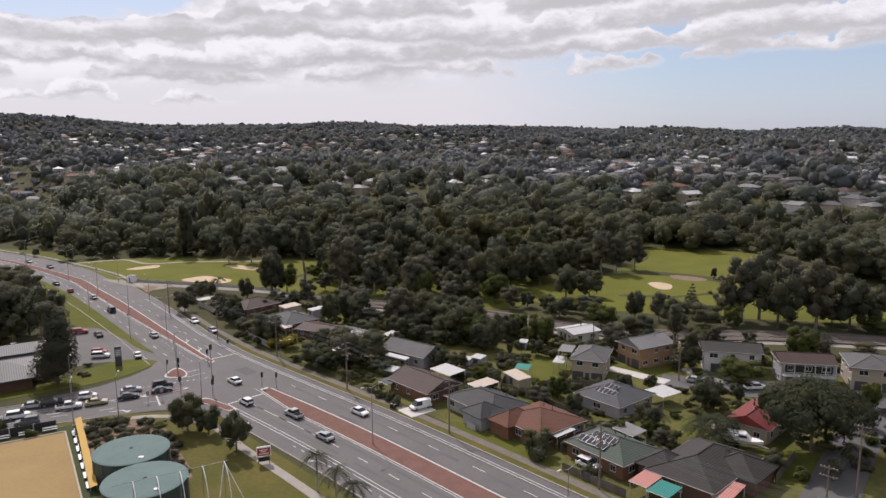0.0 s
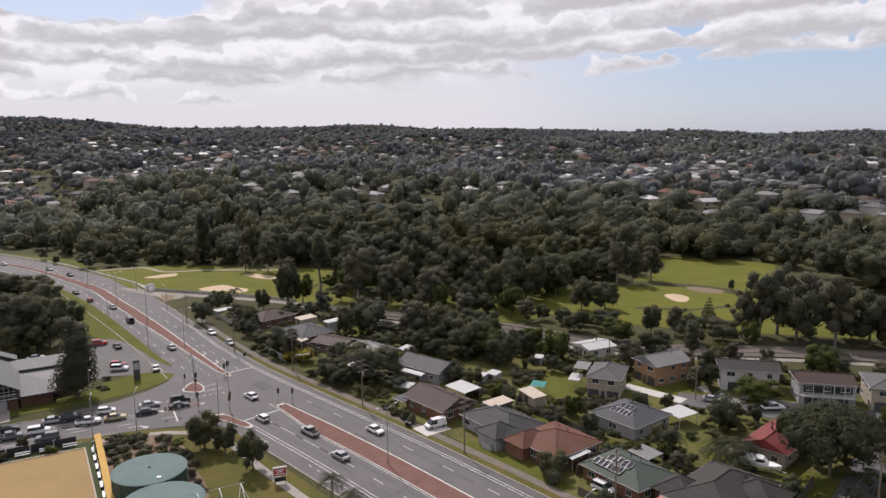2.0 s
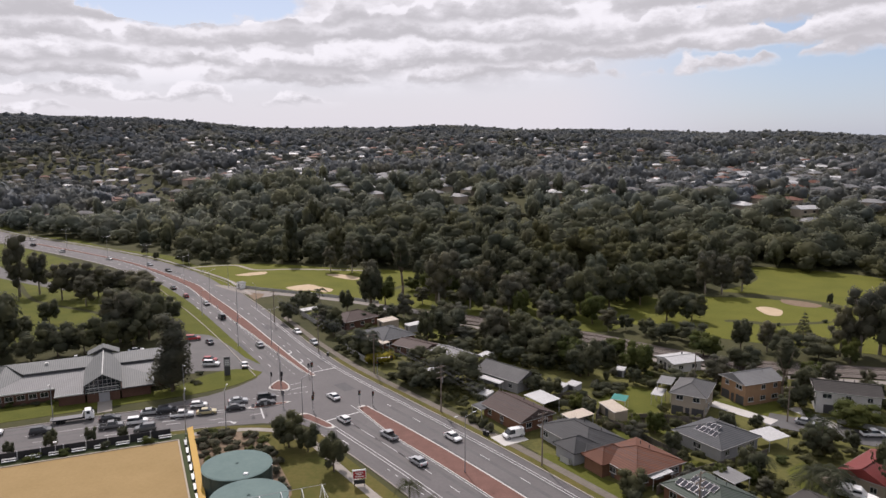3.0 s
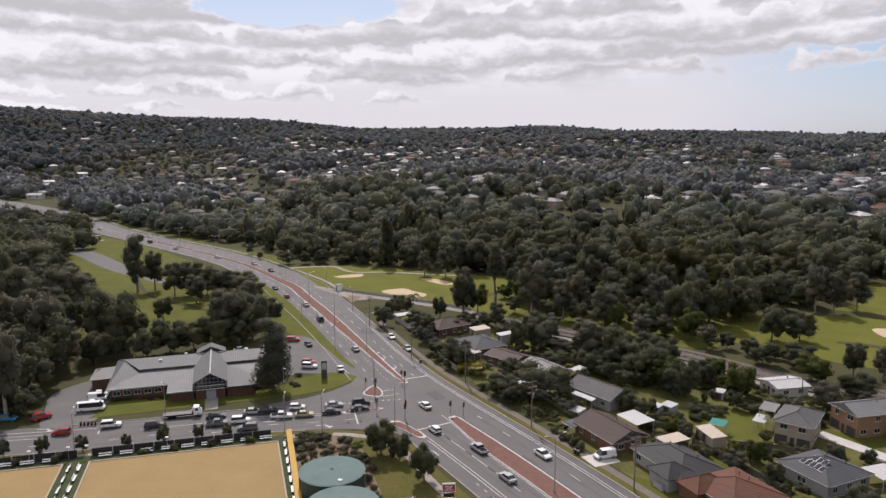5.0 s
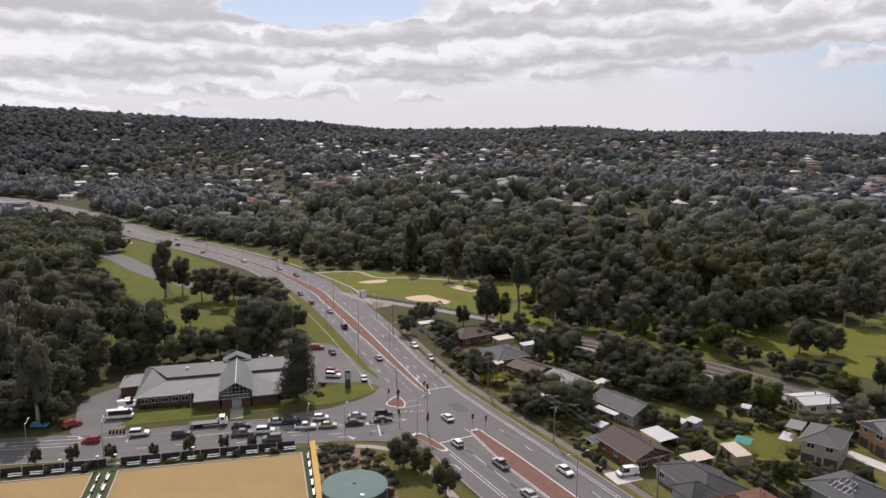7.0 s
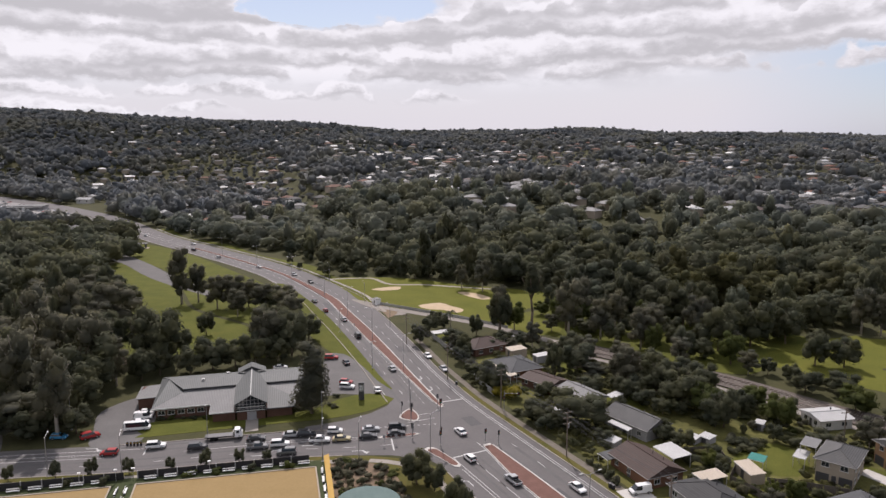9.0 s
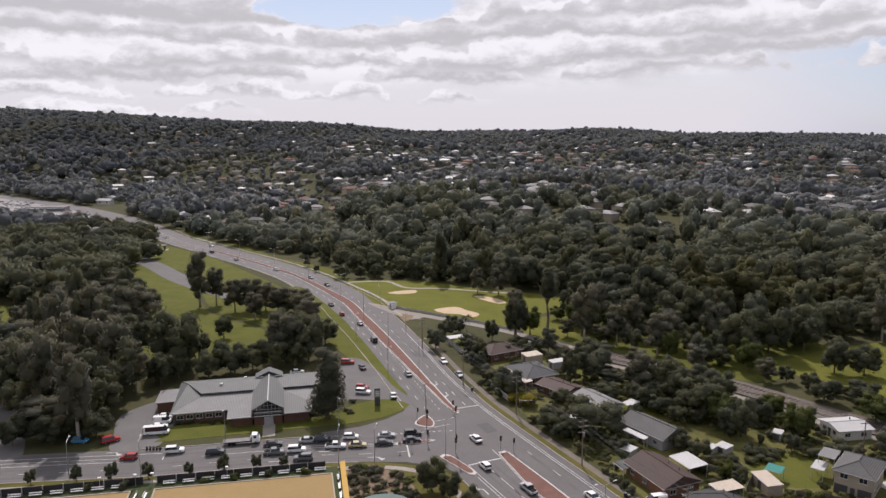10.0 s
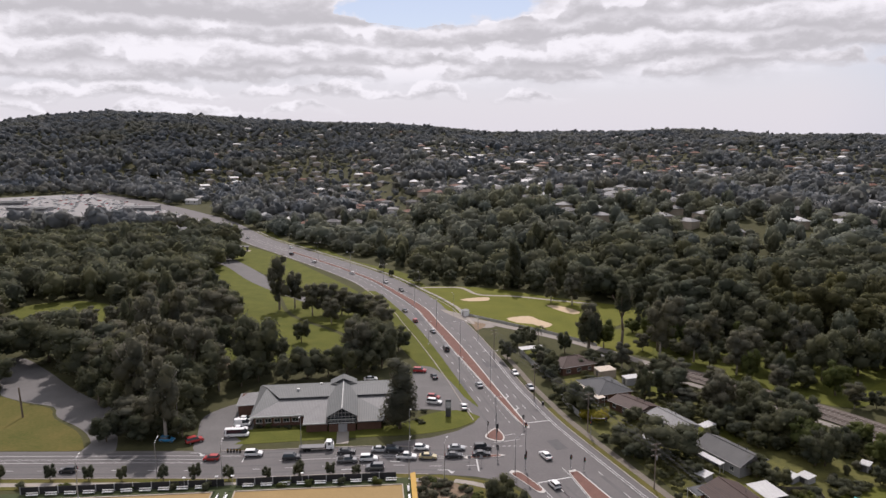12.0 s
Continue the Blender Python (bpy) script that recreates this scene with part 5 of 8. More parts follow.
# ---------------------------------------------------------------- bowls club
def bowls():
    U, V = Vector((0.859, 0.512)), Vector((0.53, -0.848))
    a = Vector((-109.0, 115.4))

    def q(u, v):
        p = a + U * u + V * v
        return (p.x, p.y)

    bm = bmesh.new()
    slab(bm, [q(-62, -3.6), q(40.6, -3.6), q(40.6, 40), q(-62, 40)], -0.1, 0.09)
    tagged(new("green_surround", mesh_of(bm, "green_surround", M["green_carpet"])), "dark green surround of the bowling greens", "lawn", kind="structure")
    for u0, u1 in ((0.0, 38.2), (-44.0, -5.4)):
        bm = bmesh.new()
        slab(bm, [q(u0, 0), q(u1, 0), q(u1, 38), q(u0, 38)], 0, 0.13)
        g = tagged(new("bowling_green", mesh_of(bm, "bowling_green", M["clay"])), "flat sandy-brown bowling green", "bowling green", kind="structure")
        for e in ([q(u0 - 0.3, -0.3), q(u1 + 0.3, -0.3), q(u1 + 0.3, -0.002), q(u0 - 0.3, -0.002)], [q(u0 - 0.3, 0), q(u0 - 0.002, 0), q(u0 - 0.002, 38), q(u0 - 0.3, 38)], [q(u1 + 0.002, 0), q(u1 + 0.3, 0), q(u1 + 0.3, 38), q(u1 + 0.002, 38)]):
            bm = bmesh.new()
            slab(bm, e, 0, 0.28)
            part("plinth", bm, M["render_cream"], g)
        bm = bmesh.new()
        slab(bm, [q(u0 - 0.3, -0.75), q(u1 + 0.3, -0.75), q(u1 + 0.3, -0.302), q(u0 - 0.3, -0.302)], 0, 0.15)
        part("ditch", bm, M["black"], g)
    turn = math.degrees(math.atan2(U.y, U.x))

    def bench(u, v, rot):
        x, y = q(u, v)
        ob = empty("bench", pose(x, y, 0.09, 0, 0, turn + rot), "white slatted bench beside the bowling green", "bench", "benches round the bowling greens")
        part("seat", boxed(-1.3, -0.22, 0.42, 1.3, 0.2, 0.48), M["white"], ob)
        part("backrest", boxed(-1.3, 0.20, 0.70, 1.3, 0.26, 0.95), M["white"], ob)
        for sx in (-1.1, 1.1):
            part("leg", boxed(sx - 0.04, -0.2, 0, sx + 0.04, 0.24, 0.42), M["dark_trim"], ob)
            part("upright", boxed(sx - 0.04, 0.26, 0, sx + 0.04, 0.31, 0.95), M["dark_trim"], ob)
        return ob

    first = bench(2.6, -1.9, 0)
    for i in range(1, 9):
        x, y = q(2.6 + i * 4.15, -1.9)
        copy_thing(first, pose(x, y, 0.09, 0, 0, turn))
    for i in range(10):
        x, y = q(-8.2 - i * 4.15, -1.9)
        copy_thing(first, pose(x, y, 0.09, 0, 0, turn))
    for i in range(7):
        x, y = q(39.6, 2.5 + i * 4.2)
        copy_thing(first, pose(x, y, 0.09, 0, 0, turn - 90))
    for i in range(4):
        for u, r in ((-3.6, -90), (-1.6, 90)):
            x, y = q(u, 3.0 + i * 4.6)
            copy_thing(first, pose(x, y, 0.09, 0, 0, turn + r))
    # dark screen behind the benches, in bays between pale posts
    for u0, n in ((-0.2, 9), (-48.6, 11)):
        x, y = q(u0, -3.2)
        fence = empty("screen_fence", pose(x, y, 0.05, 0, 0, turn), "black shade-cloth screen fence with pale posts", "fence")
        for i in range(n):
            part("panel", boxed(i * 4.15 + 0.12, -0.05, 0.05, i * 4.15 + 4.03, 0.05, 1.75), M["black"], fence)
            part("post", boxed(i * 4.15 - 0.1, -0.12, 0, i * 4.15 + 0.1, 0.12, 1.85), M["render_grey"], fence)
    for u in (-4.6, -1.0, 15.0, -12.0):
        x, y = q(u, -2.7)
        f = empty("floodlight", pose(x, y, 0.05, 0, 0, turn), "short white flood lamp on a post", "lamp")
        part("post", tubed((0, 0, 0), (0, 0, 2.6), 0.06, 0.05), M["steel"], f)
        part("lamp_head", boxed(-0.35, -0.25, 2.6, 0.35, 0.25, 2.85, bevel=0.05), M["white"], f)
    # yellow roof along the end of the green
    x, y = q(41.0, -3.4)
    sh = empty("shelter", pose(x, y, 0, 0, 0, turn - 90), "long low yellow-roofed shelter along the bowling green", "shelter")
    bm = bmesh.new()
    v = box(bm, 0, -0.6, 1.3, 34, 0.6, 1.38)
    for p in v:
        p.co.z += 0.2 * p.co.y
    part("roof", bm, M["yellow"], sh, "bright yellow metal roof")
    for i in range(9):
        for yy in (-0.5, 0.5):
            part("post", boxed(0.2 + i * 4.15, yy - 0.05, 0, 0.3 + i * 4.15, yy + 0.05, 1.3 + yy * 0.2), M["steel"], sh)


bowls()


def water_tank(x, y, r, h):
    ob = empty("water_tank", pose(x, y, 0), "large dark green water tank with a pale green roof", "water tank", "water tanks")
    bm = bmesh.new()
    bmesh.ops.create_cone(bm, cap_ends=True, segments=64, radius1=r, radius2=r, depth=h + 0.3)
    bmesh.ops.translate(bm, vec=(0, 0, h / 2 - 0.15), verts=bm.verts)
    part("wall", bm, M["tank_wall"], ob)
    bm = bmesh.new()
    bmesh.ops.create_cone(bm, cap_ends=True, segments=64, radius1=r + 0.12, radius2=r * 0.97, depth=0.12)
    bmesh.ops.translate(bm, vec=(0, 0, h + 0.07), verts=bm.verts)
    bmesh.ops.create_cone(bm, cap_ends=False, segments=64, radius1=r * 0.97, radius2=0.3, depth=0.16, matrix=Matrix.Translation((0, 0, h + 0.21)))
    part("roof", bm, M["tank_top"], ob, "pale green domed roof sheet")
    for i in range(16):
        w = i * math.pi / 8
        part("seam", boxed(r - 0.02, -0.05, 0, r + 0.05, 0.05, h, bevel=0.0), M["tank_wall"], ob).matrix_local = pose(0, 0, 0, 0, 0, math.degrees(w))
    part("hatch", boxed(r * 0.45, -r * 0.62, h + 0.1, r * 0.45 + 0.8, -r * 0.62 + 0.6, h + 0.4, bevel=0.04), M["white"], ob)
    part("inlet_pipe", tubed((r + 0.3, 0.5, 0), (r + 0.3, 0.5, h + 0.2), 0.09, 0.09, 8), M["steel"], ob)
    return ob


water_tank(-55.2, 118.1, 6.3, 4.1)
water_tank(-48.2, 107.0, 6.5, 4.1)

# ---------------------------------------------------------------- trees
def leaf_cloud(rng, lobes, count, size, flat=0.8):
    """Leaf clumps on the skins of some overlapping lobes (x, y, z, radius): small bent four-cornered tufts."""
    lob = np.array(lobes, float)
    w = lob[:, 3] ** 2
    k = rng.choice(len(lob), count, p=w / w.sum())
    d = rng.normal(size=(count, 3))
    d[:, 2] += 0.25
    d /= np.linalg.norm(d, axis=1)[:, None]
    rad = lob[k, 3] * rng.uniform(0.84, 1.10, count)
    c = lob[k, :3] + d * rad[:, None] * np.array([1, 1, flat])
    nrm = d + rng.normal(scale=0.34, size=(count, 3))
    nrm /= np.linalg.norm(nrm, axis=1)[:, None]
    t = np.cross(nrm, rng.normal(size=(count, 3)))
    t /= np.linalg.norm(t, axis=1)[:, None]
    b = np.cross(nrm, t)
    s = size * rng.uniform(0.55, 1.35, count)[:, None]
    v = np.stack([c - t * s, c - b * s * 0.62 + nrm * s * 0.2, c + t * s, c + b * s * 0.62 + nrm * s * 0.2], 1)
    whole = c - lob[:, :3].mean(0)
    whole /= np.linalg.norm(whole, axis=1)[:, None] + 1e-6
    out = d * 0.62 + whole * 0.45 + nrm * 0.10
    out /= np.linalg.norm(out, axis=1)[:, None]
    return v.reshape(-1, 3), np.repeat(out, 4, 0)


def icosphere():
    bm = bmesh.new()
    bmesh.ops.create_icosphere(bm, subdivisions=1, radius=1)
    v = np.array([p.co[:] for p in bm.verts])
    bm.verts.index_update()
    f = np.array([[p.index for p in q.verts] for q in bm.faces])
    bm.free()
    return v, f


ICO_V, ICO_F = icosphere()


def crown_arrays(rng, lobes, count, size, flat=0.8, core=0.86):
    """Corners, four-cornered faces and core triangles of a crown."""
    lv, ln = leaf_cloud(rng, lobes, count, size, flat)
    quads = np.arange(len(lv)).reshape(-1, 4)
    vs, tris, ns = [lv], [], [ln]
    n = len(lv)
    for x, y, z, r in lobes:
        v = ICO_V * (r * core * rng.uniform(0.85, 1.1, (len(ICO_V), 1))) * np.array([1, 1, flat]) + np.array([x, y, z])
        vs.append(v)
        tris.append(ICO_F + n)
        ns.append(ICO_V)
        n += len(v)
    return np.concatenate(vs), quads, np.concatenate(tris), np.concatenate(ns)


def fill_mesh(name, v, quads, tris, mat, normals):
    """A mesh whose leaves are shaded as the rounded crown that they make up."""
    me = bpy.data.meshes.new(name)
    nq, ntr = len(quads), len(tris)
    me.vertices.add(len(v))
    me.vertices.foreach_set("co", np.ascontiguousarray(v, np.float32).ravel())
    loops = np.concatenate([quads.ravel(), tris.ravel()]).astype(np.int32)
    me.loops.add(len(loops))
    me.loops.foreach_set("vertex_index", loops)
    me.polygons.add(nq + ntr)
    me.polygons.foreach_set("loop_start", np.concatenate([np.arange(nq) * 4, nq * 4 + np.arange(ntr) * 3]).astype(np.int32))
    me.materials.append(mat)
    me.update(calc_edges=True)
    me.polygons.foreach_set("use_smooth", np.ones(nq + ntr, bool))
    me.normals_split_custom_set_from_vertices(normals)
    return me


def lobes_for(rng, kind):
    """Crown lobes of a tree one metre wide in radius and about two metres high, its crown's middle at z = 0."""
    if kind == "round":
        out = [(0, 0, -0.08, 0.66)]
        for i in range(15):
            a, h = i * 2.4 + rng.uniform(-0.5, 0.5), -0.62 + 1.2 * (i + rng.uniform(0, 1)) / 15
            q = rng.uniform(0.54, 0.70) * math.sqrt(max(0.1, 1 - h * h))
            out.append((math.cos(a) * q, math.sin(a) * q, h, rng.uniform(0.25, 0.40)))
    elif kind == "gum":
        out = [(0, 0, -0.35, 0.42), (0.1, 0, 0.3, 0.46)]
        for i in range(15):
            a, h = i * 2.4 + rng.uniform(-0.6, 0.6), -0.85 + 1.8 * (i + rng.uniform(0, 1)) / 15
            q = rng.uniform(0.3, 0.68) * (1.1 - 0.45 * abs(h))
            out.append((math.cos(a) * q, math.sin(a) * q, h, rng.uniform(0.24, 0.42)))
    elif kind == "column":
        out = [(rng.uniform(-0.2, 0.2), rng.uniform(-0.2, 0.2), h, 0.62 * (1.0 - 0.38 * (h / 2.1))) for h in np.linspace(-1.7, 2.0, 9)]
    elif kind == "umbrella":
        out = [(0, 0, 0.1, 0.5)]
        for i in range(34):
            a, q = i * 2.4 + rng.uniform(-0.3, 0.3), 0.80 * math.sqrt((i + 0.5) / 34)
            out.append((math.cos(a) * q, math.sin(a) * q, 0.62 * math.sqrt(max(0, 1 - q * q)) - 0.28 + rng.uniform(-0.04, 0.06), rng.uniform(0.20, 0.29)))
    elif kind == "puff":
        out = [(0, 0, -0.05, 0.86), (rng.uniform(-0.35, 0.35), rng.uniform(-0.35, 0.35), 0.34, 0.56)]
    elif kind == "few":
        out = lobes_for(rng, "round")[:9] if rng.random() < 0.75 else lobes_for(rng, "gum")[:10]
        out[0] = (0, 0, -0.02, 0.74)
    elif kind == "dot":
        out = [(0, 0, -0.1, 0.78)] + [(math.cos(i * 2.1 + q) * 0.42, math.sin(i * 2.1 + q) * 0.42, rng.uniform(0.0, 0.4), rng.uniform(0.42, 0.56)) for q in (rng.uniform(0, 6.28),) for i in range(2)]
    else:
        out = [(rng.uniform(-0.55, 0.55), rng.uniform(-0.55, 0.55), rng.uniform(-0.25, 0.25), rng.uniform(0.3, 0.5)) for i in range(6)]
    return out


KINDS = {}


def make_kind(key, kind, leaf, count, size, n, seed, flat=0.85):
    rng = np.random.default_rng(seed)
    out = []
    for i in range(n):
        v, q, t, nr = crown_arrays(rng, lobes_for(rng, kind), count, size, flat)
        out.append(fill_mesh("crown", v, q, t, M[leaf], nr))
    KINDS[key] = out


make_kind("round", "round", "leaf_dark", 1550, 0.053, 4, 11)
make_kind("green", "round", "leaf_green", 1550, 0.053, 3, 12)
make_kind("gum", "gum", "leaf_olive", 1550, 0.054, 5, 13)
make_kind("column", "column", "leaf_dark", 1700, 0.085, 2, 14, 1.15)
make_kind("bushy", "column", "leaf_olive", 4200, 0.062, 1, 24, 1.0)
make_kind("bush_olive", "bush", "leaf_olive", 380, 0.10, 2, 25)
make_kind("umbrella", "umbrella", "leaf_deep", 7000, 0.037, 1, 15, 0.75)
make_kind("bush", "bush", "leaf_dark", 380, 0.10, 3, 16)
make_kind("bush_green", "bush", "leaf_green", 380, 0.10, 2, 17)
make_kind("yellow", "bush", "leaf_yellow", 420, 0.09, 1, 18)
make_kind("far_round", "round", "leaf_dark", 330, 0.14, 3, 19)
make_kind("far_gum", "gum", "leaf_olive", 330, 0.13, 4, 20)


def trunk_mesh(seed, mat, fork=0.45, limbs=4):
    """A tapered, slightly bent trunk of unit height, forking into limbs that end inside a crown."""
    rng = random.Random(seed)
    bm = bmesh.new()
    a = Vector((0, 0, -0.03))
    b = Vector((rng.uniform(-0.02, 0.02), rng.uniform(-0.02, 0.02), fork * 0.6))
    c = Vector((rng.uniform(-0.03, 0.03), rng.uniform(-0.03, 0.03), fork))
    tube(bm, a, b, 0.030, 0.023, 7)
    tube(bm, b, c, 0.023, 0.019, 7)
    for i in range(limbs):
        w = i * 6.28 / limbs + rng.uniform(-0.5, 0.5)
        d = c + Vector((math.cos(w) * 0.09, math.sin(w) * 0.09, rng.uniform(0.14, 0.24)))
        e = d + Vector((math.cos(w) * 0.09, math.sin(w) * 0.09, rng.uniform(0.10, 0.2)))
        tube(bm, c, d, 0.013, 0.009, 5)
        tube(bm, d, e, 0.009, 0.004, 5)
    return mesh_of(bm, "trunk", M[mat], True)


TRUNKS = {"bark": [trunk_mesh(i, "bark") for i in range(3)], "pale": [trunk_mesh(i + 9, "pale_bark", 0.5) for i in range(3)]}
TREES = {
    "round": ("round", "bark", "tree", "dense dark green broadleaf tree", 0.62, 0.455),
    "green": ("green", "bark", "tree", "fresh green broadleaf tree", 0.62, 0.455),
    "gum": ("gum", "pale", "tree", "tall olive gum tree with pale trunk", 0.64, 0.44),
    "column": ("column", "bark", "tree", "narrow dark columnar tree", 0.50, 0.24),
    "bushy": ("bushy", "bark", "tree", "tall bushy gum tree leafed nearly to the ground", 0.5, 0.46),
    "umbrella": ("umbrella", "bark", "tree", "wide spreading dark green shade tree", 0.60, 0.55),
    "far_round": ("far_round", "bark", "tree", "dense dark green broadleaf tree in the woods", 0.60, 0.42),
    "far_gum": ("far_gum", "pale", "tree", "tall olive gum tree in the woods", 0.62, 0.42),
}
tree_rng = random.Random(7)
TREE_PLACES = []


def plant(kind, x, y, height, radius, label="", z=None):
    """One tree: an Empty at its foot, a trunk and a crown."""
    key, wood, cat, text, mid, half = TREES[kind]
    rng = tree_rng
    z = float(terrain(x, y)) if z is None else z
    ob = empty("tree", pose(x, y, z, 0, 0, rng.uniform(0, 360)), label or text, cat)
    tr = new("trunk", rng.choice(TRUNKS[wood]))
    tr.parent = ob
    tr.scale = (height * 0.8, height * 0.8, height)
    cr = new("crown", rng.choice(KINDS[key]))
    cr.parent = ob
    vert = {"column": 2.6, "bushy": 2.4, "umbrella": 0.62, "gum": 1.15, "far_gum": 1.15}.get(kind, 0.9)
    zs = height * half / vert if kind != "umbrella" else radius * 0.62
    if kind == "umbrella":
        cr.location = (0, 0, height * 0.50)
        cr.scale = (radius, radius, height * 0.80)
    else:
        cr.location = (0, 0, height - zs * vert)
        cr.scale = (radius, radius, zs)
    TREE_PLACES.append((x, y, radius))
    return ob


def bush(x, y, radius, height, kind="bush", label="", name="shrub"):
    ob = new(name, tree_rng.choice(KINDS[kind]))
    ob.matrix_world = pose(x, y, float(terrain(x, y)) + height * 0.42, 0, 0, tree_rng.uniform(0, 360)) @ Matrix.Diagonal((radius, radius, height * 0.72, 1))
    text = {"bush": "dark green garden shrub", "bush_green": "fresh green garden shrub", "yellow": "yellow-leaved flowering shrub", "bush_olive": "low grey-green garden shrub"}[kind]
    return tagged(ob, label or text, "shrub")


# clear land: no woods there
def near_road(x, y, pad):
    s, o = MAIN.where(x, y)
    if left_edge(s) - pad < o < right_edge(s) + pad and 0 < s < MAIN.length - 0.5:
        return True
    s, o = SIDE.where(x, y)
    return abs(o) < 8 + pad and 0 <= s <= SIDE.length


def is_clear(x, y):
    return inside(x, y, GOLF_W) or inside(x, y, GOLF_E) or inside(x, y, PARK_W) or inside(x, y, LAWN_S) or near_road(x, y, 4)


def forest_template(rng, kind, count, size):
    return crown_arrays(rng, lobes_for(rng, kind), count, size, 0.85, 0.9)


def forest(name, places, templates, seed, mat, label):
    """Many trees joined into one sheet of woods: places are (x, y, radius, height)."""
    rng = np.random.default_rng(seed)
    P = np.array(places, float)
    Z = terrain(P[:, 0], P[:, 1])
    which = rng.integers(0, len(templates), len(P))
    V, Q, T, NR, n = [], [], [], [], 0
    for k, (v, q, t, nr) in enumerate(templates):
        idx = np.where(which == k)[0]
        if not len(idx):
            continue
        a = rng.uniform(0, 6.28, len(idx))
        c, s = np.cos(a)[:, None], np.sin(a)[:, None]
        r, h = P[idx, 2][:, None], P[idx, 3][:, None]
        x = (v[None, :, 0] * c - v[None, :, 1] * s) * r + P[idx, 0][:, None]
        y = (v[None, :, 0] * s + v[None, :, 1] * c) * r + P[idx, 1][:, None]
        z = v[None, :, 2] * h * 0.50 + h * 0.50 + Z[idx][:, None]
        V.append(np.stack([x, y, z], -1).reshape(-1, 3))
        NR.append(np.stack([nr[None, :, 0] * c - nr[None, :, 1] * s, nr[None, :, 0] * s + nr[None, :, 1] * c, np.broadcast_to(nr[None, :, 2], x.shape)], -1).reshape(-1, 3))
        base = n + np.arange(len(idx)) * len(v)
        Q.append((q[None] + base[:, None, None]).reshape(-1, 4))
        T.append((t[None] + base[:, None, None]).reshape(-1, 3))
        n += len(idx) * len(v)
    me = fill_mesh(name, np.concatenate(V), np.concatenate(Q), np.concatenate(T), mat, np.concatenate(NR))
    return tagged(new(name, me), label, "woods", kind="stuff")


def scatter(rng, n, box_, gap, ok, size):
    """Places at least gap apart (gap grows with the distance)."""
    cells, out = {}, []
    x0, y0, x1, y1 = box_
    for _ in range(n):
        x, y = rng.uniform(x0, x1), rng.uniform(y0, y1)
        r = math.hypot(x, y)
        g = gap(r)
        key = (int(x // 6), int(y // 6))
        near = False
        k = int(g // 6) + 1
        for i in range(-k, k + 1):
            for j in range(-k, k + 1):
                for (px, py) in cells.get((key[0] + i, key[1] + j), ()):
                    if (px - x) ** 2 + (py - y) ** 2 < g * g:
                        near = True
                        break
                if near:
                    break
            if near:
                break
        if near or not ok(x, y, r):
            continue
        cells.setdefault(key, []).append((x, y))
        out.append((x, y, *size(rng, r)))
    return out


def in_view(x, y, pad=6):
    az = math.degrees(math.atan2(-x, y))
    return -36 - pad < az < 60 + pad


# shops and car park beyond the bend: open ground
SHOPS = [(-425, 456), (-490, 446), (-560, 440), (-650, 432), (-760, 442), (-860, 482), (-942, 555), (-912, 622), (-860, 668), (-815, 664), (-690, 604), (-560, 536), (-470, 500), (-425, 478)]
wood_rng = random.Random(21)


def beside_bend(x, y):
    """Open grass on the inner side of the road's far bend."""
    az, (s, o) = math.degrees(math.atan2(-x, y)), MAIN.where(x, y)
    return o < 0 and az < 42.4 and math.hypot(x, y) > 285



def edge_y(x):
    """The woods' near edge."""
    return float(np.interp(x, [-420, -300, -200, -160, -120, -60, -42, -10, 20, 40, 60, 100, 150, 160, 175, 300], [480, 415, 368, 350, 345, 338, 306, 288, 278, 282, 302, 365, 345, 300, 240, 215]))



CLOSE = [p for p in (forest_template(np.random.default_rng(6 + i), k, 1300, 0.058) for i, k in enumerate(("round", "gum", "round", "round", "round")))]
trng = np.random.default_rng(5)
MID = [forest_template(trng, k, 210, 0.105) for k in ("few",) * 6]
FAR = [forest_template(trng, k, 16, 0.24) for k in ("dot", "puff", "puff", "puff")]
HILL = [forest_template(trng, k, 9, 0.26) for k in ("puff", "puff", "puff")]


def wood_size(g, r):
    """Radius and height of a tree in the woods: mostly middling, now and then a tall or a broad one."""
    k = g.random()
    if k < 0.3:
        return g.uniform(9.0, 12.5), g.uniform(15, 21)
    if k < 0.45:
        return g.uniform(4.6, 6.2), g.uniform(18, 25)
    return g.uniform(6.4, 9.0), g.uniform(11, 18)


def wood_end(x, y):
    """The creek woods reach less far on the right, where houses begin."""
    return float(np.interp(math.degrees(math.atan2(-x, y)), [-30, -8, 8, 20], [490, 520, 600, 640]))


near_wood = scatter(wood_rng, 9000, (-330, 225, 330, 380), lambda r: 10.8, lambda x, y, r: y > edge_y(x) and r < 372 and in_view(x, y) and not is_clear(x, y), wood_size)
def warm_stand(p):
    """A grove of yellow-olive trees within the creek woods."""
    return ((p[0] - 18) / 46) ** 2 + ((p[1] - 335) / 32) ** 2 < 1 or math.sin(p[0] / 37 + 1) * math.sin(p[1] / 29) > 0.83


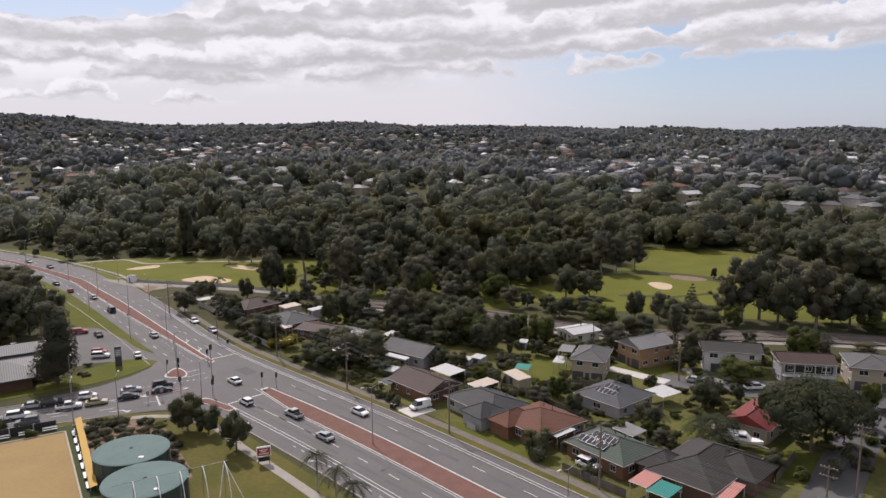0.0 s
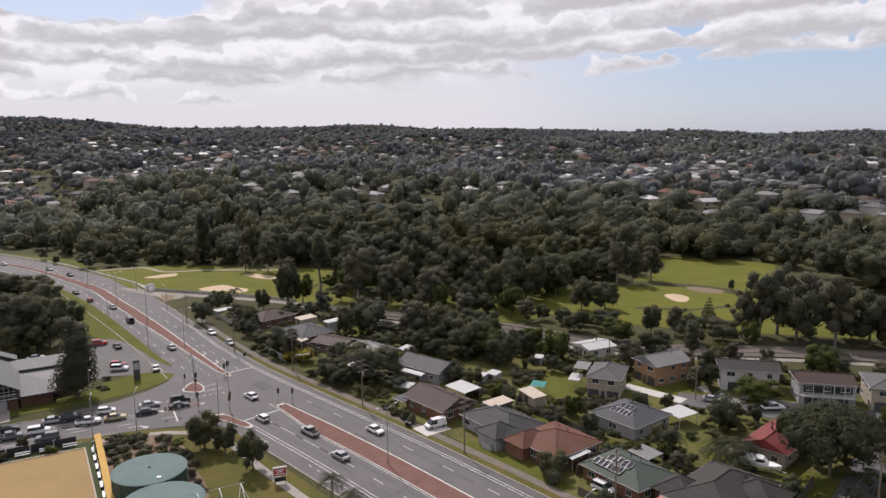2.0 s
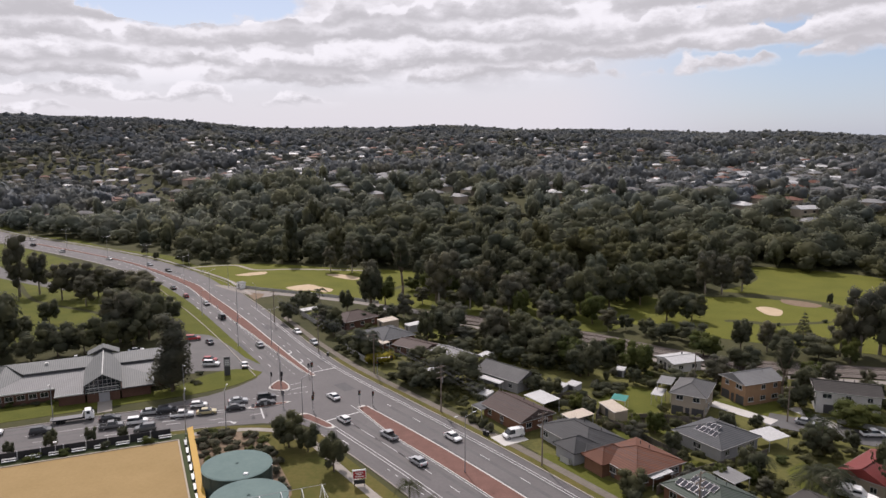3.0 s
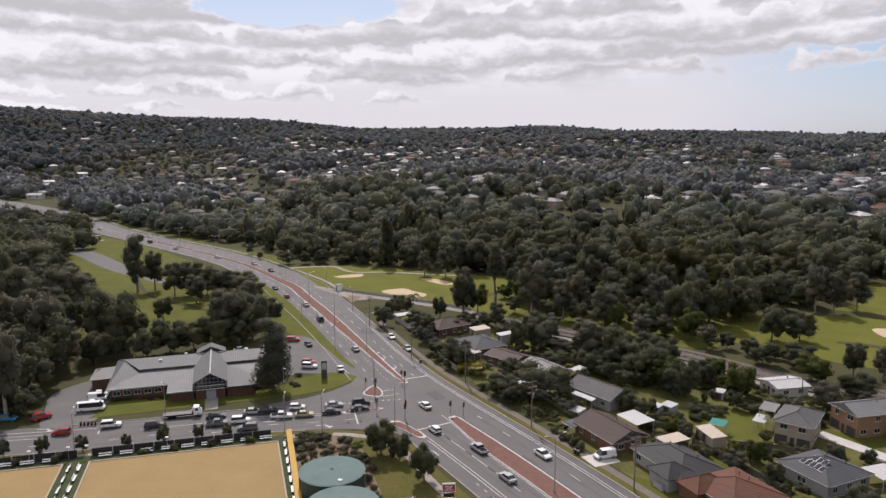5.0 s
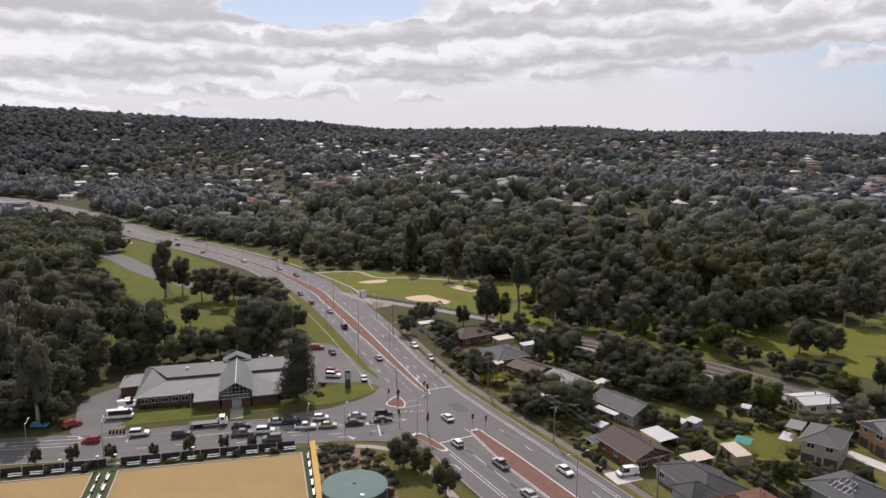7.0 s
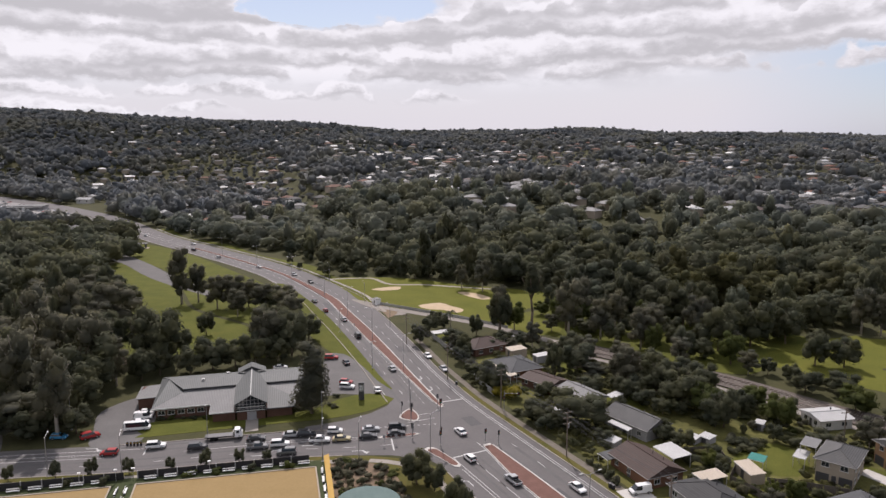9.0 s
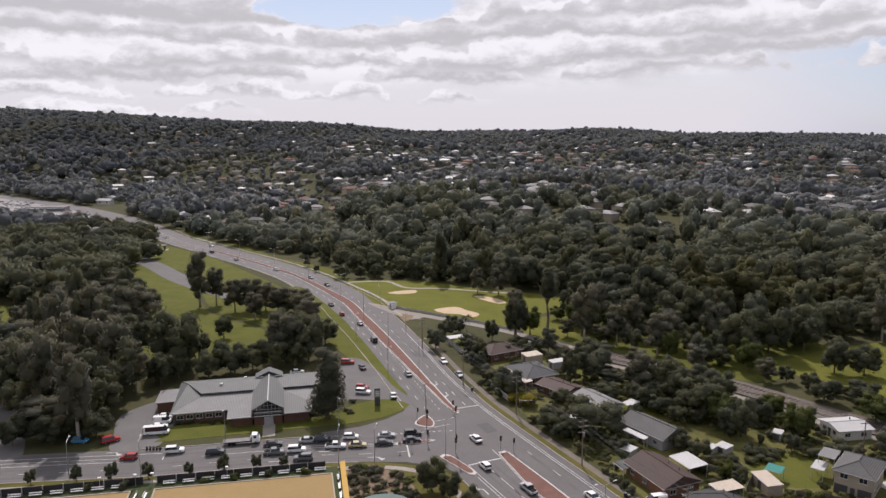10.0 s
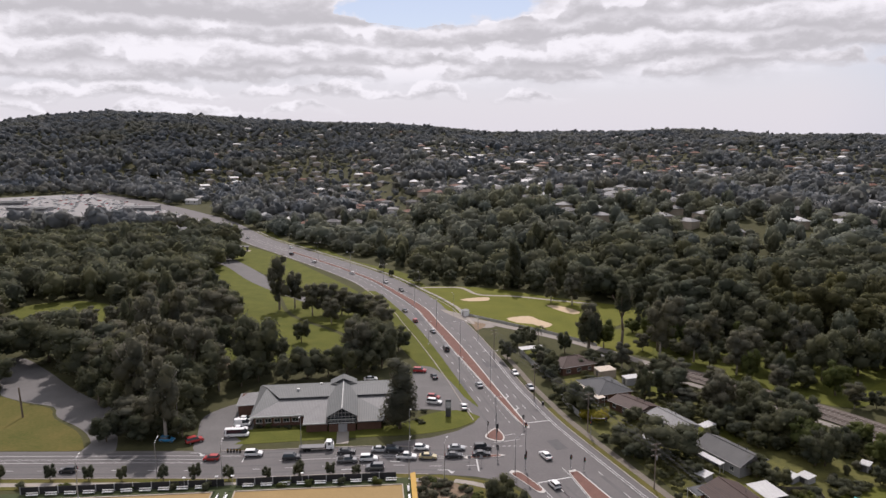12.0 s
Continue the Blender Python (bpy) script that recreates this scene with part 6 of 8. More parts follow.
forest("olive_woods", [p for p in near_wood if warm_stand(p)], CLOSE, 39, M["leaf_warm"], "rounded yellow-olive trees within the creek woods")
near_wood = [p for p in near_wood if not warm_stand(p)]
forest("creek_woods", near_wood, CLOSE, 37, M["leaf_far"], "dense dark eucalypt woods behind the golf course")
mid_wood = scatter(wood_rng, 90000, (-640, 60, 420, 640), lambda r: 10.8 + max(0, r - 420) * 0.006,
                   lambda x, y, r: (y > edge_y(x) or MAIN.where(x, y)[1] < -18) and not beside_bend(x, y) and 372 <= r < wood_end(x, y) and in_view(x, y) and not is_clear(x, y) and not inside(x, y, SHOPS), wood_size)

# ---------------------------------------------------------------- planting near the crossing
HOUSE_SPOTS = [(-4.6, 156.2, 8), (9, 144.4, 8.6), (19, 134.3, 8), (36.9, 147.9, 8), (30.2, 121.6, 8), (44.4, 114.4, 10), (63, 134.8, 8), (36.2, 168.4, 7), (51.9, 177.6, 7), (38.7, 199.4, 6.5), (71.8, 172.6, 8), (85.6, 162.6, 8), (99.6, 160.2, 8),
               (-63.6, 233, 8), (-47.6, 214.4, 9), (-24, 196, 6.5), (-45, 189.5, 5), (-8.2, 180.6, 7.5), (-36.5, 204, 7), (0.8, 163.2, 5)]
SHED_SPOTS = [(7, 177, 5), (17.2, 161.3, 5), (19.2, 166.6, 4), (30, 172.4, 5), (-51.3, 231.3, 5), (-41.7, 227.3, 4.5), (-29.6, 226.6, 5), (-81.5, 243, 6), (-15, 196.6, 4), (34, 107.5, 7), (45, 105, 4.5), (56, 126.5, 6), (50.5, 129, 5.5), (60, 122, 6), (10, 139, 4), (48, 149, 5), (-3.6, 147, 4), (22, 176, 7), (-34, 224, 4), (-78, 243, 7)]

KEY_TREES = [("round", -51.4, 134.9, 8.2, 3.7), ("round", -46.8, 133.5, 6.4, 2.9), ("round", -39.0, 125.8, 8.4, 3.4), ("bushy", -92.6, 163.2, 20.5, 6.4), ("umbrella", 67.6, 124.0, 14.2, 10.6), ("round", 56, 145, 7.3, 3.7), ("round", 40.5, 134.6, 6.2, 2.9), ("round", 17.2, 124.2, 5.2, 3.2),
             ("column", -53, 265, 27, 4.6), ("round", -63, 256, 17, 5.2), ("column", -40, 268, 19, 4.6), ("column", 58.5, 175, 16, 2.6), ("green", 70, 162.2, 6.2, 6.0)]
STRAND_TREES = [
    ("gum", -11.2, 251.7, 15.8, 6.0), ("round", 2.9, 290.0, 18.8, 7.9), ("round", 14.6, 257.6, 17.5, 7.1), ("round", 3.1, 247.3, 11.5, 4.4), ("gum", -7.2, 264.0, 14.3, 6.0), ("round", 25.8, 268.2, 17.8, 8.6),
    ("gum", -22.0, 274.0, 16.0, 6.0), ("round", 38.0, 275.0, 15.0, 7.0), ("gum", -36.0, 281.0, 19.0, 6.2), ("gum", 8.0, 274.0, 16.5, 6.4), ("round", -48.0, 292.0, 14.0, 6.0)]
GOLF_TREES = [("gum", 73.2, 297.1, 16.4, 5.7), ("gum", 83.1, 304.8, 15.8, 5.8), ("gum", 67, 298.5, 18.7, 5.2), ("round", 44, 251.1, 12.3, 4.9), ("round", 52.6, 252.1, 10.6, 5.9), ("round", 109.4, 283.1, 5, 1.3), ("gum", 67.8, 218.5, 9.5, 3.7), ("round", 79.9, 211.3, 7.1, 5.7), ("gum", 92.9, 216.2, 21, 6.8), ("gum", 87.5, 216, 15.1, 4.4), ("gum", 99.8, 219.3, 22.9, 5.6),
              ("round", 101, 209, 19, 7.4), ("gum", 112, 208, 22, 7.6), ("gum", 108, 217, 21, 7.6), ("round", 121, 206, 17, 6.6), ("round", 129, 210, 14, 6.0), ("gum", 140, 207, 18, 6.0), ("gum", -64, 258, 18, 5.6), ("gum", -38, 261, 21, 6.6), ("green", -59, 262, 12, 4.6), ("gum", -26, 260, 16, 5.7), ("gum", -100, 326, 13, 4.5),
              ("round", -179.8, 336.3, 8.2, 5.6), ("round", -170.8, 340.6, 6.9, 3.7), ("round", -163, 344.3, 8.2, 4.9), ("round", -151.7, 346.3, 5, 4.5), ("round", -131, 343.6, 10.3, 4.7), ("round", -124.4, 347.8, 8, 4.2), ("gum", -89.1, 324.8, 15.4, 5.8), ("round", -201.5, 346.7, 4.6, 1.9), ("gum", -214.9, 359.1, 6.9, 2.7)]
BELT_TREES = [("round", -22.4, 176.8, 10.2, 8.2), ("round", -33, 236.3, 8.6, 5.5), ("gum", -12.8, 210.6, 13.5, 5.6), ("round", -4.3, 210.1, 11.4, 5.9), ("round", 3, 199.5, 11.2, 7.2), ("round", 8.5, 212.6, 9.8, 4.9), ("round", -7.4, 197.6, 5.7, 3.9), ("round", -2, 192.7, 4.9, 3.4), ("round", 2.2, 194, 4.6, 2.9),
              ("round", 11.1, 188.2, 9.2, 4.7), ("round", 3, 171.5, 5.4, 3.1), ("round", -1.6, 175.2, 5.5, 3.4), ("green", 22.3, 209.7, 5.3, 3.8), ("round", 30.1, 204, 5.1, 2.8), ("gum", 22.6, 234.8, 8, 4.2), ("round", 28.5, 236.7, 5.8, 2.8), ("round", 34, 231.6, 6.2, 2.7), ("round", 40.6, 230.4, 4.1, 2.2), ("round", 43.5, 229.1, 3.7, 1.7),
              ("green", 47.7, 210.3, 7.9, 5.6), ("round", 56.3, 200.1, 6.9, 5.0), ("column", 65.7, 195.6, 11, 3.3), ("green", 71.7, 193.6, 5.3, 3.5), ("round", -87.3, 233.5, 8.1, 3.7), ("round", -89.3, 249.9, 6.7, 3.9), ("round", -86.4, 256.2, 5.5, 3.1), ("gum", -73.4, 229.4, 6.6, 2.3), ("gum", 2, 239.4, 9.2, 4.6), ("round", -59.9, 234.2, 4.7, 3.4), ("round", -51.5, 243.4, 5.4, 3.5), ("round", -35.3, 196.5, 4.4, 3.2), ("round", -29.5, 190, 5, 3.2), ("round", -14, 188, 5.4, 3.0), ("round", -29, 220, 10.5, 6.0), ("round", -92, 264, 5, 3.0), ("round", -27, 173.5, 3.6, 2.8), ("round", -15.5, 170.0, 3.6, 2.8), ("round", -34, 180.0, 3.4, 2.6), ("round", -54, 203.0, 4.0, 3.2), ("round", -59.5, 207.5, 4.0, 3.2), ("round", -66.5, 218, 6, 3.6),
              ("round", -33.9, 176.9, 6.0, 4.2), ("round", -30.0, 172.9, 5.2, 3.8), ("round", 13.2, 188.7, 10.5, 4.2), ("round", -8.5, 205.3, 7.0, 4.2), ("round", -0.2, 201.0, 6.4, 4.4)]
PARK_TREES = [("gum", -209.8, 257.1, 25.8, 6.8), ("gum", -205, 262.5, 18.3, 5.2), ("gum", -189.3, 254.7, 15.5, 6.4), ("gum", -184, 258.3, 15.5, 6.4), ("gum", -178, 261.4, 12.6, 6.8), ("gum", -166.6, 254.4, 13.4, 6.8), ("gum", -161.5, 260.4, 12.0, 6.6), ("gum", -153, 251, 12.4, 6.6), ("round", -137.1, 214.1, 15.8, 6.8), ("round", -124.5, 207, 15.2, 6.4), ("round", -133, 221, 13, 6.2), ("gum", -144, 240, 13.5, 6.8), ("gum", -173, 246, 12, 5.8), ("round", -148, 229, 12.0, 6.2), ("round", -139, 231, 11.0, 5.8),
              ("round", -168.3, 218.8, 9.5, 3.7), ("round", -160.0, 183.6, 20.5, 9.0), ("round", -160.2, 194.2, 10.1, 4.6), ("round", -145.5, 180.3, 9.6, 5.8), ("round", -140.4, 185, 11.4, 6.0), ("round", -135.2, 189.8, 9.6, 5.6), ("round", -130.7, 194.5, 11.6, 6.2), ("round", -125.5, 199.5, 9.0, 4.8), ("round", -155.5, 170, 10.4, 4.6), ("round", -153.5, 176, 8.9, 4.2), ("gum", -159, 163.5, 12.1, 4.6), ("gum", -162.5, 157.9, 24.5, 7.4), ("gum", -174.9, 154.1, 25.5, 7.4),
              ("gum", -197.3, 170.4, 27, 7.4), ("gum", -204, 189.3, 24, 7.2), ("gum", -183, 176, 21, 7.5), ("round", -178, 166, 18, 7.0), ("gum", -208, 206, 20, 8.0), ("gum", -173, 190, 15, 5.4), ("round", -151, 126, 9.6, 5.6), ("round", -159, 121.5, 8.6, 4.6), ("round", -155.5, 135, 10.4, 5.6), ("gum", -171, 144, 22, 7.6), ("round", -186, 147, 20, 7.8), ("round", -162, 146, 16, 6.4), ("round", -172, 135.5, 13, 5.6), ("round", -184, 139, 15, 6.2), ("round", -149.5, 130.0, 7.6, 4.6), ("round", -143.0, 132.6, 8.0, 4.8), ("round", -127.7, 224.7, 10.5, 5.4), ("round", -145.3, 241.7, 11.0, 5.6), ("round", -162.0, 256.8, 11.0, 5.6)]
for group in (KEY_TREES, STRAND_TREES, GOLF_TREES, BELT_TREES, PARK_TREES):
    for t in group:
        plant(*t)


def crowded(x, y, f=0.8):
    return any((x - a) ** 2 + (y - b) ** 2 < (f * c + 2.0) ** 2 for a, b, c in TREE_PLACES)


BUILT_W = [(-156, 163), (-150, 140), (-136, 124), (-88, 150), (-66, 172), (-83, 190), (-112, 216), (-128, 194), (-146, 174)]
OPEN_W = [[(-326, 204), (-317, 228), (-296, 232), (-274, 226), (-262, 208), (-264, 194), (-282, 184), (-300, 180)], [(-240, 80), (-240, 122), (-217, 134), (-186, 131), (-160, 120), (-156, 112), (-200, 90)], [(-156, 112), (-150, 117), (-153, 123), (-164, 132), (-176, 141), (-201, 148), (-250, 163), (-252, 143), (-228, 134), (-194, 128), (-172, 122)],
          [(-190, 178), (-178, 190), (-168, 182), (-180, 171)], [(-335, 354), (-298, 338), (-252, 306), (-262, 296), (-338, 338)]]


def hides_front(x, y):
    """Between a house and the open side from which it is seen."""
    for a, b, c in HOUSE_SPOTS + [(22, 172, 9), (-44, 191, 8)]:
        d = math.hypot(a, b)
        f, g = ((a - x) * a + (b - y) * b) / d, abs((a - x) * b - (b - y) * a) / d
        if 0 < f < c + 7 and g < c * 0.8:
            return True
    return False


def front_yard(x, y):
    """The strip of front gardens along the carriageway."""
    s, o = MAIN.where(x, y)
    return s < S_NOSE - 8 and 0 < o < right_edge(s) + 13


def west_ok(x, y, r):
    s, o = MAIN.where(x, y)
    if o > left_edge(s) - 7 or beside_bend(x, y) or r > 372 or not in_view(x, y, 4):
        return False
    s2, o2 = SIDE.where(x, y)
    if o2 < 11 or inside(x, y, BUILT_W) or inside(x, y, PARK_W) or any(inside(x, y, p) for p in OPEN_W):
        return False
    if inside(x, y, [(-79, 187), (-122, 240), (-150, 272), (-156, 262), (-128, 228), (-96, 201)]):
        return False
    az = math.degrees(math.atan2(-x, y))
    if (33.5 < az < 44.0 and r < 315) or (az < 34 and o > left_edge(s) - 26 and r < 300):
        return False
    return not crowded(x, y, 0.45)


planting = random.Random(77)
west = scatter(planting, 30000, (-420, 95, -80, 372), lambda r: 9.2, west_ok, wood_size)
west = [(x, y, r if d < 285 or not 49.5 < a < 59 else min(r, 5.5), h if d < 285 or not 49.5 < a < 59 else min(h, 2.5 + 0.2 * max(0.0, 362 - d)))
        for x, y, r, h in west for a, d in ((math.degrees(math.atan2(-x, y)), math.hypot(x, y)),)]
west.sort(key=lambda p: math.hypot(p[0], p[1]))
for i, (x, y, rr, hh) in enumerate(west[:90]):
    plant("gum" if planting.random() < 0.55 else "round", x, y, hh, rr)
if west[90:]:
    forest("woods_west", west[90:], CLOSE, 36, M["leaf_far"], "olive gum woods beside the park")


def belt_ok(x, y, r):
    s, o = RAIL.where(x, y)
    if abs(o) < 7.5 or (6 < o < 9.5) or (0 < o < 19 and x > 12) or inside(x, y, GOLF_E) or inside(x, y, GOLF_W) or near_road(x, y, 6) or y > edge_y(x) or (RAIL.where(x, y)[1] < 0 and y > 225):
        return False
    if any((x - a) ** 2 + (y - b) ** 2 < (c + 1.5) ** 2 for a, b, c in HOUSE_SPOTS + SHED_SPOTS) or crowded(x, y, 0.7):
        return False
    if hides_front(x, y):
        return False
    s, o = COURT.where(x, y)
    return abs(o) > 8 and y > 182 - 0.25 * x and x < 135


belt = scatter(planting, 8000, (-75, 150, 150, 275), lambda r: 9.6, belt_ok, lambda g, r: (g.uniform(3.0, 5.6), g.uniform(5, 11)))
belt.sort(key=lambda p: p[1])
for x, y, rr, hh in belt[:70]:
    plant(planting.choice(("round", "round", "gum", "green")), x, y, hh, rr)
if belt[70:]:
    forest("belt_trees", belt[70:], CLOSE, 38, M["leaf_dark"], "mixed trees between the houses and the railway")


strand = scatter(planting, 900, (-60, 236, 50, 310), lambda r: 8.4, lambda x, y, r: inside(x, y, [(-58, 270), (-40, 260), (-10, 249), (16, 240), (26, 252), (40, 284), (0, 294), (-40, 308), (-52, 298)]) and not crowded(x, y, 0.55) and not inside(x, y, GOLF_W), lambda g, r: (g.uniform(3.4, 5.8), g.uniform(6, 12)))
for x, y, rr, hh in strand:
    plant(planting.choice(("round", "green", "round", "gum")), x, y, hh, rr, "bushy tree on the rough golf lawn")


def lot_ok(x, y, r):
    if not inside(x, y, LOTS) or near_road(x, y, 5.5) or hides_front(x, y) or front_yard(x, y):
        return False
    if any((x - a) ** 2 + (y - b) ** 2 < (c * 0.92 + 1.0) ** 2 for a, b, c in HOUSE_SPOTS + SHED_SPOTS) or crowded(x, y, 0.6):
        return False
    if abs(COURT.where(x, y)[1]) < 6 or (x > 54 and y < 112):
        return False
    return True


YELLOW = (-44.0, 191.0)
for x, y, h, r in ((17.4, 179.1, 2.8, 2.2), (20.5, 180, 2.6, 2.5), (15.2, 181, 2.2, 2.0), (5.2, 164.4, 3.1, 2.7), (9.6, 170.5, 2.8, 2.5), (12.3, 166.6, 2.8, 2.6), (14.8, 173.1, 2, 2.1), (26.8, 193.1, 2.7, 2.3), (29.1, 190.3, 2.2, 2.2), (-59.8, 209.1, 4.3, 3.6), (-62.5, 212.5, 3.6, 3.0), (-16.9, 156.6, 2, 1.2), (-15.2, 154.4, 2.3, 1.2), (-13.6, 152.8, 2.3, 1.2),
                   (-12, 151, 2.5, 1.2), (-10.5, 149.5, 2.4, 1.2), (3, 165.6, 3.2, 2.5), (-45, 196, 2.6, 2.2), (-33, 186, 2.6, 2.2), (-27, 179, 2.2, 2.0), (-30, 182, 2.6, 2.2)):
    bush(x, y, r, h, planting.choice(("bush", "bush", "bush_green", "bush_olive")))
    TREE_PLACES.append((x, y, r))
lots = scatter(planting, 4000, (-75, 75, 118, 245), lambda r: 4.3, lot_ok, lambda g, r: (g.uniform(1.5, 3.1), g.uniform(3, 7)))
for x, y, rr, hh in lots:
    k = planting.random()
    if k < 0.46:
        plant(planting.choice(("round", "green", "gum")), x, y, hh, rr, "small garden tree in a back yard")
    elif k < 0.85:
        bush(x, y, rr * 0.8, hh * 0.45, planting.choice(("bush", "bush_green", "bush_olive")))
for x, y, h, r in ((66.6, 249.9, 1.4, 1), (71.5, 249.1, 1.2, 0.8), (80.4, 249.3, 1.4, 1), (64.7, 238.2, 1.5, 2), (66.5, 235.7, 1.5, 1.3), (97.9, 255.5, 1.4, 1.4)):
    bush(x, y, r, h, "bush", "low dark shrub on the golf course")
bush(YELLOW[0] + 0.4, YELLOW[1] + 1.2, 4.8, 4.6, "yellow", "large yellow-leaved flowering shrub")
bush(YELLOW[0] - 3.6, YELLOW[1] + 0.4, 3.2, 3.4, "yellow", "small yellow-leaved flowering shrub")
for x, y, r, h in ((-14.5, 153.0, 1.3, 1.6), (-12.5, 150.8, 1.3, 1.6), (-10.6, 148.6, 1.2, 1.5), (25, 114, 2.0, 3.0), (16, 121.5, 2.6, 3.2), (18, 175, 2.4, 2), (20, 178, 2.2, 1.8), (15, 178, 2.4, 2.0), (-52, 200, 2.6, 3.4), (-55, 203, 2.6, 3.6), (-58, 206, 2.4, 3.2),
                   (-92, 176, 1.4, 1.2), (-90, 170, 1.4, 1.0), (-88.5, 168.5, 1.2, 0.9)):
    bush(x, y, r, h)

# undergrowth between the houses
def under_ok(x, y, r):
    if near_road(x, y, 4.4) or abs(COURT.where(x, y)[1]) < 6.5 or abs(RAIL.where(x, y)[1]) < 10 or (x > 52 and y < 118):
        return False
    if not (inside(x, y, LOTS) or (-75 < x < 60 and 180 < y < 232 - 0.4 * x)) or inside(x, y, GOLF_E) or inside(x, y, GOLF_W):
        return False
    if (x - 22) ** 2 + (y - 171) ** 2 < 81 or (x - 47) ** 2 + (y - 138) ** 2 < 30 or (x - YELLOW[0]) ** 2 + (y - YELLOW[1] + 3) ** 2 < 36:
        return False
    if any((x - a) ** 2 + (y - b) ** 2 < (c * 0.9 + 1.2) ** 2 for a, b, c in HOUSE_SPOTS + SHED_SPOTS):
        return False
    s, o = MAIN.where(x, y)
    if -40 < x < -14 and right_edge(s) + 4.4 < o < right_edge(s) + 12 and not inside(x, y, [(-52, 184), (-38, 184), (-38, 198), (-52, 198)]):
        return True
    if front_yard(x, y) or (hides_front(x, y) and math.sin(x * 1.7 + y * 2.3) > -0.5):
        return False
    return math.sin(x / 5.2 + 1.3 * math.sin(y / 7.0)) * math.sin(y / 6.1 + x / 9.0) > -0.25


SHRUBS = [forest_template(np.random.default_rng(60 + i), "bush", 130, 0.16) for i in range(4)]
under = scatter(planting, 14000, (-75, 115, 118, 240), lambda r: 2.9, under_ok, lambda g, r: (g.uniform(1.3, 2.6), g.uniform(1.4, 3.4)))
forest("undergrowth", under, SHRUBS, 61, M["leaf_under"], "dense shrubs and creepers between the houses")
# shrubs along the building's front
for x, y in ((-128.6, 146.4), (-126.0, 147.8), (-123.4, 148.8), (-120.8, 150.0), (-117.6, 150.8), (-104.6, 157.0), (-102.4, 158.6), (-100.2, 160.2), (-98.0, 161.8)):
    bush(x, y, planting.uniform(0.9, 1.5), planting.uniform(1.0, 1.7), planting.choice(("bush", "bush", "bush_green")), "dark shrub along the building's front wall")
# garden bed round the tanks
sheet("garden_bed", [(-74, 140.6), (-66, 141.4), (-58, 138.2), (-50.5, 127), (-44, 116), (-47, 112), (-60, 122), (-68, 126)], 0.075, "dirt", "mulched garden bed round the water tanks", "garden bed")
bed = scatter(planting, 900, (-75, 112, -42, 142), lambda r: 1.75, lambda x, y, r: inside(x, y, [(-74, 140), (-66, 141), (-58, 138), (-50.5, 127), (-44, 116), (-47, 113), (-60, 123), (-68, 127)]) and math.hypot(x + 55.2, y - 118.1) > 7.6 and math.hypot(x + 48.2, y - 107) > 7.6 and planting.random() < 0.6, lambda g, r: (g.uniform(1.1, 2.0), g.uniform(1.2, 2.3)))
for x, y, rr, hh in bed:
    bush(x, y, rr, hh, planting.choice(("bush", "bush_olive", "bush_olive", "bush_green")), "low shrub in the mulched garden bed")
# young street trees on the side road's verge
for s, h in ((54, 2.4), (60.5, 3.4), (68, 3.8), (75.5, 2.6), (84, 3.6), (91.5, 4.0), (99, 3.8), (109, 3.2), (117, 3.4), (126, 3.8), (138, 3.4)):
    p = SIDE.at(s, -8.9)
    plant("round", p.x, p.y, h + 0.7, 0.8 + 0.2 * h, "young street tree on the grass verge", 0.06)
for s in (48, 57.5, 65, 71, 88, 95, 105, 121, 131):
    p = SIDE.at(s, -12.6)
    bush(p.x, p.y, planting.uniform(1.1, 2.1), planting.uniform(1.2, 2.2), planting.choice(("bush", "bush_green")), "rounded shrub beside the screen fence")


# palms
def frond_mesh(seed, n, length):
    """A palm's crown: arching fronds with narrow leaflets."""
    rng = random.Random(seed)
    bm = bmesh.new()
    for i in range(n):
        a = i * 6.283 / n + rng.uniform(-0.2, 0.2)
        lift = rng.uniform(0.1, 0.9)
        d = Vector((math.cos(a), math.sin(a), 0))
        side = Vector((-d.y, d.x, 0))
        pts = []
        for k in range(7):
            t = k / 6
            pts.append(d * length * t + Vector((0, 0, length * (lift * t - 0.95 * t * t))))
        for k in range(6):
            w0, w1 = 0.22 * length * math.sin(math.pi * (0.12 + 0.85 * k / 6)), 0.22 * length * math.sin(math.pi * (0.12 + 0.85 * (k + 1) / 6))
            for sg in (-1, 1):
                drop = Vector((0, 0, -0.5))
                for h in (0.0, 0.5):
                    p = pts[k].lerp(pts[k + 1], h)
                    q = pts[k].lerp(pts[k + 1], h + 0.33)
                    e = q + side * sg * w0 + drop * w0 + d * 0.1 * length
                    bm.faces.new([bm.verts.new(p), bm.verts.new(q), bm.verts.new(e)])
    return mesh_of(bm, "fronds", M["leaf_deep"])


PALMS = [frond_mesh(i, 22, 2.7) for i in range(2)]


def palm(x, y, h, size=1.0, label="slender palm tree with drooping fronds"):
    ob = empty("palm_tree", pose(x, y, float(terrain(x, y)), 0, 0, planting.uniform(0, 360)), label, "palm tree")
    bm = bmesh.new()
    tube(bm, (0, 0, -0.2), (0.1, 0, h * 0.5), 0.17, 0.13)
    tube(bm, (0.1, 0, h * 0.5), (0.05, 0.05, h), 0.13, 0.11)
    part("trunk", bm, M["pale_bark"], ob)
    f = new("fronds", planting.choice(PALMS))
    f.parent = ob
    f.location = (0.05, 0.05, h)
    f.scale = (size, size, size)
    return ob


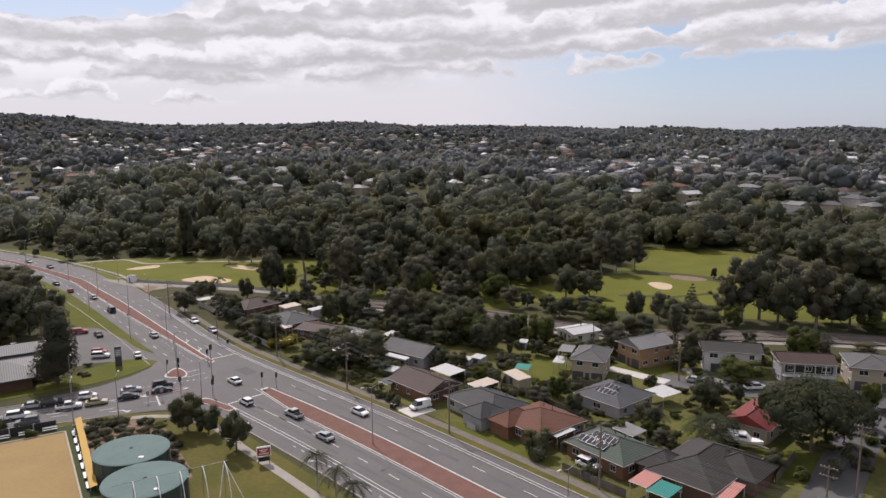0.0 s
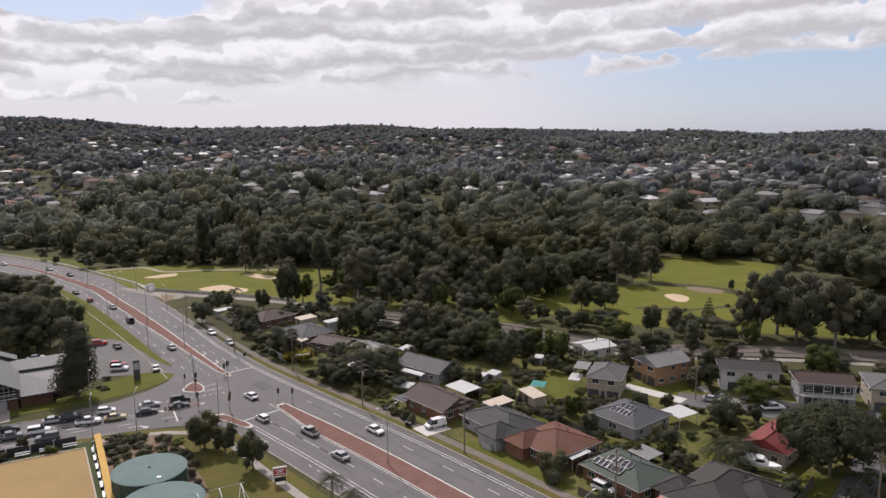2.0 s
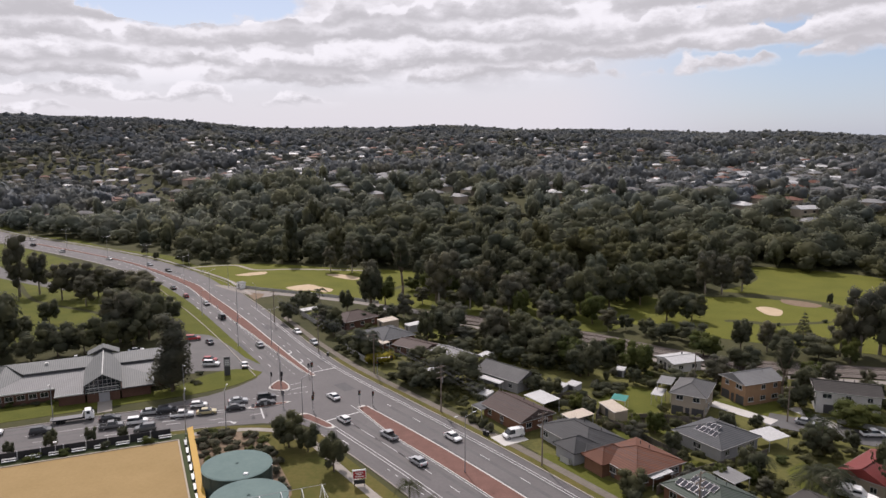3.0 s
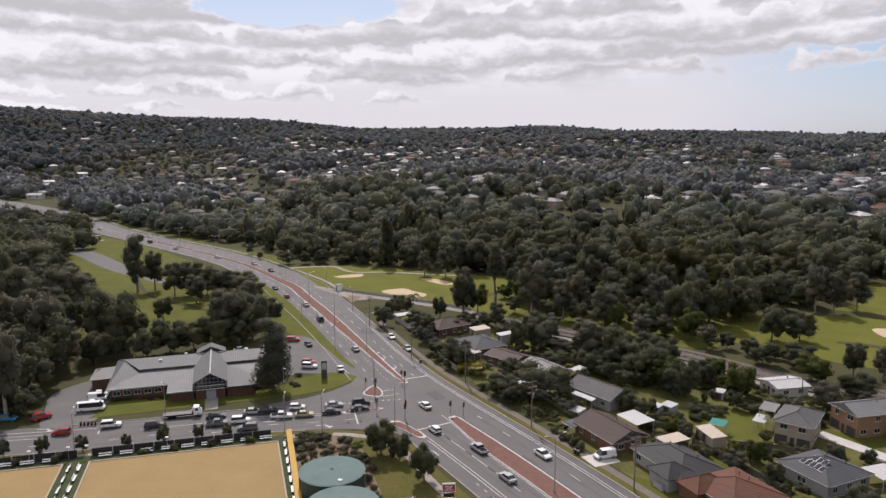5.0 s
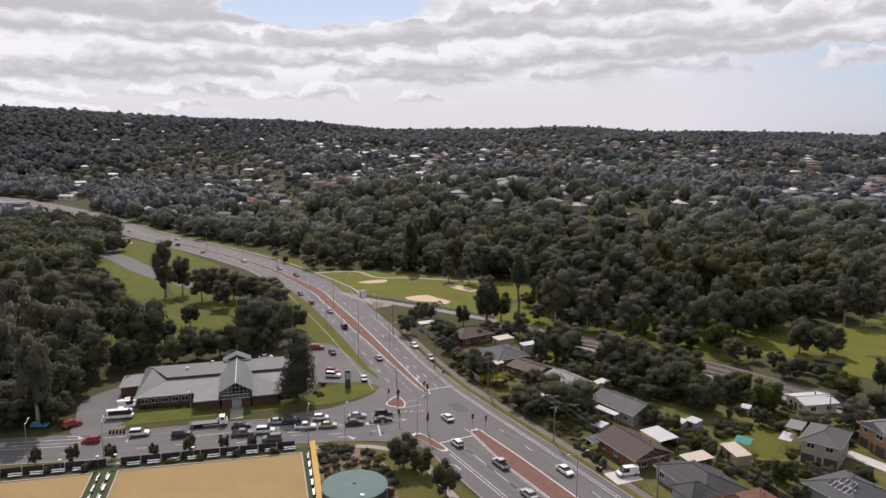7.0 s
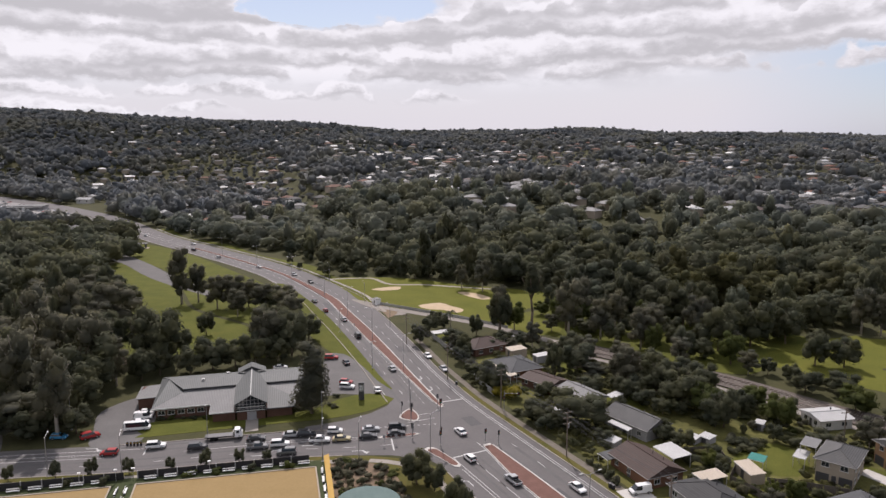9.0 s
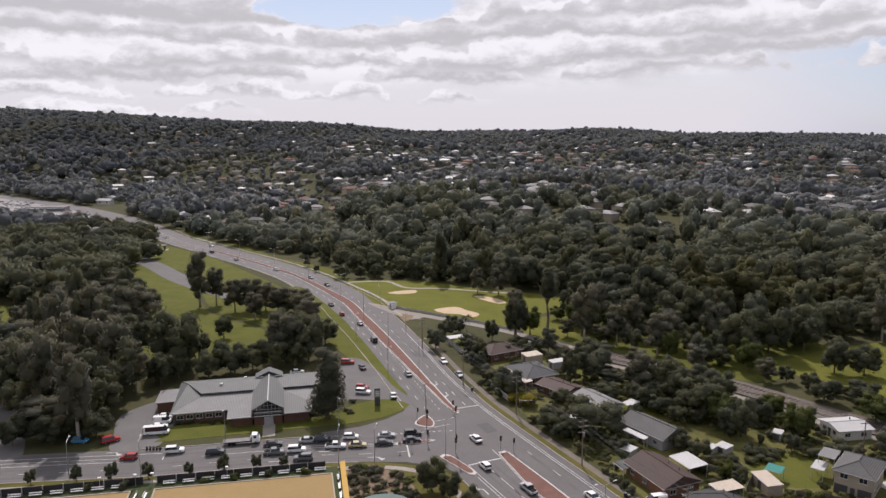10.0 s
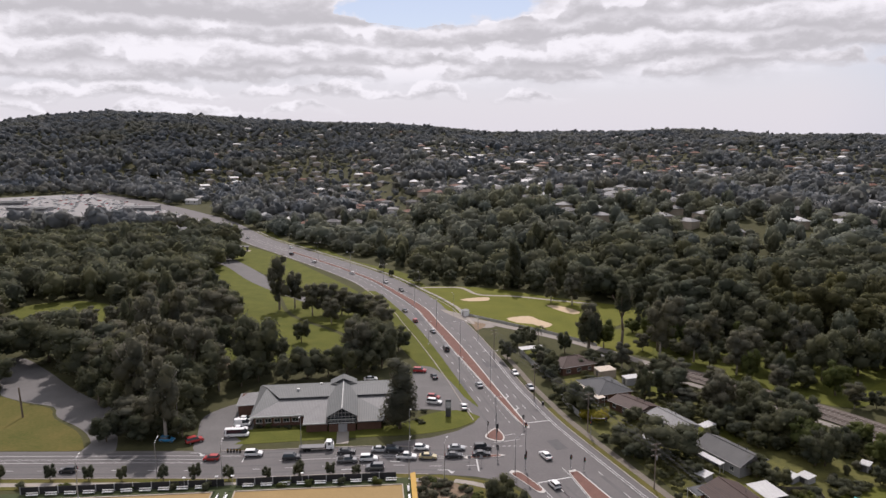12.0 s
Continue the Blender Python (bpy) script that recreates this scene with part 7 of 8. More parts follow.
for x, y, h, s in ((-21.3, 110.6, 6.4, 1.0), (-17.6, 107.0, 5.6, 1.0), (-14.2, 103.5, 5.0, 1.0), (57.5, 147, 7.0, 1.3), (51.5, 126.6, 5.4, 1.35), (49.4, 129.0, 4.6, 1.35), (53.4, 129.2, 4.8, 1.35), (47.8, 126.4, 4.0, 1.3), (50.6, 124.4, 3.6, 1.25), (99.5, 184, 5.5, 1.6), (42, 136, 3.4, 1.2), (-84, 259, 6, 1.2)):
    palm(x, y, h, s)


def pine(x, y, h):
    """A young hoop pine: tiers of short level branches."""
    rng = np.random.default_rng(4)
    lobes = []
    for i in range(9):
        z = h * (0.2 + 0.78 * i / 8)
        rr = h * 0.26 * (1.05 - i / 8.6)
        for k in range(5):
            a = k * 1.257 + i * 0.6
            lobes.append((math.cos(a) * rr * 0.7, math.sin(a) * rr * 0.7, z, rr * 0.36))
    v, q, t, nr = crown_arrays(rng, lobes, 900, h * 0.03, 0.35, 0.5)
    ob = empty("pine_tree", pose(x, y, 0), "young pine with open tiers of branches", "pine tree")
    part("trunk", tubed((0, 0, -0.2), (0, 0, h * 0.96), 0.2, 0.03), M["bark"], ob)
    c = new("crown", fill_mesh("crown", v, q, t, M["leaf_dark"], nr))
    c.parent = ob


pine(81, 227.5, 11)

# ---------------------------------------------------------------- distant suburb and hills
suburb_rng = random.Random(33)


def far_house_templates():
    out = []
    for roof, wall, L, W in (("roof_white", "render_cream", 13, 9), ("roof_sheet", "render_white", 14, 9), ("roof_orange", "render_cream", 14, 11), ("roof_brown", "render_white", 13, 10), ("roof_white", "render_white", 16, 8), ("roof_grey", "render_white", 14, 10)):
        ob = empty("far_house", pose(0, 0, -400), {"roof_white": "distant house with a bright white roof", "roof_sheet": "distant house with a pale metal roof", "roof_orange": "distant house with a terracotta roof", "roof_brown": "distant house with a brown roof", "roof_grey": "distant house with a grey roof"}[roof], "house", "houses of the distant suburb")
        part("wall", boxed(-L / 2, -W / 2, -2.0, L / 2, W / 2, 3.6), M[wall], ob)
        bm, _ = roof_bm(L, W, 3.6, 5.6, "hip" if roof in ("roof_orange", "roof_brown", "roof_grey") else "gable")
        part("roof", bm, M[roof], ob)
        for q in (-L / 4, L / 4):
            w = part("window", boxed(q - 0.9, -W / 2 - 0.04, 1.2, q + 0.9, -W / 2 + 0.04, 2.5), M["glass"], ob)
        out.append(ob)
    return out


def woodland(x, y):
    """Where the suburb gives way to taller stands of trees."""
    return math.sin(x / 71 + 1.2 * math.sin(y / 113)) * math.sin(y / 64 + 1.5 * math.sin(x / 97) + 0.7) + 0.35 * math.sin(x / 23 + y / 31)


def house_share(x, y):
    """The suburb thins out towards the wooded hill."""
    az = math.degrees(math.atan2(-x, y))
    if woodland(x, y) > 0.6:
        return 0.0
    return float(np.interp(az, [-30, -5, 5, 27, 34, 40, 46, 50], [0.55, 0.62, 0.66, 0.6, 0.36, 0.2, 0.08, 0.02])) * (1.0 if math.hypot(x, y) < 1250 else 0.45)


FAR_HOUSES = far_house_templates()
FAR_SPOTS = scatter(suburb_rng, 16000, (-1000, 380, 760, 1600), lambda r: 17.5 + max(0, r - 640) * 0.012,
                    lambda x, y, r: wood_end(x, y) - 60 + 50 * math.sin(x / 60) < r < 1560 and in_view(x, y, 2) and not inside(x, y, SHOPS) and not near_road(x, y, 20) and suburb_rng.random() < house_share(x, y), lambda g, r: (g.uniform(0, 360), g.choice((0, 1, 1, 2, 2, 3, 4, 4, 5, 5))))
suburb_rng.shuffle(FAR_SPOTS)
for i, (x, y, a, k) in enumerate(FAR_SPOTS[:300]):
    src = FAR_HOUSES[int(k)]
    m = pose(x, y, float(terrain(x, y)) + 1.0, 0, 0, suburb_rng.choice((20, 110, -35, 55)) + suburb_rng.uniform(-8, 8))
    if src.location.z < -300:
        src.matrix_world = m
    else:
        copy_thing(src, m)
for src in FAR_HOUSES:
    if src.location.z < -300:
        src.matrix_world = pose(0, 900, float(terrain(0, 900)))


def more_houses(places):
    """The rest of the far houses, too small to tell apart, as one mesh each of walls and of roofs in three colours."""
    walls, roofs = bmesh.new(), {k: bmesh.new() for k in ("roof_sheet", "roof_white", "roof_orange", "roof_grey")}
    for x, y, a, k in places:
        z = float(terrain(x, y)) + 1.0
        L, W = suburb_rng.uniform(11, 17), suburb_rng.uniform(8, 11)
        m = pose(x, y, z, 0, 0, suburb_rng.choice((20, 110, -35, 55)) + suburb_rng.uniform(-8, 8))
        v = box(walls, -L / 2, -W / 2, -2, L / 2, W / 2, 3.5)
        bmesh.ops.transform(walls, matrix=m, verts=v)
        key = suburb_rng.choice(("roof_sheet", "roof_sheet", "roof_sheet", "roof_grey", "roof_white", "roof_orange", "roof_grey"))
        bm, _ = roof_bm(L, W, 3.6, 5.6, "hip")
        me = mesh_of(bm, "roof_piece", M[key])
        me.transform(m)
        roofs[key].from_mesh(me)
        bpy.data.meshes.remove(me)
    tagged(new("suburb_walls", mesh_of(walls, "suburb_walls", M["render_cream"])), "pale walls of many distant houses", "houses", kind="stuff")
    for k, bm in roofs.items():
        tagged(new("suburb_roofs", mesh_of(bm, "suburb_roofs", M[k])), "roofs of many distant houses among trees", "houses", kind="stuff")


more_houses(FAR_SPOTS[300:850])
spots = {}
for x, y, a, k in FAR_SPOTS:
    spots.setdefault((int(x // 30), int(y // 30)), []).append((x, y))


def hides_house(x, y):
    d = math.hypot(x, y)
    ux, uy = x / d, y / d
    for i in (-1, 0, 1):
        for j in (-1, 0, 1):
            for a, b in spots.get((int(x // 30) + i, int(y // 30) + j), ()):
                f, g = (a - x) * ux + (b - y) * uy, abs((a - x) * uy - (b - y) * ux)
                if -6 < f < 8 + max(0.0, d - 480) * 0.024 and g < 5.5:
                    return True
    return False


def kept_low(p):
    """Garden trees on the downhill side of a house stay low enough to see its roof."""
    x, y, r, h = p
    d = math.hypot(x, y)
    ux, uy = x / d, y / d
    top = h
    for step in (0, 30):
        cx, cy = int((x + ux * step) // 30), int((y + uy * step) // 30)
        for i in (-1, 0, 1):
            for j in (-1, 0, 1):
                for a, b in spots.get((cx + i, cy + j), ()):
                    f, g = (a - x) * ux + (b - y) * uy, abs((a - x) * uy - (b - y) * ux)
                    if 0 < f < 45 and g < 4.0 + 0.3 * r and math.sin(a * 7.3 + b * 3.1) < -0.15:
                        top = min(top, max(5.2, 4.4 + f * 60.0 / d))
    return (x, y, r if top > 0.6 * h else r * 0.85, top)


def before_shops(x, y):
    """Between the creek woods and the shops the trees stay low or give way."""
    return 43.6 < math.degrees(math.atan2(-x, y)) < 62


mid_wood = [p if not (before_shops(p[0], p[1]) and math.hypot(p[0], p[1]) > 560) else (p[0], p[1], p[2], min(p[3], 13.0)) for p in mid_wood if not hides_house(p[0], p[1])]
mid_wood = [kept_low(p) if math.hypot(p[0], p[1]) > 430 else p for p in mid_wood]
# the farther woods take the leaf colour with painted haze
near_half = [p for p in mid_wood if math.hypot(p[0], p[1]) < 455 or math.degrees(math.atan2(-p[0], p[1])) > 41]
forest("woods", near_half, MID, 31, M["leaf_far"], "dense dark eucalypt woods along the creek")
forest("woods", [p for p in mid_wood if p not in near_half], MID, 41, M["leaf_mid"], "eucalypt woods beyond the creek, paled by painted haze")
far_wood = scatter(suburb_rng, 110000, (-1250, 280, 820, 1320), lambda r: 7.6 + max(0, r - 640) * 0.005,
                   lambda x, y, r: wood_end(x, y) <= r < 1300 and not (before_shops(x, y) and 690 < r < 880) and in_view(x, y) and not inside(x, y, SHOPS) and not near_road(x, y, 4), lambda g, r: (g.uniform(3.4, 6.6), g.uniform(4.5, 9)) if g.random() < 0.75 else (g.uniform(5.5, 8.5), g.uniform(9, 15)))
far_wood = [(p[0], p[1], p[2] * 0.98, 3.0 + 0.32 * p[3]) if hides_house(p[0], p[1]) else p for p in far_wood if not any(abs(a - p[0]) < 6.3 and abs(b - p[1]) < 6.3 for a, b in spots.get((int(p[0] // 30), int(p[1] // 30)), ()))]
far_wood = [p if p[3] < 5 or woodland(p[0], p[1]) < 0.5 and math.degrees(math.atan2(-p[0], p[1])) < 46 else (p[0], p[1], p[2] * 1.35 + 1.5, p[3] * 1.3 + 5) for p in far_wood]
far_wood = [kept_low(p) for p in far_wood]
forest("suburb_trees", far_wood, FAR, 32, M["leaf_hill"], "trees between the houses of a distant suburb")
hill_wood = scatter(suburb_rng, 70000, (-1850, 600, 1300, 1850), lambda r: 7.9 + max(0, r - 1300) * 0.004,
                    lambda x, y, r: 1300 <= r < 1810 and in_view(x, y) and not hides_house(x, y), lambda g, r: (g.uniform(6.4, 10.5), g.uniform(10.5, 13.5) if g.random() < 0.95 else g.uniform(14, 19)))
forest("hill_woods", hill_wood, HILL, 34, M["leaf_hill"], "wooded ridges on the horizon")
far_right = [(math.sin(math.radians(a)) * r, math.cos(math.radians(a)) * r, 40, 20) for a, r in ((suburb_rng.uniform(-10, 42), suburb_rng.uniform(2600, 3600)) for _ in range(800))]
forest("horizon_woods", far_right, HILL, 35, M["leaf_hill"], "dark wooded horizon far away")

# ---------------------------------------------------------------- vehicles
def paint_material(name, col):
    m = surface(name, tuple(c * 0.92 for c in col), col, 1.5, 0.32, fine=6)
    b = m.node_tree.nodes["Principled BSDF"]
    b.inputs["Coat Weight"].default_value = 0.5
    b.inputs["Coat Roughness"].default_value = 0.12
    return m


PAINTS = {"white": (0.74, 0.74, 0.73), "silver": (0.36, 0.37, 0.38), "dark": (0.028, 0.030, 0.035), "grey": (0.12, 0.125, 0.13), "red": (0.36, 0.02, 0.02), "blue": (0.03, 0.22, 0.42), "lime": (0.42, 0.36, 0.20)}
for k, v in PAINTS.items():
    M["paint_" + k] = paint_material(k + "_car_paint", v)
M["tyre"] = plain("tyre_rubber", (0.018, 0.018, 0.018), 0.9)
M["rim"] = surface("alloy_rim", (0.30, 0.30, 0.31), (0.45, 0.45, 0.46), 0.5, 0.35, 0.7)
M["lamp_clear"] = plain("headlight_lens", (0.62, 0.64, 0.66), 0.15)
M["lamp_red"] = plain("tail_light_lens", (0.30, 0.012, 0.012), 0.2)


def profile(bm, side, w0, w1):
    """A body swept across: side is its outline (x, z) seen from the side; w0 and w1 the half widths at the bottom and the top."""
    z0, z1 = min(p[1] for p in side), max(p[1] for p in side)
    rows = []
    for sg in (-1, 1):
        rows.append([bm.verts.new((x, sg * (w0 + (w1 - w0) * (z - z0) / (z1 - z0)), z)) for x, z in side])
    n = len(side)
    for i in range(n):
        j = (i + 1) % n
        bm.faces.new((rows[0][i], rows[0][j], rows[1][j], rows[1][i]))
    bm.faces.new(rows[0][::-1])
    bm.faces.new(rows[1])
    bmesh.ops.recalc_face_normals(bm, faces=bm.faces)


def wheel_meshes():
    bm = bmesh.new()
    bmesh.ops.create_cone(bm, cap_ends=True, segments=14, radius1=0.33, radius2=0.33, depth=0.22, matrix=Matrix.Rotation(math.pi / 2, 4, "X"))
    t = mesh_of(bm, "tyre", M["tyre"])
    bm = bmesh.new()
    bmesh.ops.create_cone(bm, cap_ends=True, segments=10, radius1=0.21, radius2=0.21, depth=0.24, matrix=Matrix.Rotation(math.pi / 2, 4, "X"))
    return t, mesh_of(bm, "rim", M["rim"])


TYRE, RIM = wheel_meshes()
SHAPES = {
    # body outline, cabin outline, half width, wheel places
    "sedan": ([(-2.25, 0.35), (-2.28, 0.78), (-2.1, 0.95), (-1.5, 1.0), (1.0, 0.98), (2.1, 0.82), (2.28, 0.62), (2.25, 0.32)], [(-1.75, 0.97), (-1.05, 1.42), (0.25, 1.45), (1.15, 0.96)], 0.88, 1.38),
    "hatch": ([(-1.95, 0.35), (-1.98, 0.8), (-1.9, 1.0), (0.9, 1.0), (1.75, 0.85), (1.98, 0.62), (1.95, 0.32)], [(-1.9, 0.98), (-1.6, 1.46), (0.2, 1.5), (1.05, 0.98)], 0.86, 1.25),
    "suv": ([(-2.25, 0.42), (-2.3, 0.9), (-2.22, 1.12), (1.0, 1.12), (2.05, 1.0), (2.28, 0.75), (2.25, 0.4)], [(-2.2, 1.1), (-1.95, 1.72), (0.3, 1.76), (1.15, 1.1)], 0.92, 1.38),
    "ute": ([(-2.6, 0.45), (-2.62, 0.98), (-0.75, 1.0), (-0.7, 1.08), (1.1, 1.08), (2.3, 0.98), (2.55, 0.72), (2.5, 0.42)], [(-0.85, 1.05), (-0.75, 1.66), (0.5, 1.7), (1.3, 1.06)], 0.91, 1.6),
    "van": ([(-2.35, 0.4), (-2.38, 1.05), (1.2, 1.05), (2.1, 0.95), (2.38, 0.7), (2.35, 0.38)], [(-2.36, 1.04), (-2.25, 1.95), (0.95, 1.98), (1.75, 1.03)], 0.93, 1.5),
    "minibus": ([(-3.2, 0.4), (-3.25, 1.15), (2.4, 1.15), (2.9, 1.0), (3.2, 0.75), (3.15, 0.38)], [(-3.22, 1.13), (-3.1, 2.3), (2.0, 2.32), (2.75, 1.12)], 1.0, 2.0),
}
TEMPLATES = {}
WORDS = {"sedan": "sedan car", "hatch": "hatchback car", "suv": "four-wheel-drive wagon", "ute": "utility truck with open tray", "van": "delivery van", "minibus": "passenger minibus"}


def make_vehicle(kind, colour, m, where):
    """One vehicle: body, cabin glass with roof and pillars, wheels with rims, lights, bumpers."""
    label = colour + " " + WORDS[kind] + " " + where
    key = (kind, colour)
    if key in TEMPLATES:
        return tagged(copy_thing(TEMPLATES[key], m), label)
    body, cab, w, wx = SHAPES[kind]
    ob = empty("van" if kind in ("van", "minibus") else "car", m, label, "van" if kind in ("van", "minibus") else "car")
    bm = bmesh.new()
    profile(bm, body, w, w * 0.95)
    bmesh.ops.bevel(bm, geom=[e for e in bm.edges], offset=0.05, segments=1, affect="EDGES")
    bd = part("body", bm, M["paint_" + colour], ob)
    bm = bmesh.new()
    profile(bm, cab, w * 0.93, w * 0.74)
    part("window", bm, M["glass"], ob, "dark tinted windows")
    top = [p for p in cab if p[1] > cab[0][1] + 0.2]
    bm = bmesh.new()
    box(bm, top[0][0] - 0.04, -w * 0.76, top[0][1] - 0.06, top[1][0] + 0.06, w * 0.76, top[1][1] + 0.03, bevel=0.03)
    part("roof", bm, M["paint_" + colour], ob)
    if kind in ("van", "minibus"):
        for sg in (-1, 1):
            part("side_panel", boxed(cab[1][0] + 0.1, sg * w * 0.87 - 0.06, cab[0][1] - 0.02, (0.0 if kind == "van" else -2.6), sg * w * 0.87 + 0.06, top[0][1] * 0.96), M["paint_" + colour], ob)
    for x in (-wx, wx):
        for sg in (-1, 1):
            t = new("wheel", TYRE)
            t.parent = ob
            t.location = (x, sg * (w - 0.1), 0.33)
            r = new("rim", RIM)
            r.parent = t
    f, b = max(p[0] for p in body), min(p[0] for p in body)
    for sg in (-1, 1):
        part("headlight", boxed(f - 0.22, sg * w * 0.68 - 0.17, 0.62, f - 0.01, sg * w * 0.68 + 0.17, 0.78, bevel=0.03), M["lamp_clear"], ob)
        part("tail_light", boxed(b - 0.02, sg * w * 0.74 - 0.13, 0.72, b + 0.12, sg * w * 0.74 + 0.13, 0.92, bevel=0.02), M["lamp_red"], ob)
        part("wing_mirror", boxed(cab[3][0] - 0.3, sg * (w + 0.09) - 0.08, cab[3][1], cab[3][0] - 0.15, sg * (w + 0.09) + 0.08, cab[3][1] + 0.13), M["paint_" + colour], ob)
    part("bumper", boxed(f - 0.12, -w * 0.9, 0.32, f + 0.05, w * 0.9, 0.52, bevel=0.03), M["tyre"], ob)
    part("bumper", boxed(b - 0.05, -w * 0.9, 0.36, b + 0.1, w * 0.9, 0.56, bevel=0.03), M["tyre"], ob)
    part("number_plate", boxed(b - 0.065, -0.2, 0.58, b - 0.035, 0.2, 0.7), M["trim"], ob)
    if kind == "ute":
        part("tray", boxed(-2.45, -w * 0.8, 0.95, -0.95, w * 0.8, 1.02), M["tyre"], ob)
    TEMPLATES[key] = ob
    return ob


def on_line(kind, colour, line, x, y, where, back=False, z=0.04):
    """A vehicle that stands along a road at the place nearest to (x, y)."""
    s, o = line.where(x, y)
    return make_vehicle(kind, colour, pose(x, y, z, 0, 0, line.angle(s) + (180 if back else 0)), where)


QUEUE = [("suv", "white", -117.8, 132.0), ("suv", "dark", -107.8, 134.6), ("sedan", "dark", -97.2, 143.4), ("ute", "grey", -94.2, 139.4), ("suv", "white", -89.8, 142.4), ("sedan", "silver", -90.0, 148.2), ("suv", "dark", -86.6, 149.6),
         ("ute", "white", -81.8, 147.6), ("hatch", "white", -80.8, 153.8), ("sedan", "lime", -77.0, 150.0), ("sedan", "dark", -71.4, 153.4), ("sedan", "silver", -72.6, 157.6), ("suv", "dark", -66.6, 160.8), ("sedan", "dark", -65.4, 157.2)]
for k, c, x, y in QUEUE:
    on_line(k, c, SIDE, x, y, "waiting on the side road", True)
on_line("hatch", "red", SIDE, -125.8, 125.4, "driving along the side road")
on_line("hatch", "dark", SIDE, -152.6, 105.4, "driving along the side road")
on_line("suv", "grey", SIDE, -86.0, 139.0, "driving along the side road")
for k, c, x, y, a in (("minibus", "white", -129.8, 139.2, 30), ("sedan", "white", -131.8, 142.4, 30), ("van", "white", -133.4, 145.6, 28), ("sedan", "white", -135.0, 148.4, 28), ("hatch", "blue", -144.4, 128.6, 20), ("suv", "red", -137.4, 131.4, 60)):
    make_vehicle(k, c, pose(x, y, 0.07, 0, 0, a), "parked beside the building")
for k, c, x, y, a in (("sedan", "white", -82.4, 184.2, 120), ("suv", "white", -92.0, 183.6, 10), ("hatch", "red", -94.2, 187.4, 10), ("sedan", "dark", -102.6, 204.4, 130), ("suv", "red", -109.6, 207.4, 20), ("sedan", "white", -120.5, 193.0, 35)):
    make_vehicle(k, c, pose(x, y, 0.07, 0, 0, a), "parked in the car park")
for k, c, x, y, back in (("van", "dark", -112.4, 234.2, False), ("sedan", "silver", -85.7, 203.4, False), ("sedan", "white", -50.3, 163.4, False), ("hatch", "white", -43.8, 149.8, False), ("ute", "silver", -31.8, 142.6, False), ("sedan", "silver", -23.4, 131.2, False),
                         ("sedan", "white", -18.0, 143.6, True), ("hatch", "red", -142.3, 265.2, False), ("sedan", "dark", -155.2, 279.0, False), ("sedan", "white", -226.4, 344.0, False), ("sedan", "dark", -178, 316.5, True), ("sedan", "silver", -196, 331, True), ("hatch", "white", -268, 364, False),
                         ("sedan", "white", -318, 405, True), ("suv", "dark", -300, 382, False), ("sedan", "silver", -128, 254, False), ("sedan", "white", -378, 428, False)):
    on_line(k, c, MAIN, x, y, "driving on the dual carriageway", back)
for k, c, x, y in (("sedan", "white", -79.4, 219.6), ("sedan", "silver", -69.9, 208.4)):
    on_line(k, c, MAIN, x, y, "parked at the kerb", True)
for k, c, x, y, a, w in (("van", "white", -5.2, 146.4, 212, "parked on a pale driveway"), ("ute", "white", 71.6, 156.8, 5, "parked in the cul-de-sac"), ("hatch", "white", 83.6, 165.0 - 8.5, 100, "parked below the verandah"), ("suv", "white", 25.4, 118.4, -48, "parked behind the front fence"), ("sedan", "silver", 59.5, 161.6, -30, "parked in the cul-de-sac")):
    make_vehicle(k, c, pose(x, y, 0.1 if "drive" in w or "cul" in w else 0.03, 0, 0, a), w)


def tow_truck():
    s, o = SIDE.where(-105.4, 141.4)
    ob = empty("tow_truck", pose(-104.8, 142.2, 0.04, 0, 0, SIDE.angle(s) + 180), "white tow truck with an empty flat tray", "truck")
    part("tray", boxed(-5.2, -1.15, 1.0, 1.6, 1.15, 1.1, bevel=0.03), M["dark_trim"], ob, "worn dark steel tray")
    part("headboard", boxed(1.5, -1.1, 1.1, 1.6, 1.1, 1.9), M["steel"], ob)
    part("chassis", boxed(-4.8, -0.5, 0.55, 3.6, 0.5, 0.94), M["tyre"], ob)
    bm = bmesh.new()
    profile(bm, [(1.9, 0.6), (1.9, 2.5), (3.1, 2.5), (3.7, 1.6), (3.8, 0.6)], 1.1, 1.0)
    cabp = part("cab", bm, M["white"], ob)
    part("windscreen", boxed(3.2, -0.95, 1.62, 3.56, 0.95, 2.3), M["glass"], cabp)
    for sg in (-1, 1):
        part("side_window", boxed(2.3, sg * 1.06 - 0.03, 1.6, 3.0, sg * 1.06 + 0.03, 2.25), M["glass"], cabp)
        for x in (-3.6, -2.6, 3.0):
            t = new("wheel", TYRE)
            t.parent = ob
            t.matrix_local = pose(x, sg * 0.95, 0.46) @ Matrix.Diagonal((1.4, 1.3, 1.4, 1))


tow_truck()


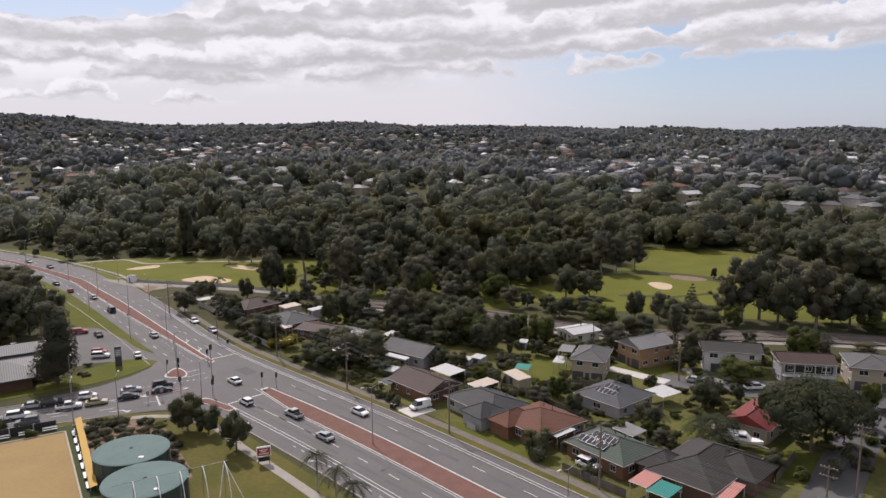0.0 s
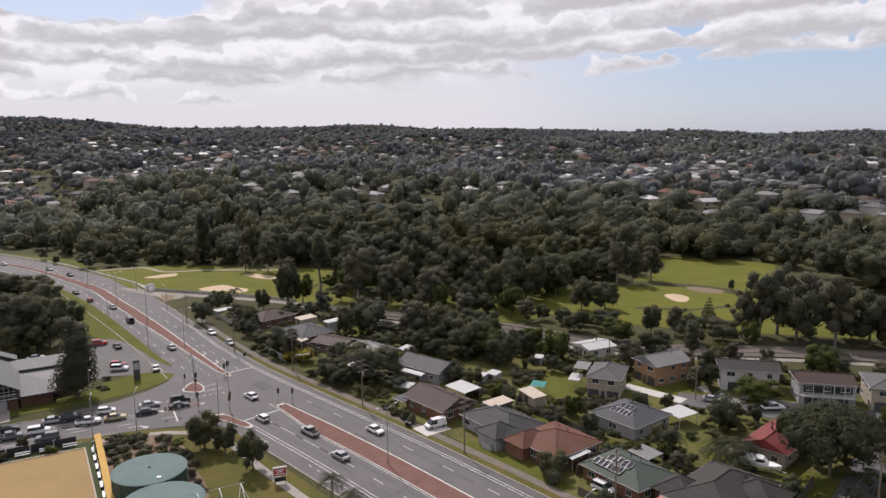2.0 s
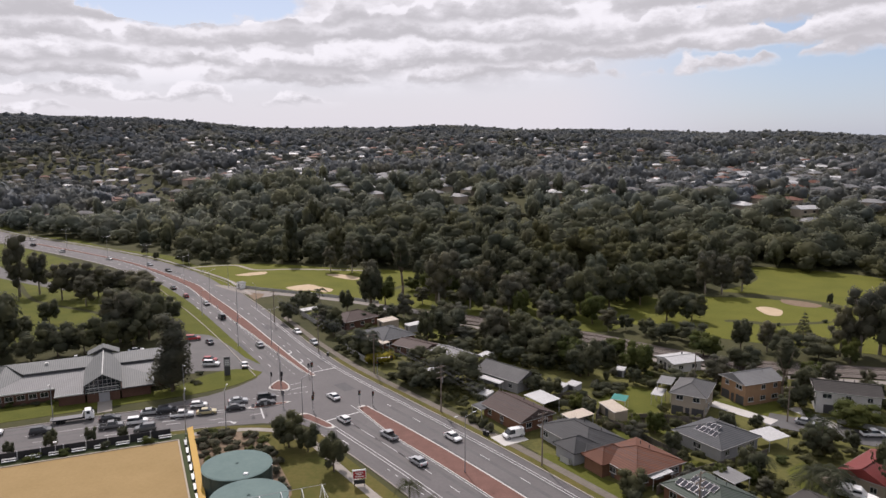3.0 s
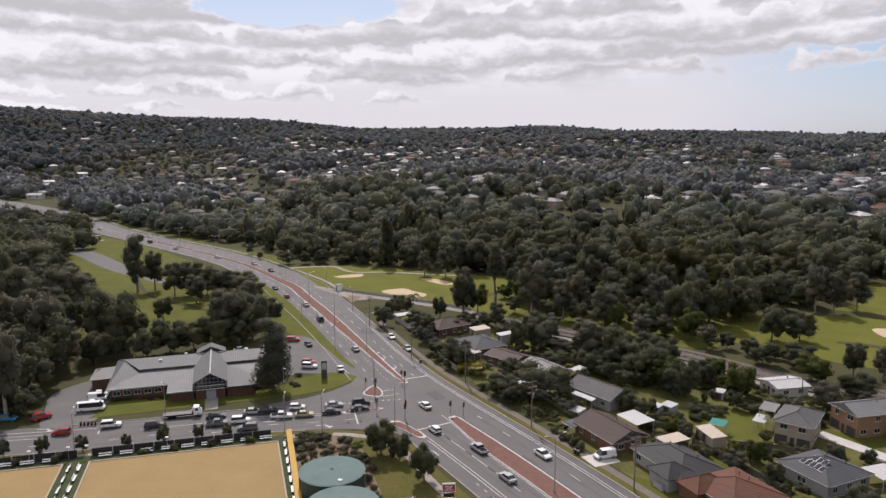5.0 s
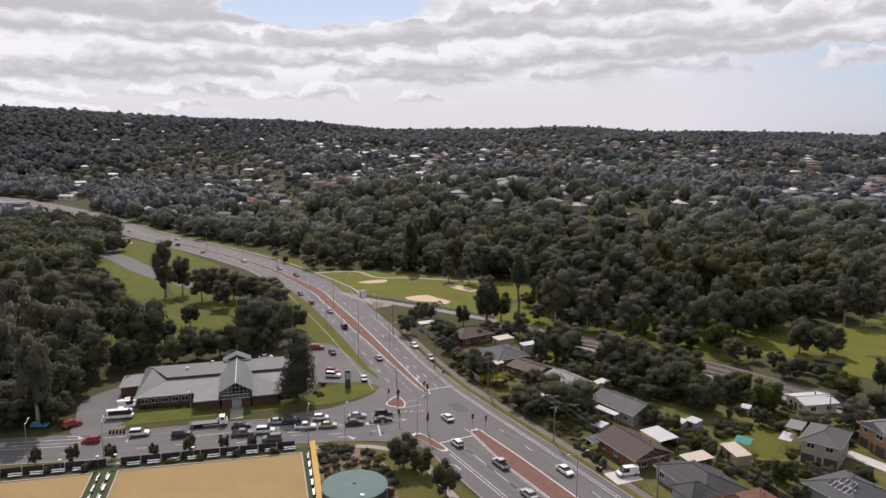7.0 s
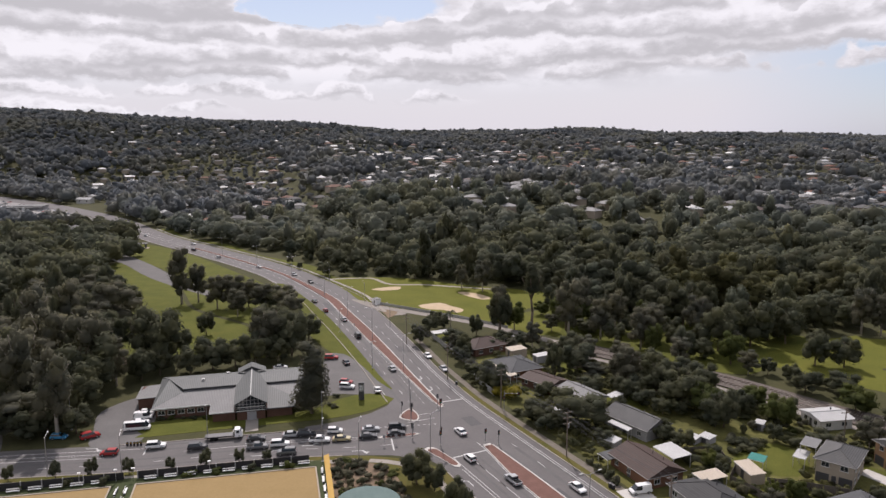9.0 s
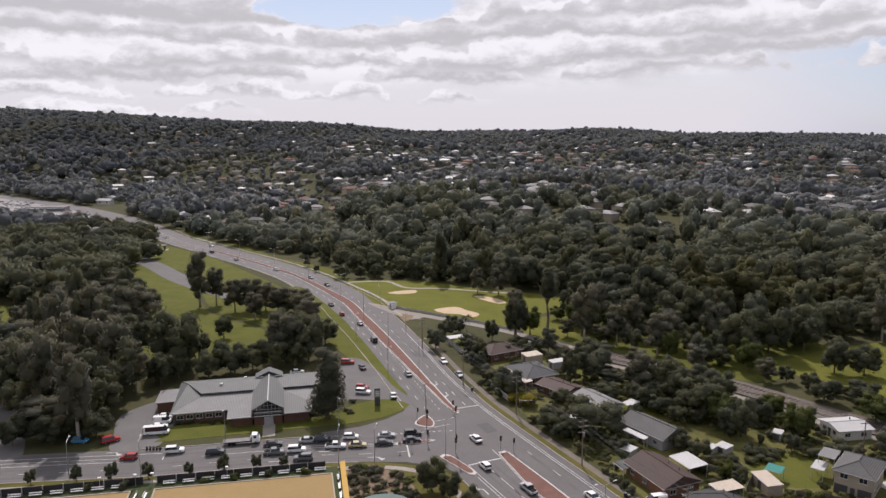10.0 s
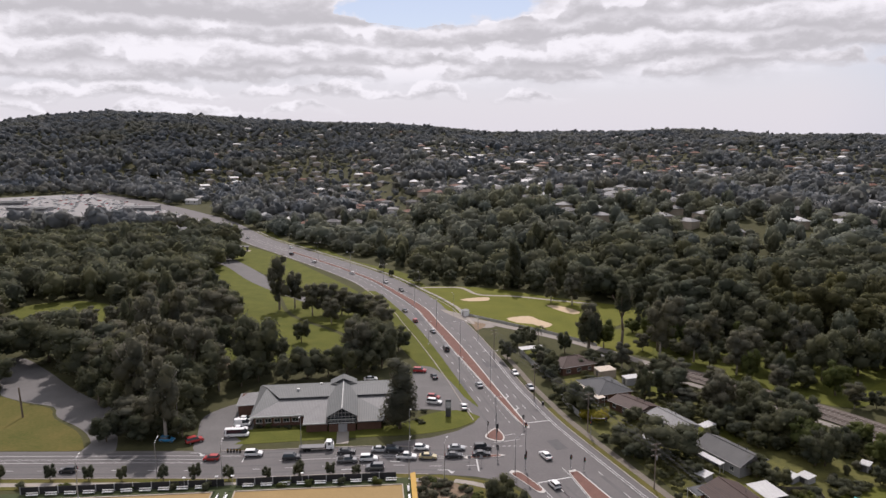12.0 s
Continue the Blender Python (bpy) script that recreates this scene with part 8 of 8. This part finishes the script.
def boat():
    ob = empty("boat", pose(56.0, 126.4, 0.03, 0, 0, -26) @ Matrix.Scale(1.2, 4), "white cabin boat on a trailer in a yard", "boat")
    bm = bmesh.new()
    rows = []
    for x, w, zb in ((-2.8, 1.05, 0.75), (-1.0, 1.15, 0.65), (1.0, 1.05, 0.65), (2.2, 0.65, 0.8), (3.0, 0.04, 1.25)):
        rows.append([bm.verts.new(p) for p in ((x, -w, 1.55), (x, -w * 0.75, 1.0), (x, 0, zb), (x, w * 0.75, 1.0), (x, w, 1.55))])
    for a, b in zip(rows, rows[1:]):
        for i in range(4):
            bm.faces.new((a[i], a[i + 1], b[i + 1], b[i]))
        bm.faces.new((a[4], a[0], b[0], b[4]))
    bm.faces.new(rows[0])
    bm.faces.new(rows[-1][::-1])
    bmesh.ops.recalc_face_normals(bm, faces=bm.faces)
    part("hull", bm, M["white"], ob)
    bm = bmesh.new()
    profile(bm, [(-0.8, 1.5), (-0.7, 2.35), (0.5, 2.4), (1.3, 1.5)], 0.8, 0.65)
    c = part("cabin", bm, M["white"], ob)
    for sg in (-1, 1):
        part("side_window", boxed(-0.6, sg * 0.74 - 0.03, 1.85, 0.6, sg * 0.74 + 0.03, 2.2), M["glass"], c)
    part("canopy", boxed(-2.4, -0.8, 2.4, 0.4, 0.8, 2.46), M["white"], ob)
    bm = bmesh.new()
    for sg in (-1, 1):
        tube(bm, (-2.6, sg * 0.7, 0.55), (2.0, sg * 0.7, 0.55), 0.06, 0.06, 5)
        tube(bm, (2.0, sg * 0.7, 0.55), (3.8, 0, 0.5), 0.06, 0.06, 5)
    part("trailer_frame", bm, M["steel"], ob)
    for sg in (-1, 1):
        t = new("wheel", TYRE)
        t.parent = ob
        t.location = (-0.8, sg * 0.95, 0.33)


boat()


def rainwater_tank(x, y, r, h):
    """A ribbed plastic tank with a shallow domed lid."""
    ob = empty("rainwater_tank", pose(x, y, 0), "cream plastic rainwater tank beside the red-roofed house", "water tank")
    bm = bmesh.new()
    for i in range(7):
        bmesh.ops.create_cone(bm, cap_ends=True, segments=28, radius1=r + 0.04 * (i % 2), radius2=r + 0.04 * (i % 2), depth=h / 7, matrix=Matrix.Translation((0, 0, h * (i + 0.5) / 7)))
    part("body", bm, M["roof_beige"], ob)
    bm = bmesh.new()
    bmesh.ops.create_cone(bm, cap_ends=True, segments=28, radius1=r + 0.05, radius2=0.35, depth=0.45, matrix=Matrix.Translation((0, 0, h + 0.225)))
    part("lid", bm, M["roof_beige"], ob)


rainwater_tank(53.6, 131.0, 1.5, 2.3)

# ---------------------------------------------------------------- street furniture
M["signal_red"] = plain("red_signal_lens", (0.30, 0.02, 0.015), 0.3)
M["signal_amber"] = plain("amber_signal_lens", (0.35, 0.17, 0.01), 0.3)
M["signal_green"] = plain("green_signal_lens", (0.01, 0.16, 0.10), 0.3)
M["wood_pole"] = surface("weathered_pole_timber", (0.13, 0.10, 0.08), (0.24, 0.20, 0.165), 0.8, 0.9, bump=0.01)
M["wire"] = plain("power_cable", (0.10, 0.10, 0.105), 0.6)


def signal_head(parent, x, y, z, turn):
    h = part("signal_head", boxed(-0.17, -0.14, -0.5, 0.17, 0.14, 0.5, bevel=0.03), M["black"], parent, "black three-lamp signal head")
    h.matrix_local = pose(x, y, z, 0, 0, turn)
    board = part("backing_board", boxed(-0.3, 0.08, -0.62, 0.3, 0.11, 0.62), M["black"], h)
    for i, c in enumerate(("signal_red", "signal_amber", "signal_green")):
        part("lens", tubed((0, -0.19, 0.32 - i * 0.32), (0, -0.13, 0.32 - i * 0.32), 0.11, 0.11, 10), M[c], h)
    return h


def traffic_light(x, y, h, heads, turn, arm=0.0, label="grey traffic light pole with signal heads"):
    ob = empty("traffic_light", pose(x, y, 0.03, 0, 0, turn), label, "traffic light")
    part("pole", tubed((0, 0, 0), (0, 0, h), 0.10, 0.07), M["steel"], ob)
    part("base", tubed((0, 0, 0), (0, 0, 0.35), 0.16, 0.14), M["pale_concrete"], ob)
    for dx, z, r in heads:
        signal_head(ob, dx, -0.22, z, r)
    if arm:
        part("arm", tubed((0, 0, h - 0.6), (arm, 0, h - 0.1), 0.06, 0.045), M["steel"], ob)
        signal_head(ob, arm, -0.2, h - 0.3, 0)
    return ob


traffic_light(-52.9, 155.3, 12.0, [(0, 11.4, 0), (0.0, 3.2, 0), (0.2, 4.2, 60)], 30, label="tall combined lamp and traffic light pole")
traffic_light(-64.7, 165.8, 8.6, [(0, 3.6, 0), (0, 4.9, 90)], 120)
traffic_light(-69.2, 170.4, 3.2, [(0, 3.0, 0)], 140)
traffic_light(-60.9, 157.0, 3.6, [(0, 3.2, 0)], 200)
traffic_light(-42.9, 160.2, 3.4, [(0, 3.1, 0)], 40)
traffic_light(-39.6, 160.2, 3.4, [(0, 3.1, 0)], 60)
traffic_light(-61.6, 178.4, 3.4, [(0, 3.1, 0)], 220)
traffic_light(-43.4, 181.6, 5.6, [(0, 3.6, 0)], 0, 4.0, "traffic light with a mast arm beside trees")


def street_lamp(x, y, h, turn, double=False, reach=2.2, label=""):
    ob = empty("street_lamp", pose(x, y, 0.05, 0, 0, turn), label or ("tall double-armed steel street lamp on the median" if double else "steel street lamp beside the road"), "street lamp", "street lamps")
    part("pole", tubed((0, 0, -0.1), (0, 0, h - 0.4), 0.11, 0.06), M["steel"], ob)
    for sg in (1, -1) if double else (1,):
        part("arm", tubed((0, 0, h - 0.5), (sg * reach, 0, h), 0.045, 0.035), M["steel"], ob)
        part("lamp_head", boxed(sg * reach - 0.4, -0.14, h - 0.06, sg * reach + 0.4, 0.14, h + 0.1, bevel=0.04), M["trim"], ob)
    part("base_plate", boxed(-0.2, -0.2, -0.1, 0.2, 0.2, 0.12), M["steel"], ob)
    return ob


lamp_s = MAIN.where(-13.8, 128.7)[0]
first_lamp = street_lamp(-13.8, 128.7, 11.8, MAIN.angle(lamp_s) - 90, True)
for s in (lamp_s - 46, S_UP + 34, S_UP + 72, S_UP + 110, S_UP + 150, S_UP + 196, S_UP + 242, S_UP + 288, S_UP + 334):
    p = MAIN.at(s, 0.5 if s < S_NOSE else (far_lo(s) + far_hi(s)) / 2)
    copy_thing(first_lamp, pose(p.x, p.y, 0.05, 0, 0, MAIN.angle(s) - 90))
one = street_lamp(-115.5, 118.2, 9.6, 120)
for x, y, a in ((-139.3, 98.0, 120), (-130.4, 112.3, 120), (-68.5, 142.0, 100), (-76.1, 138.4, 110), (-109.2, 140.4, -60), (-86.2, 157.2, -50), (-68.7, 175.4, -30), (-92.5, 203.0, -40), (-122, 238.5, -40), (-54.2, 151.6, 60), (-106, 250, 140), (-133, 285, 140), (-170, 322, 140), (-146, 134, -60)):
    copy_thing(one, pose(x, y, 0.05, 0, 0, a))


def power_pole(x, y, h, turn, arms=2):
    ob = empty("power_pole", pose(x, y, 0, 0, 0, turn), "weathered timber power pole with crossarms", "power pole", "power poles")
    part("pole", tubed((0, 0, -0.3), (0, 0, h), 0.17, 0.11), M["wood_pole"], ob)
    for i in range(arms):
        z = h - 0.4 - i * 1.3
        a = part("crossarm", boxed(-1.2, -0.07, z - 0.07, 1.2, 0.07, z + 0.07), M["wood_pole"], ob)
        for q in (-1.1, -0.6, 0.6, 1.1):
            part("insulator", tubed((q, 0, z + 0.05), (q, 0, z + 0.25), 0.05, 0.04, 6), M["trim"], a)
    part("transformer", tubed((0.35, 0, h - 4.2), (0.35, 0, h - 3.2), 0.22, 0.22, 10), M["steel"], ob) if arms > 2 else None
    return ob


def wires(points, label, offsets=(-1.1, -0.6, 0.6, 1.1)):
    """Cables slung from pole to pole: points are (x, y, z)."""
    bm = bmesh.new()
    for a, b in zip(points, points[1:]):
        a, b = Vector(a), Vector(b)
        d = (b - a).normalized()
        side = Vector((-d.y, d.x, 0)).normalized()
        for drop in (0.0, 1.3):
            for o in offsets:
                prev = None
                for k in range(9):
                    t = k / 8
                    p = a.lerp(b, t) + side * o - Vector((0, 0, drop + 0.9 * 4 * t * (1 - t)))
                    if prev is not None:
                        tube(bm, prev, p, 0.018, 0.018, 3)
                    prev = p
    return tagged(new("power_cable", mesh_of(bm, "power_cable", M["wire"])), label, "cable")


LINE_E = [(48, 86, 11.6), (25.6, 110.5, 11.8), (0.9, 133.6, 11.2), (-22.7, 158.6, 11.4), (-44.8, 183.6, 11.2), (-66.0, 200.6, 11.4), (-92, 232, 11.2)]
for i, (x, y, h) in enumerate(LINE_E):
    power_pole(x, y, h, 42, 3 if i in (1, 3) else 2)
wires([(x, y, h - 0.15) for x, y, h in LINE_E], "black power cables strung between timber poles")
LINE_R = [(40, 78, 11.5), (55.5, 96.5, 11.0), (66.6, 107.5, 12.5), (96, 140, 11.0), (108, 165, 10.5)]
for x, y, h in LINE_R[1:]:
    power_pole(x, y, h, -42, 2)
wires([(x, y, h - 0.15) for x, y, h in LINE_R[1:]], "black power cables above the suburban street")
for x, y in ((56, 163), (40.5, 187), (63, 186)):
    power_pole(x, y, 8.5, 20, 1)


# fences
def fence(pts, h, mat, label, name="fence"):
    """Palings between posts, in bays."""
    ob = empty(name, pose(*pts[0], 0), label, "fence")
    o = Vector((*pts[0], 0))
    for a, b in zip(pts, pts[1:]):
        a, b = Vector((*a, 0)), Vector((*b, 0))
        n = max(1, round((b - a).length / 2.4))
        ang = math.degrees(math.atan2(b.y - a.y, b.x - a.x))
        L = (b - a).length / n
        for i in range(n):
            bm = bmesh.new()
            k = 2 * int(L / 0.3)
            rows = []
            for j in range(k + 1):
                x, dy = 0.05 + j * (L - 0.1) / k, 0.03 if j % 2 else -0.03
                z = h + (j % 4 - 1.5) * 0.02
                rows.append([bm.verts.new(q) for q in ((x, dy, 0.03), (x, dy, z), (x, dy + 0.05, z), (x, dy + 0.05, 0.03))])
            for r0, r1 in zip(rows, rows[1:]):
                for m in range(4):
                    bm.faces.new((r0[m], r0[(m + 1) % 4], r1[(m + 1) % 4], r1[m]))
            bmesh.ops.recalc_face_normals(bm, faces=bm.faces)
            p = part("panel", bm, M[mat], ob)
            p.matrix_local = Matrix.Translation(a.lerp(b, i / n) - o) @ pose(0, 0, 0, 0, 0, ang)
            q = part("post", boxed(-0.05, -0.05, -0.2, 0.05, 0.06, h + 0.06), M[mat], ob)
            q.matrix_local = p.matrix_local
    return ob


for pts, h, mat, label in (([(20.6, 117.6), (24.6, 113.0), (29.4, 107.8)], 1.5, "fence", "dark timber fence along the footpath"), ([(21.4, 124.6), (28.5, 132.0), (38.5, 138.6)], 1.8, "fence", "dark paling fence between two lots"),
                           ([(28.4, 139.8), (24.0, 145.4), (20.4, 150.6)], 1.8, "fence", "weathered paling fence between lots"), ([(20.4, 150.6), (13, 157.6), (14.5, 163.5)], 1.8, "fence", "weathered paling fence behind the houses"),
                           ([(20.4, 158.5), (29, 158.8), (41, 158.0)], 1.9, "fence", "dark paling fence below the cream house"), ([(41, 139.5), (46, 143.6)], 1.8, "fence", "dark paling fence beside the carport"),
                           ([(-58.5, 204), (-53, 196.6), (-48.5, 191.4)], 1.8, "fence_pale", "pale timber fence along the footpath"), ([(-86, 243), (-77, 231.5), (-72, 225.4)], 1.7, "fence_pale", "pale fence round a yard"),
                           ([(4.4, 136.5), (6.2, 134.4), (9.0, 137.4)], 1.3, "fence_pale", "low pale front fence"), ([(55.6, 112), (63.5, 121.5)], 1.8, "fence", "dark paling fence beside the black-roofed house"),
                           ([(2.0, 168), (11, 172.5), (13.5, 164)], 1.8, "fence", "weathered paling fence round a garden"), ([(66.8, 163.8), (78, 157.8)], 1.2, "fence_pale", "low pale fence beside the cul-de-sac"),
                           ([(-127.5, 285), (-112, 280.5), (-84, 272.5), (-62, 264)], 1.2, "fence_pale", "long low fence along the golf course")):
    fence(pts, h, mat, label)

# railing along the road's bend
bm = bmesh.new()
for o0, z in ((1.2, 0.55), (1.2, 0.95)):
    ribbon(bm, MAIN, S_MED - 20, S_FAR, lambda s: right_edge(s) + o0, lambda s: right_edge(s) + o0 + 0.08, z, z + 0.12)
rail_thing = tagged(new("guard_rail", mesh_of(bm, "guard_rail", M["steel"])), "long steel guard rail along the road's bend", "guard rail")
bm = bmesh.new()
ribbon(bm, MAIN, S_MED - 30, S_FAR, lambda s: right_edge(s) + 2.0, lambda s: right_edge(s) + 3.6, -0.1, 0.09)
tagged(new("shared_path", mesh_of(bm, "shared_path", M["concrete"])), "pale concrete path along the road's bend", "path", kind="structure")
for i in range(40):
    p = MAIN.at(S_MED - 20 + i * 8, right_edge(S_MED - 20 + i * 8) + 1.24)
    part("post", boxed(p.x - 0.06, p.y - 0.06, 0, p.x + 0.06, p.y + 0.06, 1.0), M["steel"], rail_thing)


# signs
def billboard():
    ob = empty("billboard", pose(-32.6, 120.6, 0.05, 0, 0, 20) @ Matrix.Scale(0.78, 4), "red and white sign board on two posts", "sign")
    for sg in (-1.2, 1.2):
        part("post", boxed(sg - 0.07, -0.07, 0, sg + 0.07, 0.07, 3.2), M["dark_trim"], ob)
    b = part("board", boxed(-1.6, -0.12, 2.0, 1.6, 0.12, 4.3, bevel=0.02), M["white"], ob)
    part("panel", boxed(-1.45, -0.15, 2.15, 1.45, -0.125, 3.95), M["red_sign"], b, "red printed panel")
    for i, (x0, x1, z) in enumerate(((-1.0, 0.9, 3.4), (-0.7, 0.6, 3.0), (-1.1, 1.1, 2.5))):
        part("lettering_bar", boxed(x0, -0.17, z, x1, -0.152, z + 0.2), M["white"], b)
    part("lower_board", boxed(-1.3, -0.1, 0.7, 1.3, 0.1, 1.7), M["black"], ob)


billboard()


def pylon_sign():
    ob = empty("pylon_sign", pose(-84.0, 176.6, 0.05, 0, 0, 25), "tall dark grey pylon sign on the lawn", "sign")
    part("pillar", boxed(-0.8, -0.25, 0, 0.8, 0.25, 5.2, bevel=0.03), M["dark_trim"], ob)
    part("panel", boxed(-0.7, -0.29, 2.6, 0.7, -0.255, 4.6), M["render_grey"], ob)
    for z in (4.1, 3.6, 3.1):
        part("lettering_bar", boxed(-0.5, -0.32, z, 0.5, -0.292, z + 0.14), M["white"], ob)


pylon_sign()
for x, y, a in ((-66.0, 151.0, 20), (-63.5, 152.6, 20), (-101, 221, -40), (-118, 243, -40), (-75, 190.5, -40), (-139, 258, -40)):
    ob = empty("road_sign", pose(x, y, 0.05, 0, 0, a), "small road sign on a steel post", "sign", "road signs")
    part("post", tubed((0, 0, 0), (0, 0, 2.5), 0.035, 0.035, 6), M["steel"], ob)
    part("plate", boxed(-0.35, -0.06, 1.8, 0.35, -0.03, 2.6), M["render_grey"], ob)
# striped barrier by the driveway
ob = empty("barrier", pose(-125.4, 130.6, 0.06, 0, 0, 24), "black and yellow striped barrier blocks beside the kerb", "barrier")
for i in range(5):
    part("block", boxed(i * 0.8, -0.2, 0, i * 0.8 + 0.45, 0.2, 1.0, bevel=0.03), M["black"], ob)
    part("stripe", boxed(i * 0.8 + 0.05, -0.22, 0.7, i * 0.8 + 0.4, -0.203, 0.9), M["yellow"], ob)
# white bent-tube frame on the lawn
ob = empty("sports_frame", pose(-47.4, 101.0, 0, 0, 0, 29.7), "tall white bent-tube sports frame on the lawn", "frame")
for i in range(5):
    bm = bmesh.new()
    rings = []
    for k in range(13):
        w = k / 12 * 1.57
        c, u = Vector((i * 3.4, -4.4 * math.sin(w), 6.8 * math.cos(w))), Vector((0, -math.sin(w), math.cos(w)))
        rings.append([bm.verts.new(c + u * 0.06 * math.cos(a * 1.0472) + Vector((0.06 * math.sin(a * 1.0472), 0, 0))) for a in range(6)])
    for r0, r1 in zip(rings, rings[1:]):
        for a in range(6):
            bm.faces.new((r0[a], r0[(a + 1) % 6], r1[(a + 1) % 6], r1[a]))
    part("hoop", bm, M["white"], ob)
    part("post", tubed((i * 3.4, 0, 0), (i * 3.4, 0, 6.8), 0.06, 0.06, 6), M["steel"], ob)
part("ridge_bar", tubed((-3.0, 0, 6.8), (14.2, 0, 6.8), 0.05, 0.05, 6), M["steel"], ob)
part("brace", tubed((13.6, 0, 6.8), (16.2, -3.6, 0), 0.05, 0.05, 6), M["white"], ob)
part("brace", tubed((13.6, 0, 6.8), (11.4, -4.0, 0), 0.05, 0.05, 6), M["white"], ob)
# small kiosk by the road, wheelie bin, rainwater tank
ob = empty("site_cabin", pose(-127.0, 284.5, 0, 0, 0, -35), "small white cabin beside the road", "cabin")
part("wall", boxed(-1.6, -1.2, 0, 1.6, 1.2, 2.6, bevel=0.03), M["white"], ob)
part("roof", boxed(-1.75, -1.35, 2.6, 1.75, 1.35, 2.72), M["roof_sheet"], ob)
part("door", boxed(-0.4, -1.24, 0.1, 0.4, -1.2, 2.1), M["dark_trim"], ob)
for x, y in ((-62.0, 197.0), (-11.5, 146.8), (-10.8, 146.2)):
    ob = empty("wheelie_bin", pose(x, y, 0.09, 0, 0, 40), "dark wheelie bin at the kerb", "bin")
    part("bin_body", boxed(-0.28, -0.3, 0.05, 0.28, 0.3, 0.95, bevel=0.03), M["black"], ob)
    part("lid", boxed(-0.3, -0.34, 0.95, 0.3, 0.34, 1.03), M["dark_trim"], ob)
ob = empty("rainwater_tank", pose(54.0, 133.0, 0), "cream round rainwater tank beside the red-roofed house", "water tank")
part("tank_body", tubed((0, 0, 0), (0, 0, 2.2), 1.7, 1.7, 24), M["render_cream"], ob)
part("tank_lid", tubed((0, 0, 2.2), (0, 0, 2.6), 1.7, 0.4, 24), M["render_cream"], ob)

# ---------------------------------------------------------------- shops beyond the bend
sheet("shop_car_park", SHOPS, 0.02, "pale_asphalt", "wide pale asphalt car park of distant shops", "car park", False)
for x, y, L, W, a, h in ((-628, 546, 36, 14, 28, 4.0), (-820, 520, 44, 12, 34, 4.0), (-735, 492, 52, 9, 14, 3.6)):
    ob = empty("shop", pose(x, y, 0, 0, 0, a), "distant low shop with a flat pale roof", "shop")
    part("wall", boxed(-L / 2, -W / 2, -0.3, L / 2, W / 2, h), M["render_grey"], ob)
    part("roof", boxed(-L / 2 - 1, -W / 2 - 1, h, L / 2 + 1, W / 2 + 1, h + 0.4), M["roof_sheet"], ob)
    part("awning", boxed(-L / 2, -W / 2 - 4, 3.2, L / 2, -W / 2 - 1.0, 3.5), M["roof_white"], ob)
shop_rng = random.Random(5)
SMALL_CARS = []
for c in ("white", "silver", "dark", "red"):
    ob = empty("car", pose(-600, 585, 0.03), c + " car parked before distant shops", "car", "cars before the distant shops")
    bm = bmesh.new()
    profile(bm, SHAPES["sedan"][0], 0.88, 0.84)
    part("body", bm, M["paint_" + c], ob)
    bm = bmesh.new()
    profile(bm, SHAPES["sedan"][1], 0.82, 0.65)
    part("window", bm, M["glass"], ob)
    part("roof", boxed(-1.0, -0.66, 1.4, 0.2, 0.66, 1.48), M["paint_" + c], ob)
    SMALL_CARS.append(ob)
bays = []
for i in range(-4, 30):
    for j in range(-10, 150):
        x, y = -430 - j * 3.1 * 0.97 + i * 10.5 * 0.24, 430 + j * 3.1 * 0.24 + i * 10.5 * 0.97
        if inside(x, y, SHOPS) and not near_road(x, y, 3) and (i % 2 or shop_rng.random() < 0.6) and not any(math.hypot(x - a, y - b) < 24 for a, b in ((-628, 546), (-820, 520), (-735, 492))):
            bays.append((x, y))
shop_rng.shuffle(bays)
for i, (x, y) in enumerate(bays[:290]):
    m = pose(x, y, 0.03, 0, 0, shop_rng.choice((76, 76, 256)) + shop_rng.uniform(-3, 3))
    if i < 4:
        SMALL_CARS[i].matrix_world = m
    else:
        copy_thing(shop_rng.choice(SMALL_CARS[:2] + SMALL_CARS[:2] + SMALL_CARS), m)
# slab on posts added in place of the road bridge's underpass abutments
ob = empty("shelter_bridge", pose(-345, 378, 0, 0, 0, 32), "dark slab on posts standing in for the road bridge underpass", "shelter")
part("roof", boxed(-9, -2.5, 3.0, 9, 2.5, 3.4), M["dark_trim"], ob)
for x in (-8, -2.5, 2.5, 8):
    for y in (-2, 2):
        part("post", boxed(x - 0.3, y - 0.3, 0, x + 0.3, y + 0.3, 3.0), M["dark_trim"], ob)
part("floor_slab", boxed(-10, -3.2, -0.1, 10, 3.2, 0.12), M["render_cream"], ob)
# signal mast near the park drive
ob = empty("park_pole", pose(-195.3, 122.5, 0), "dark leaning timber post beside the park drive", "post")
part("post", tubed((0, 0, -0.2), (-0.6, 0, 9.0), 0.28, 0.22), M["bark"], ob)
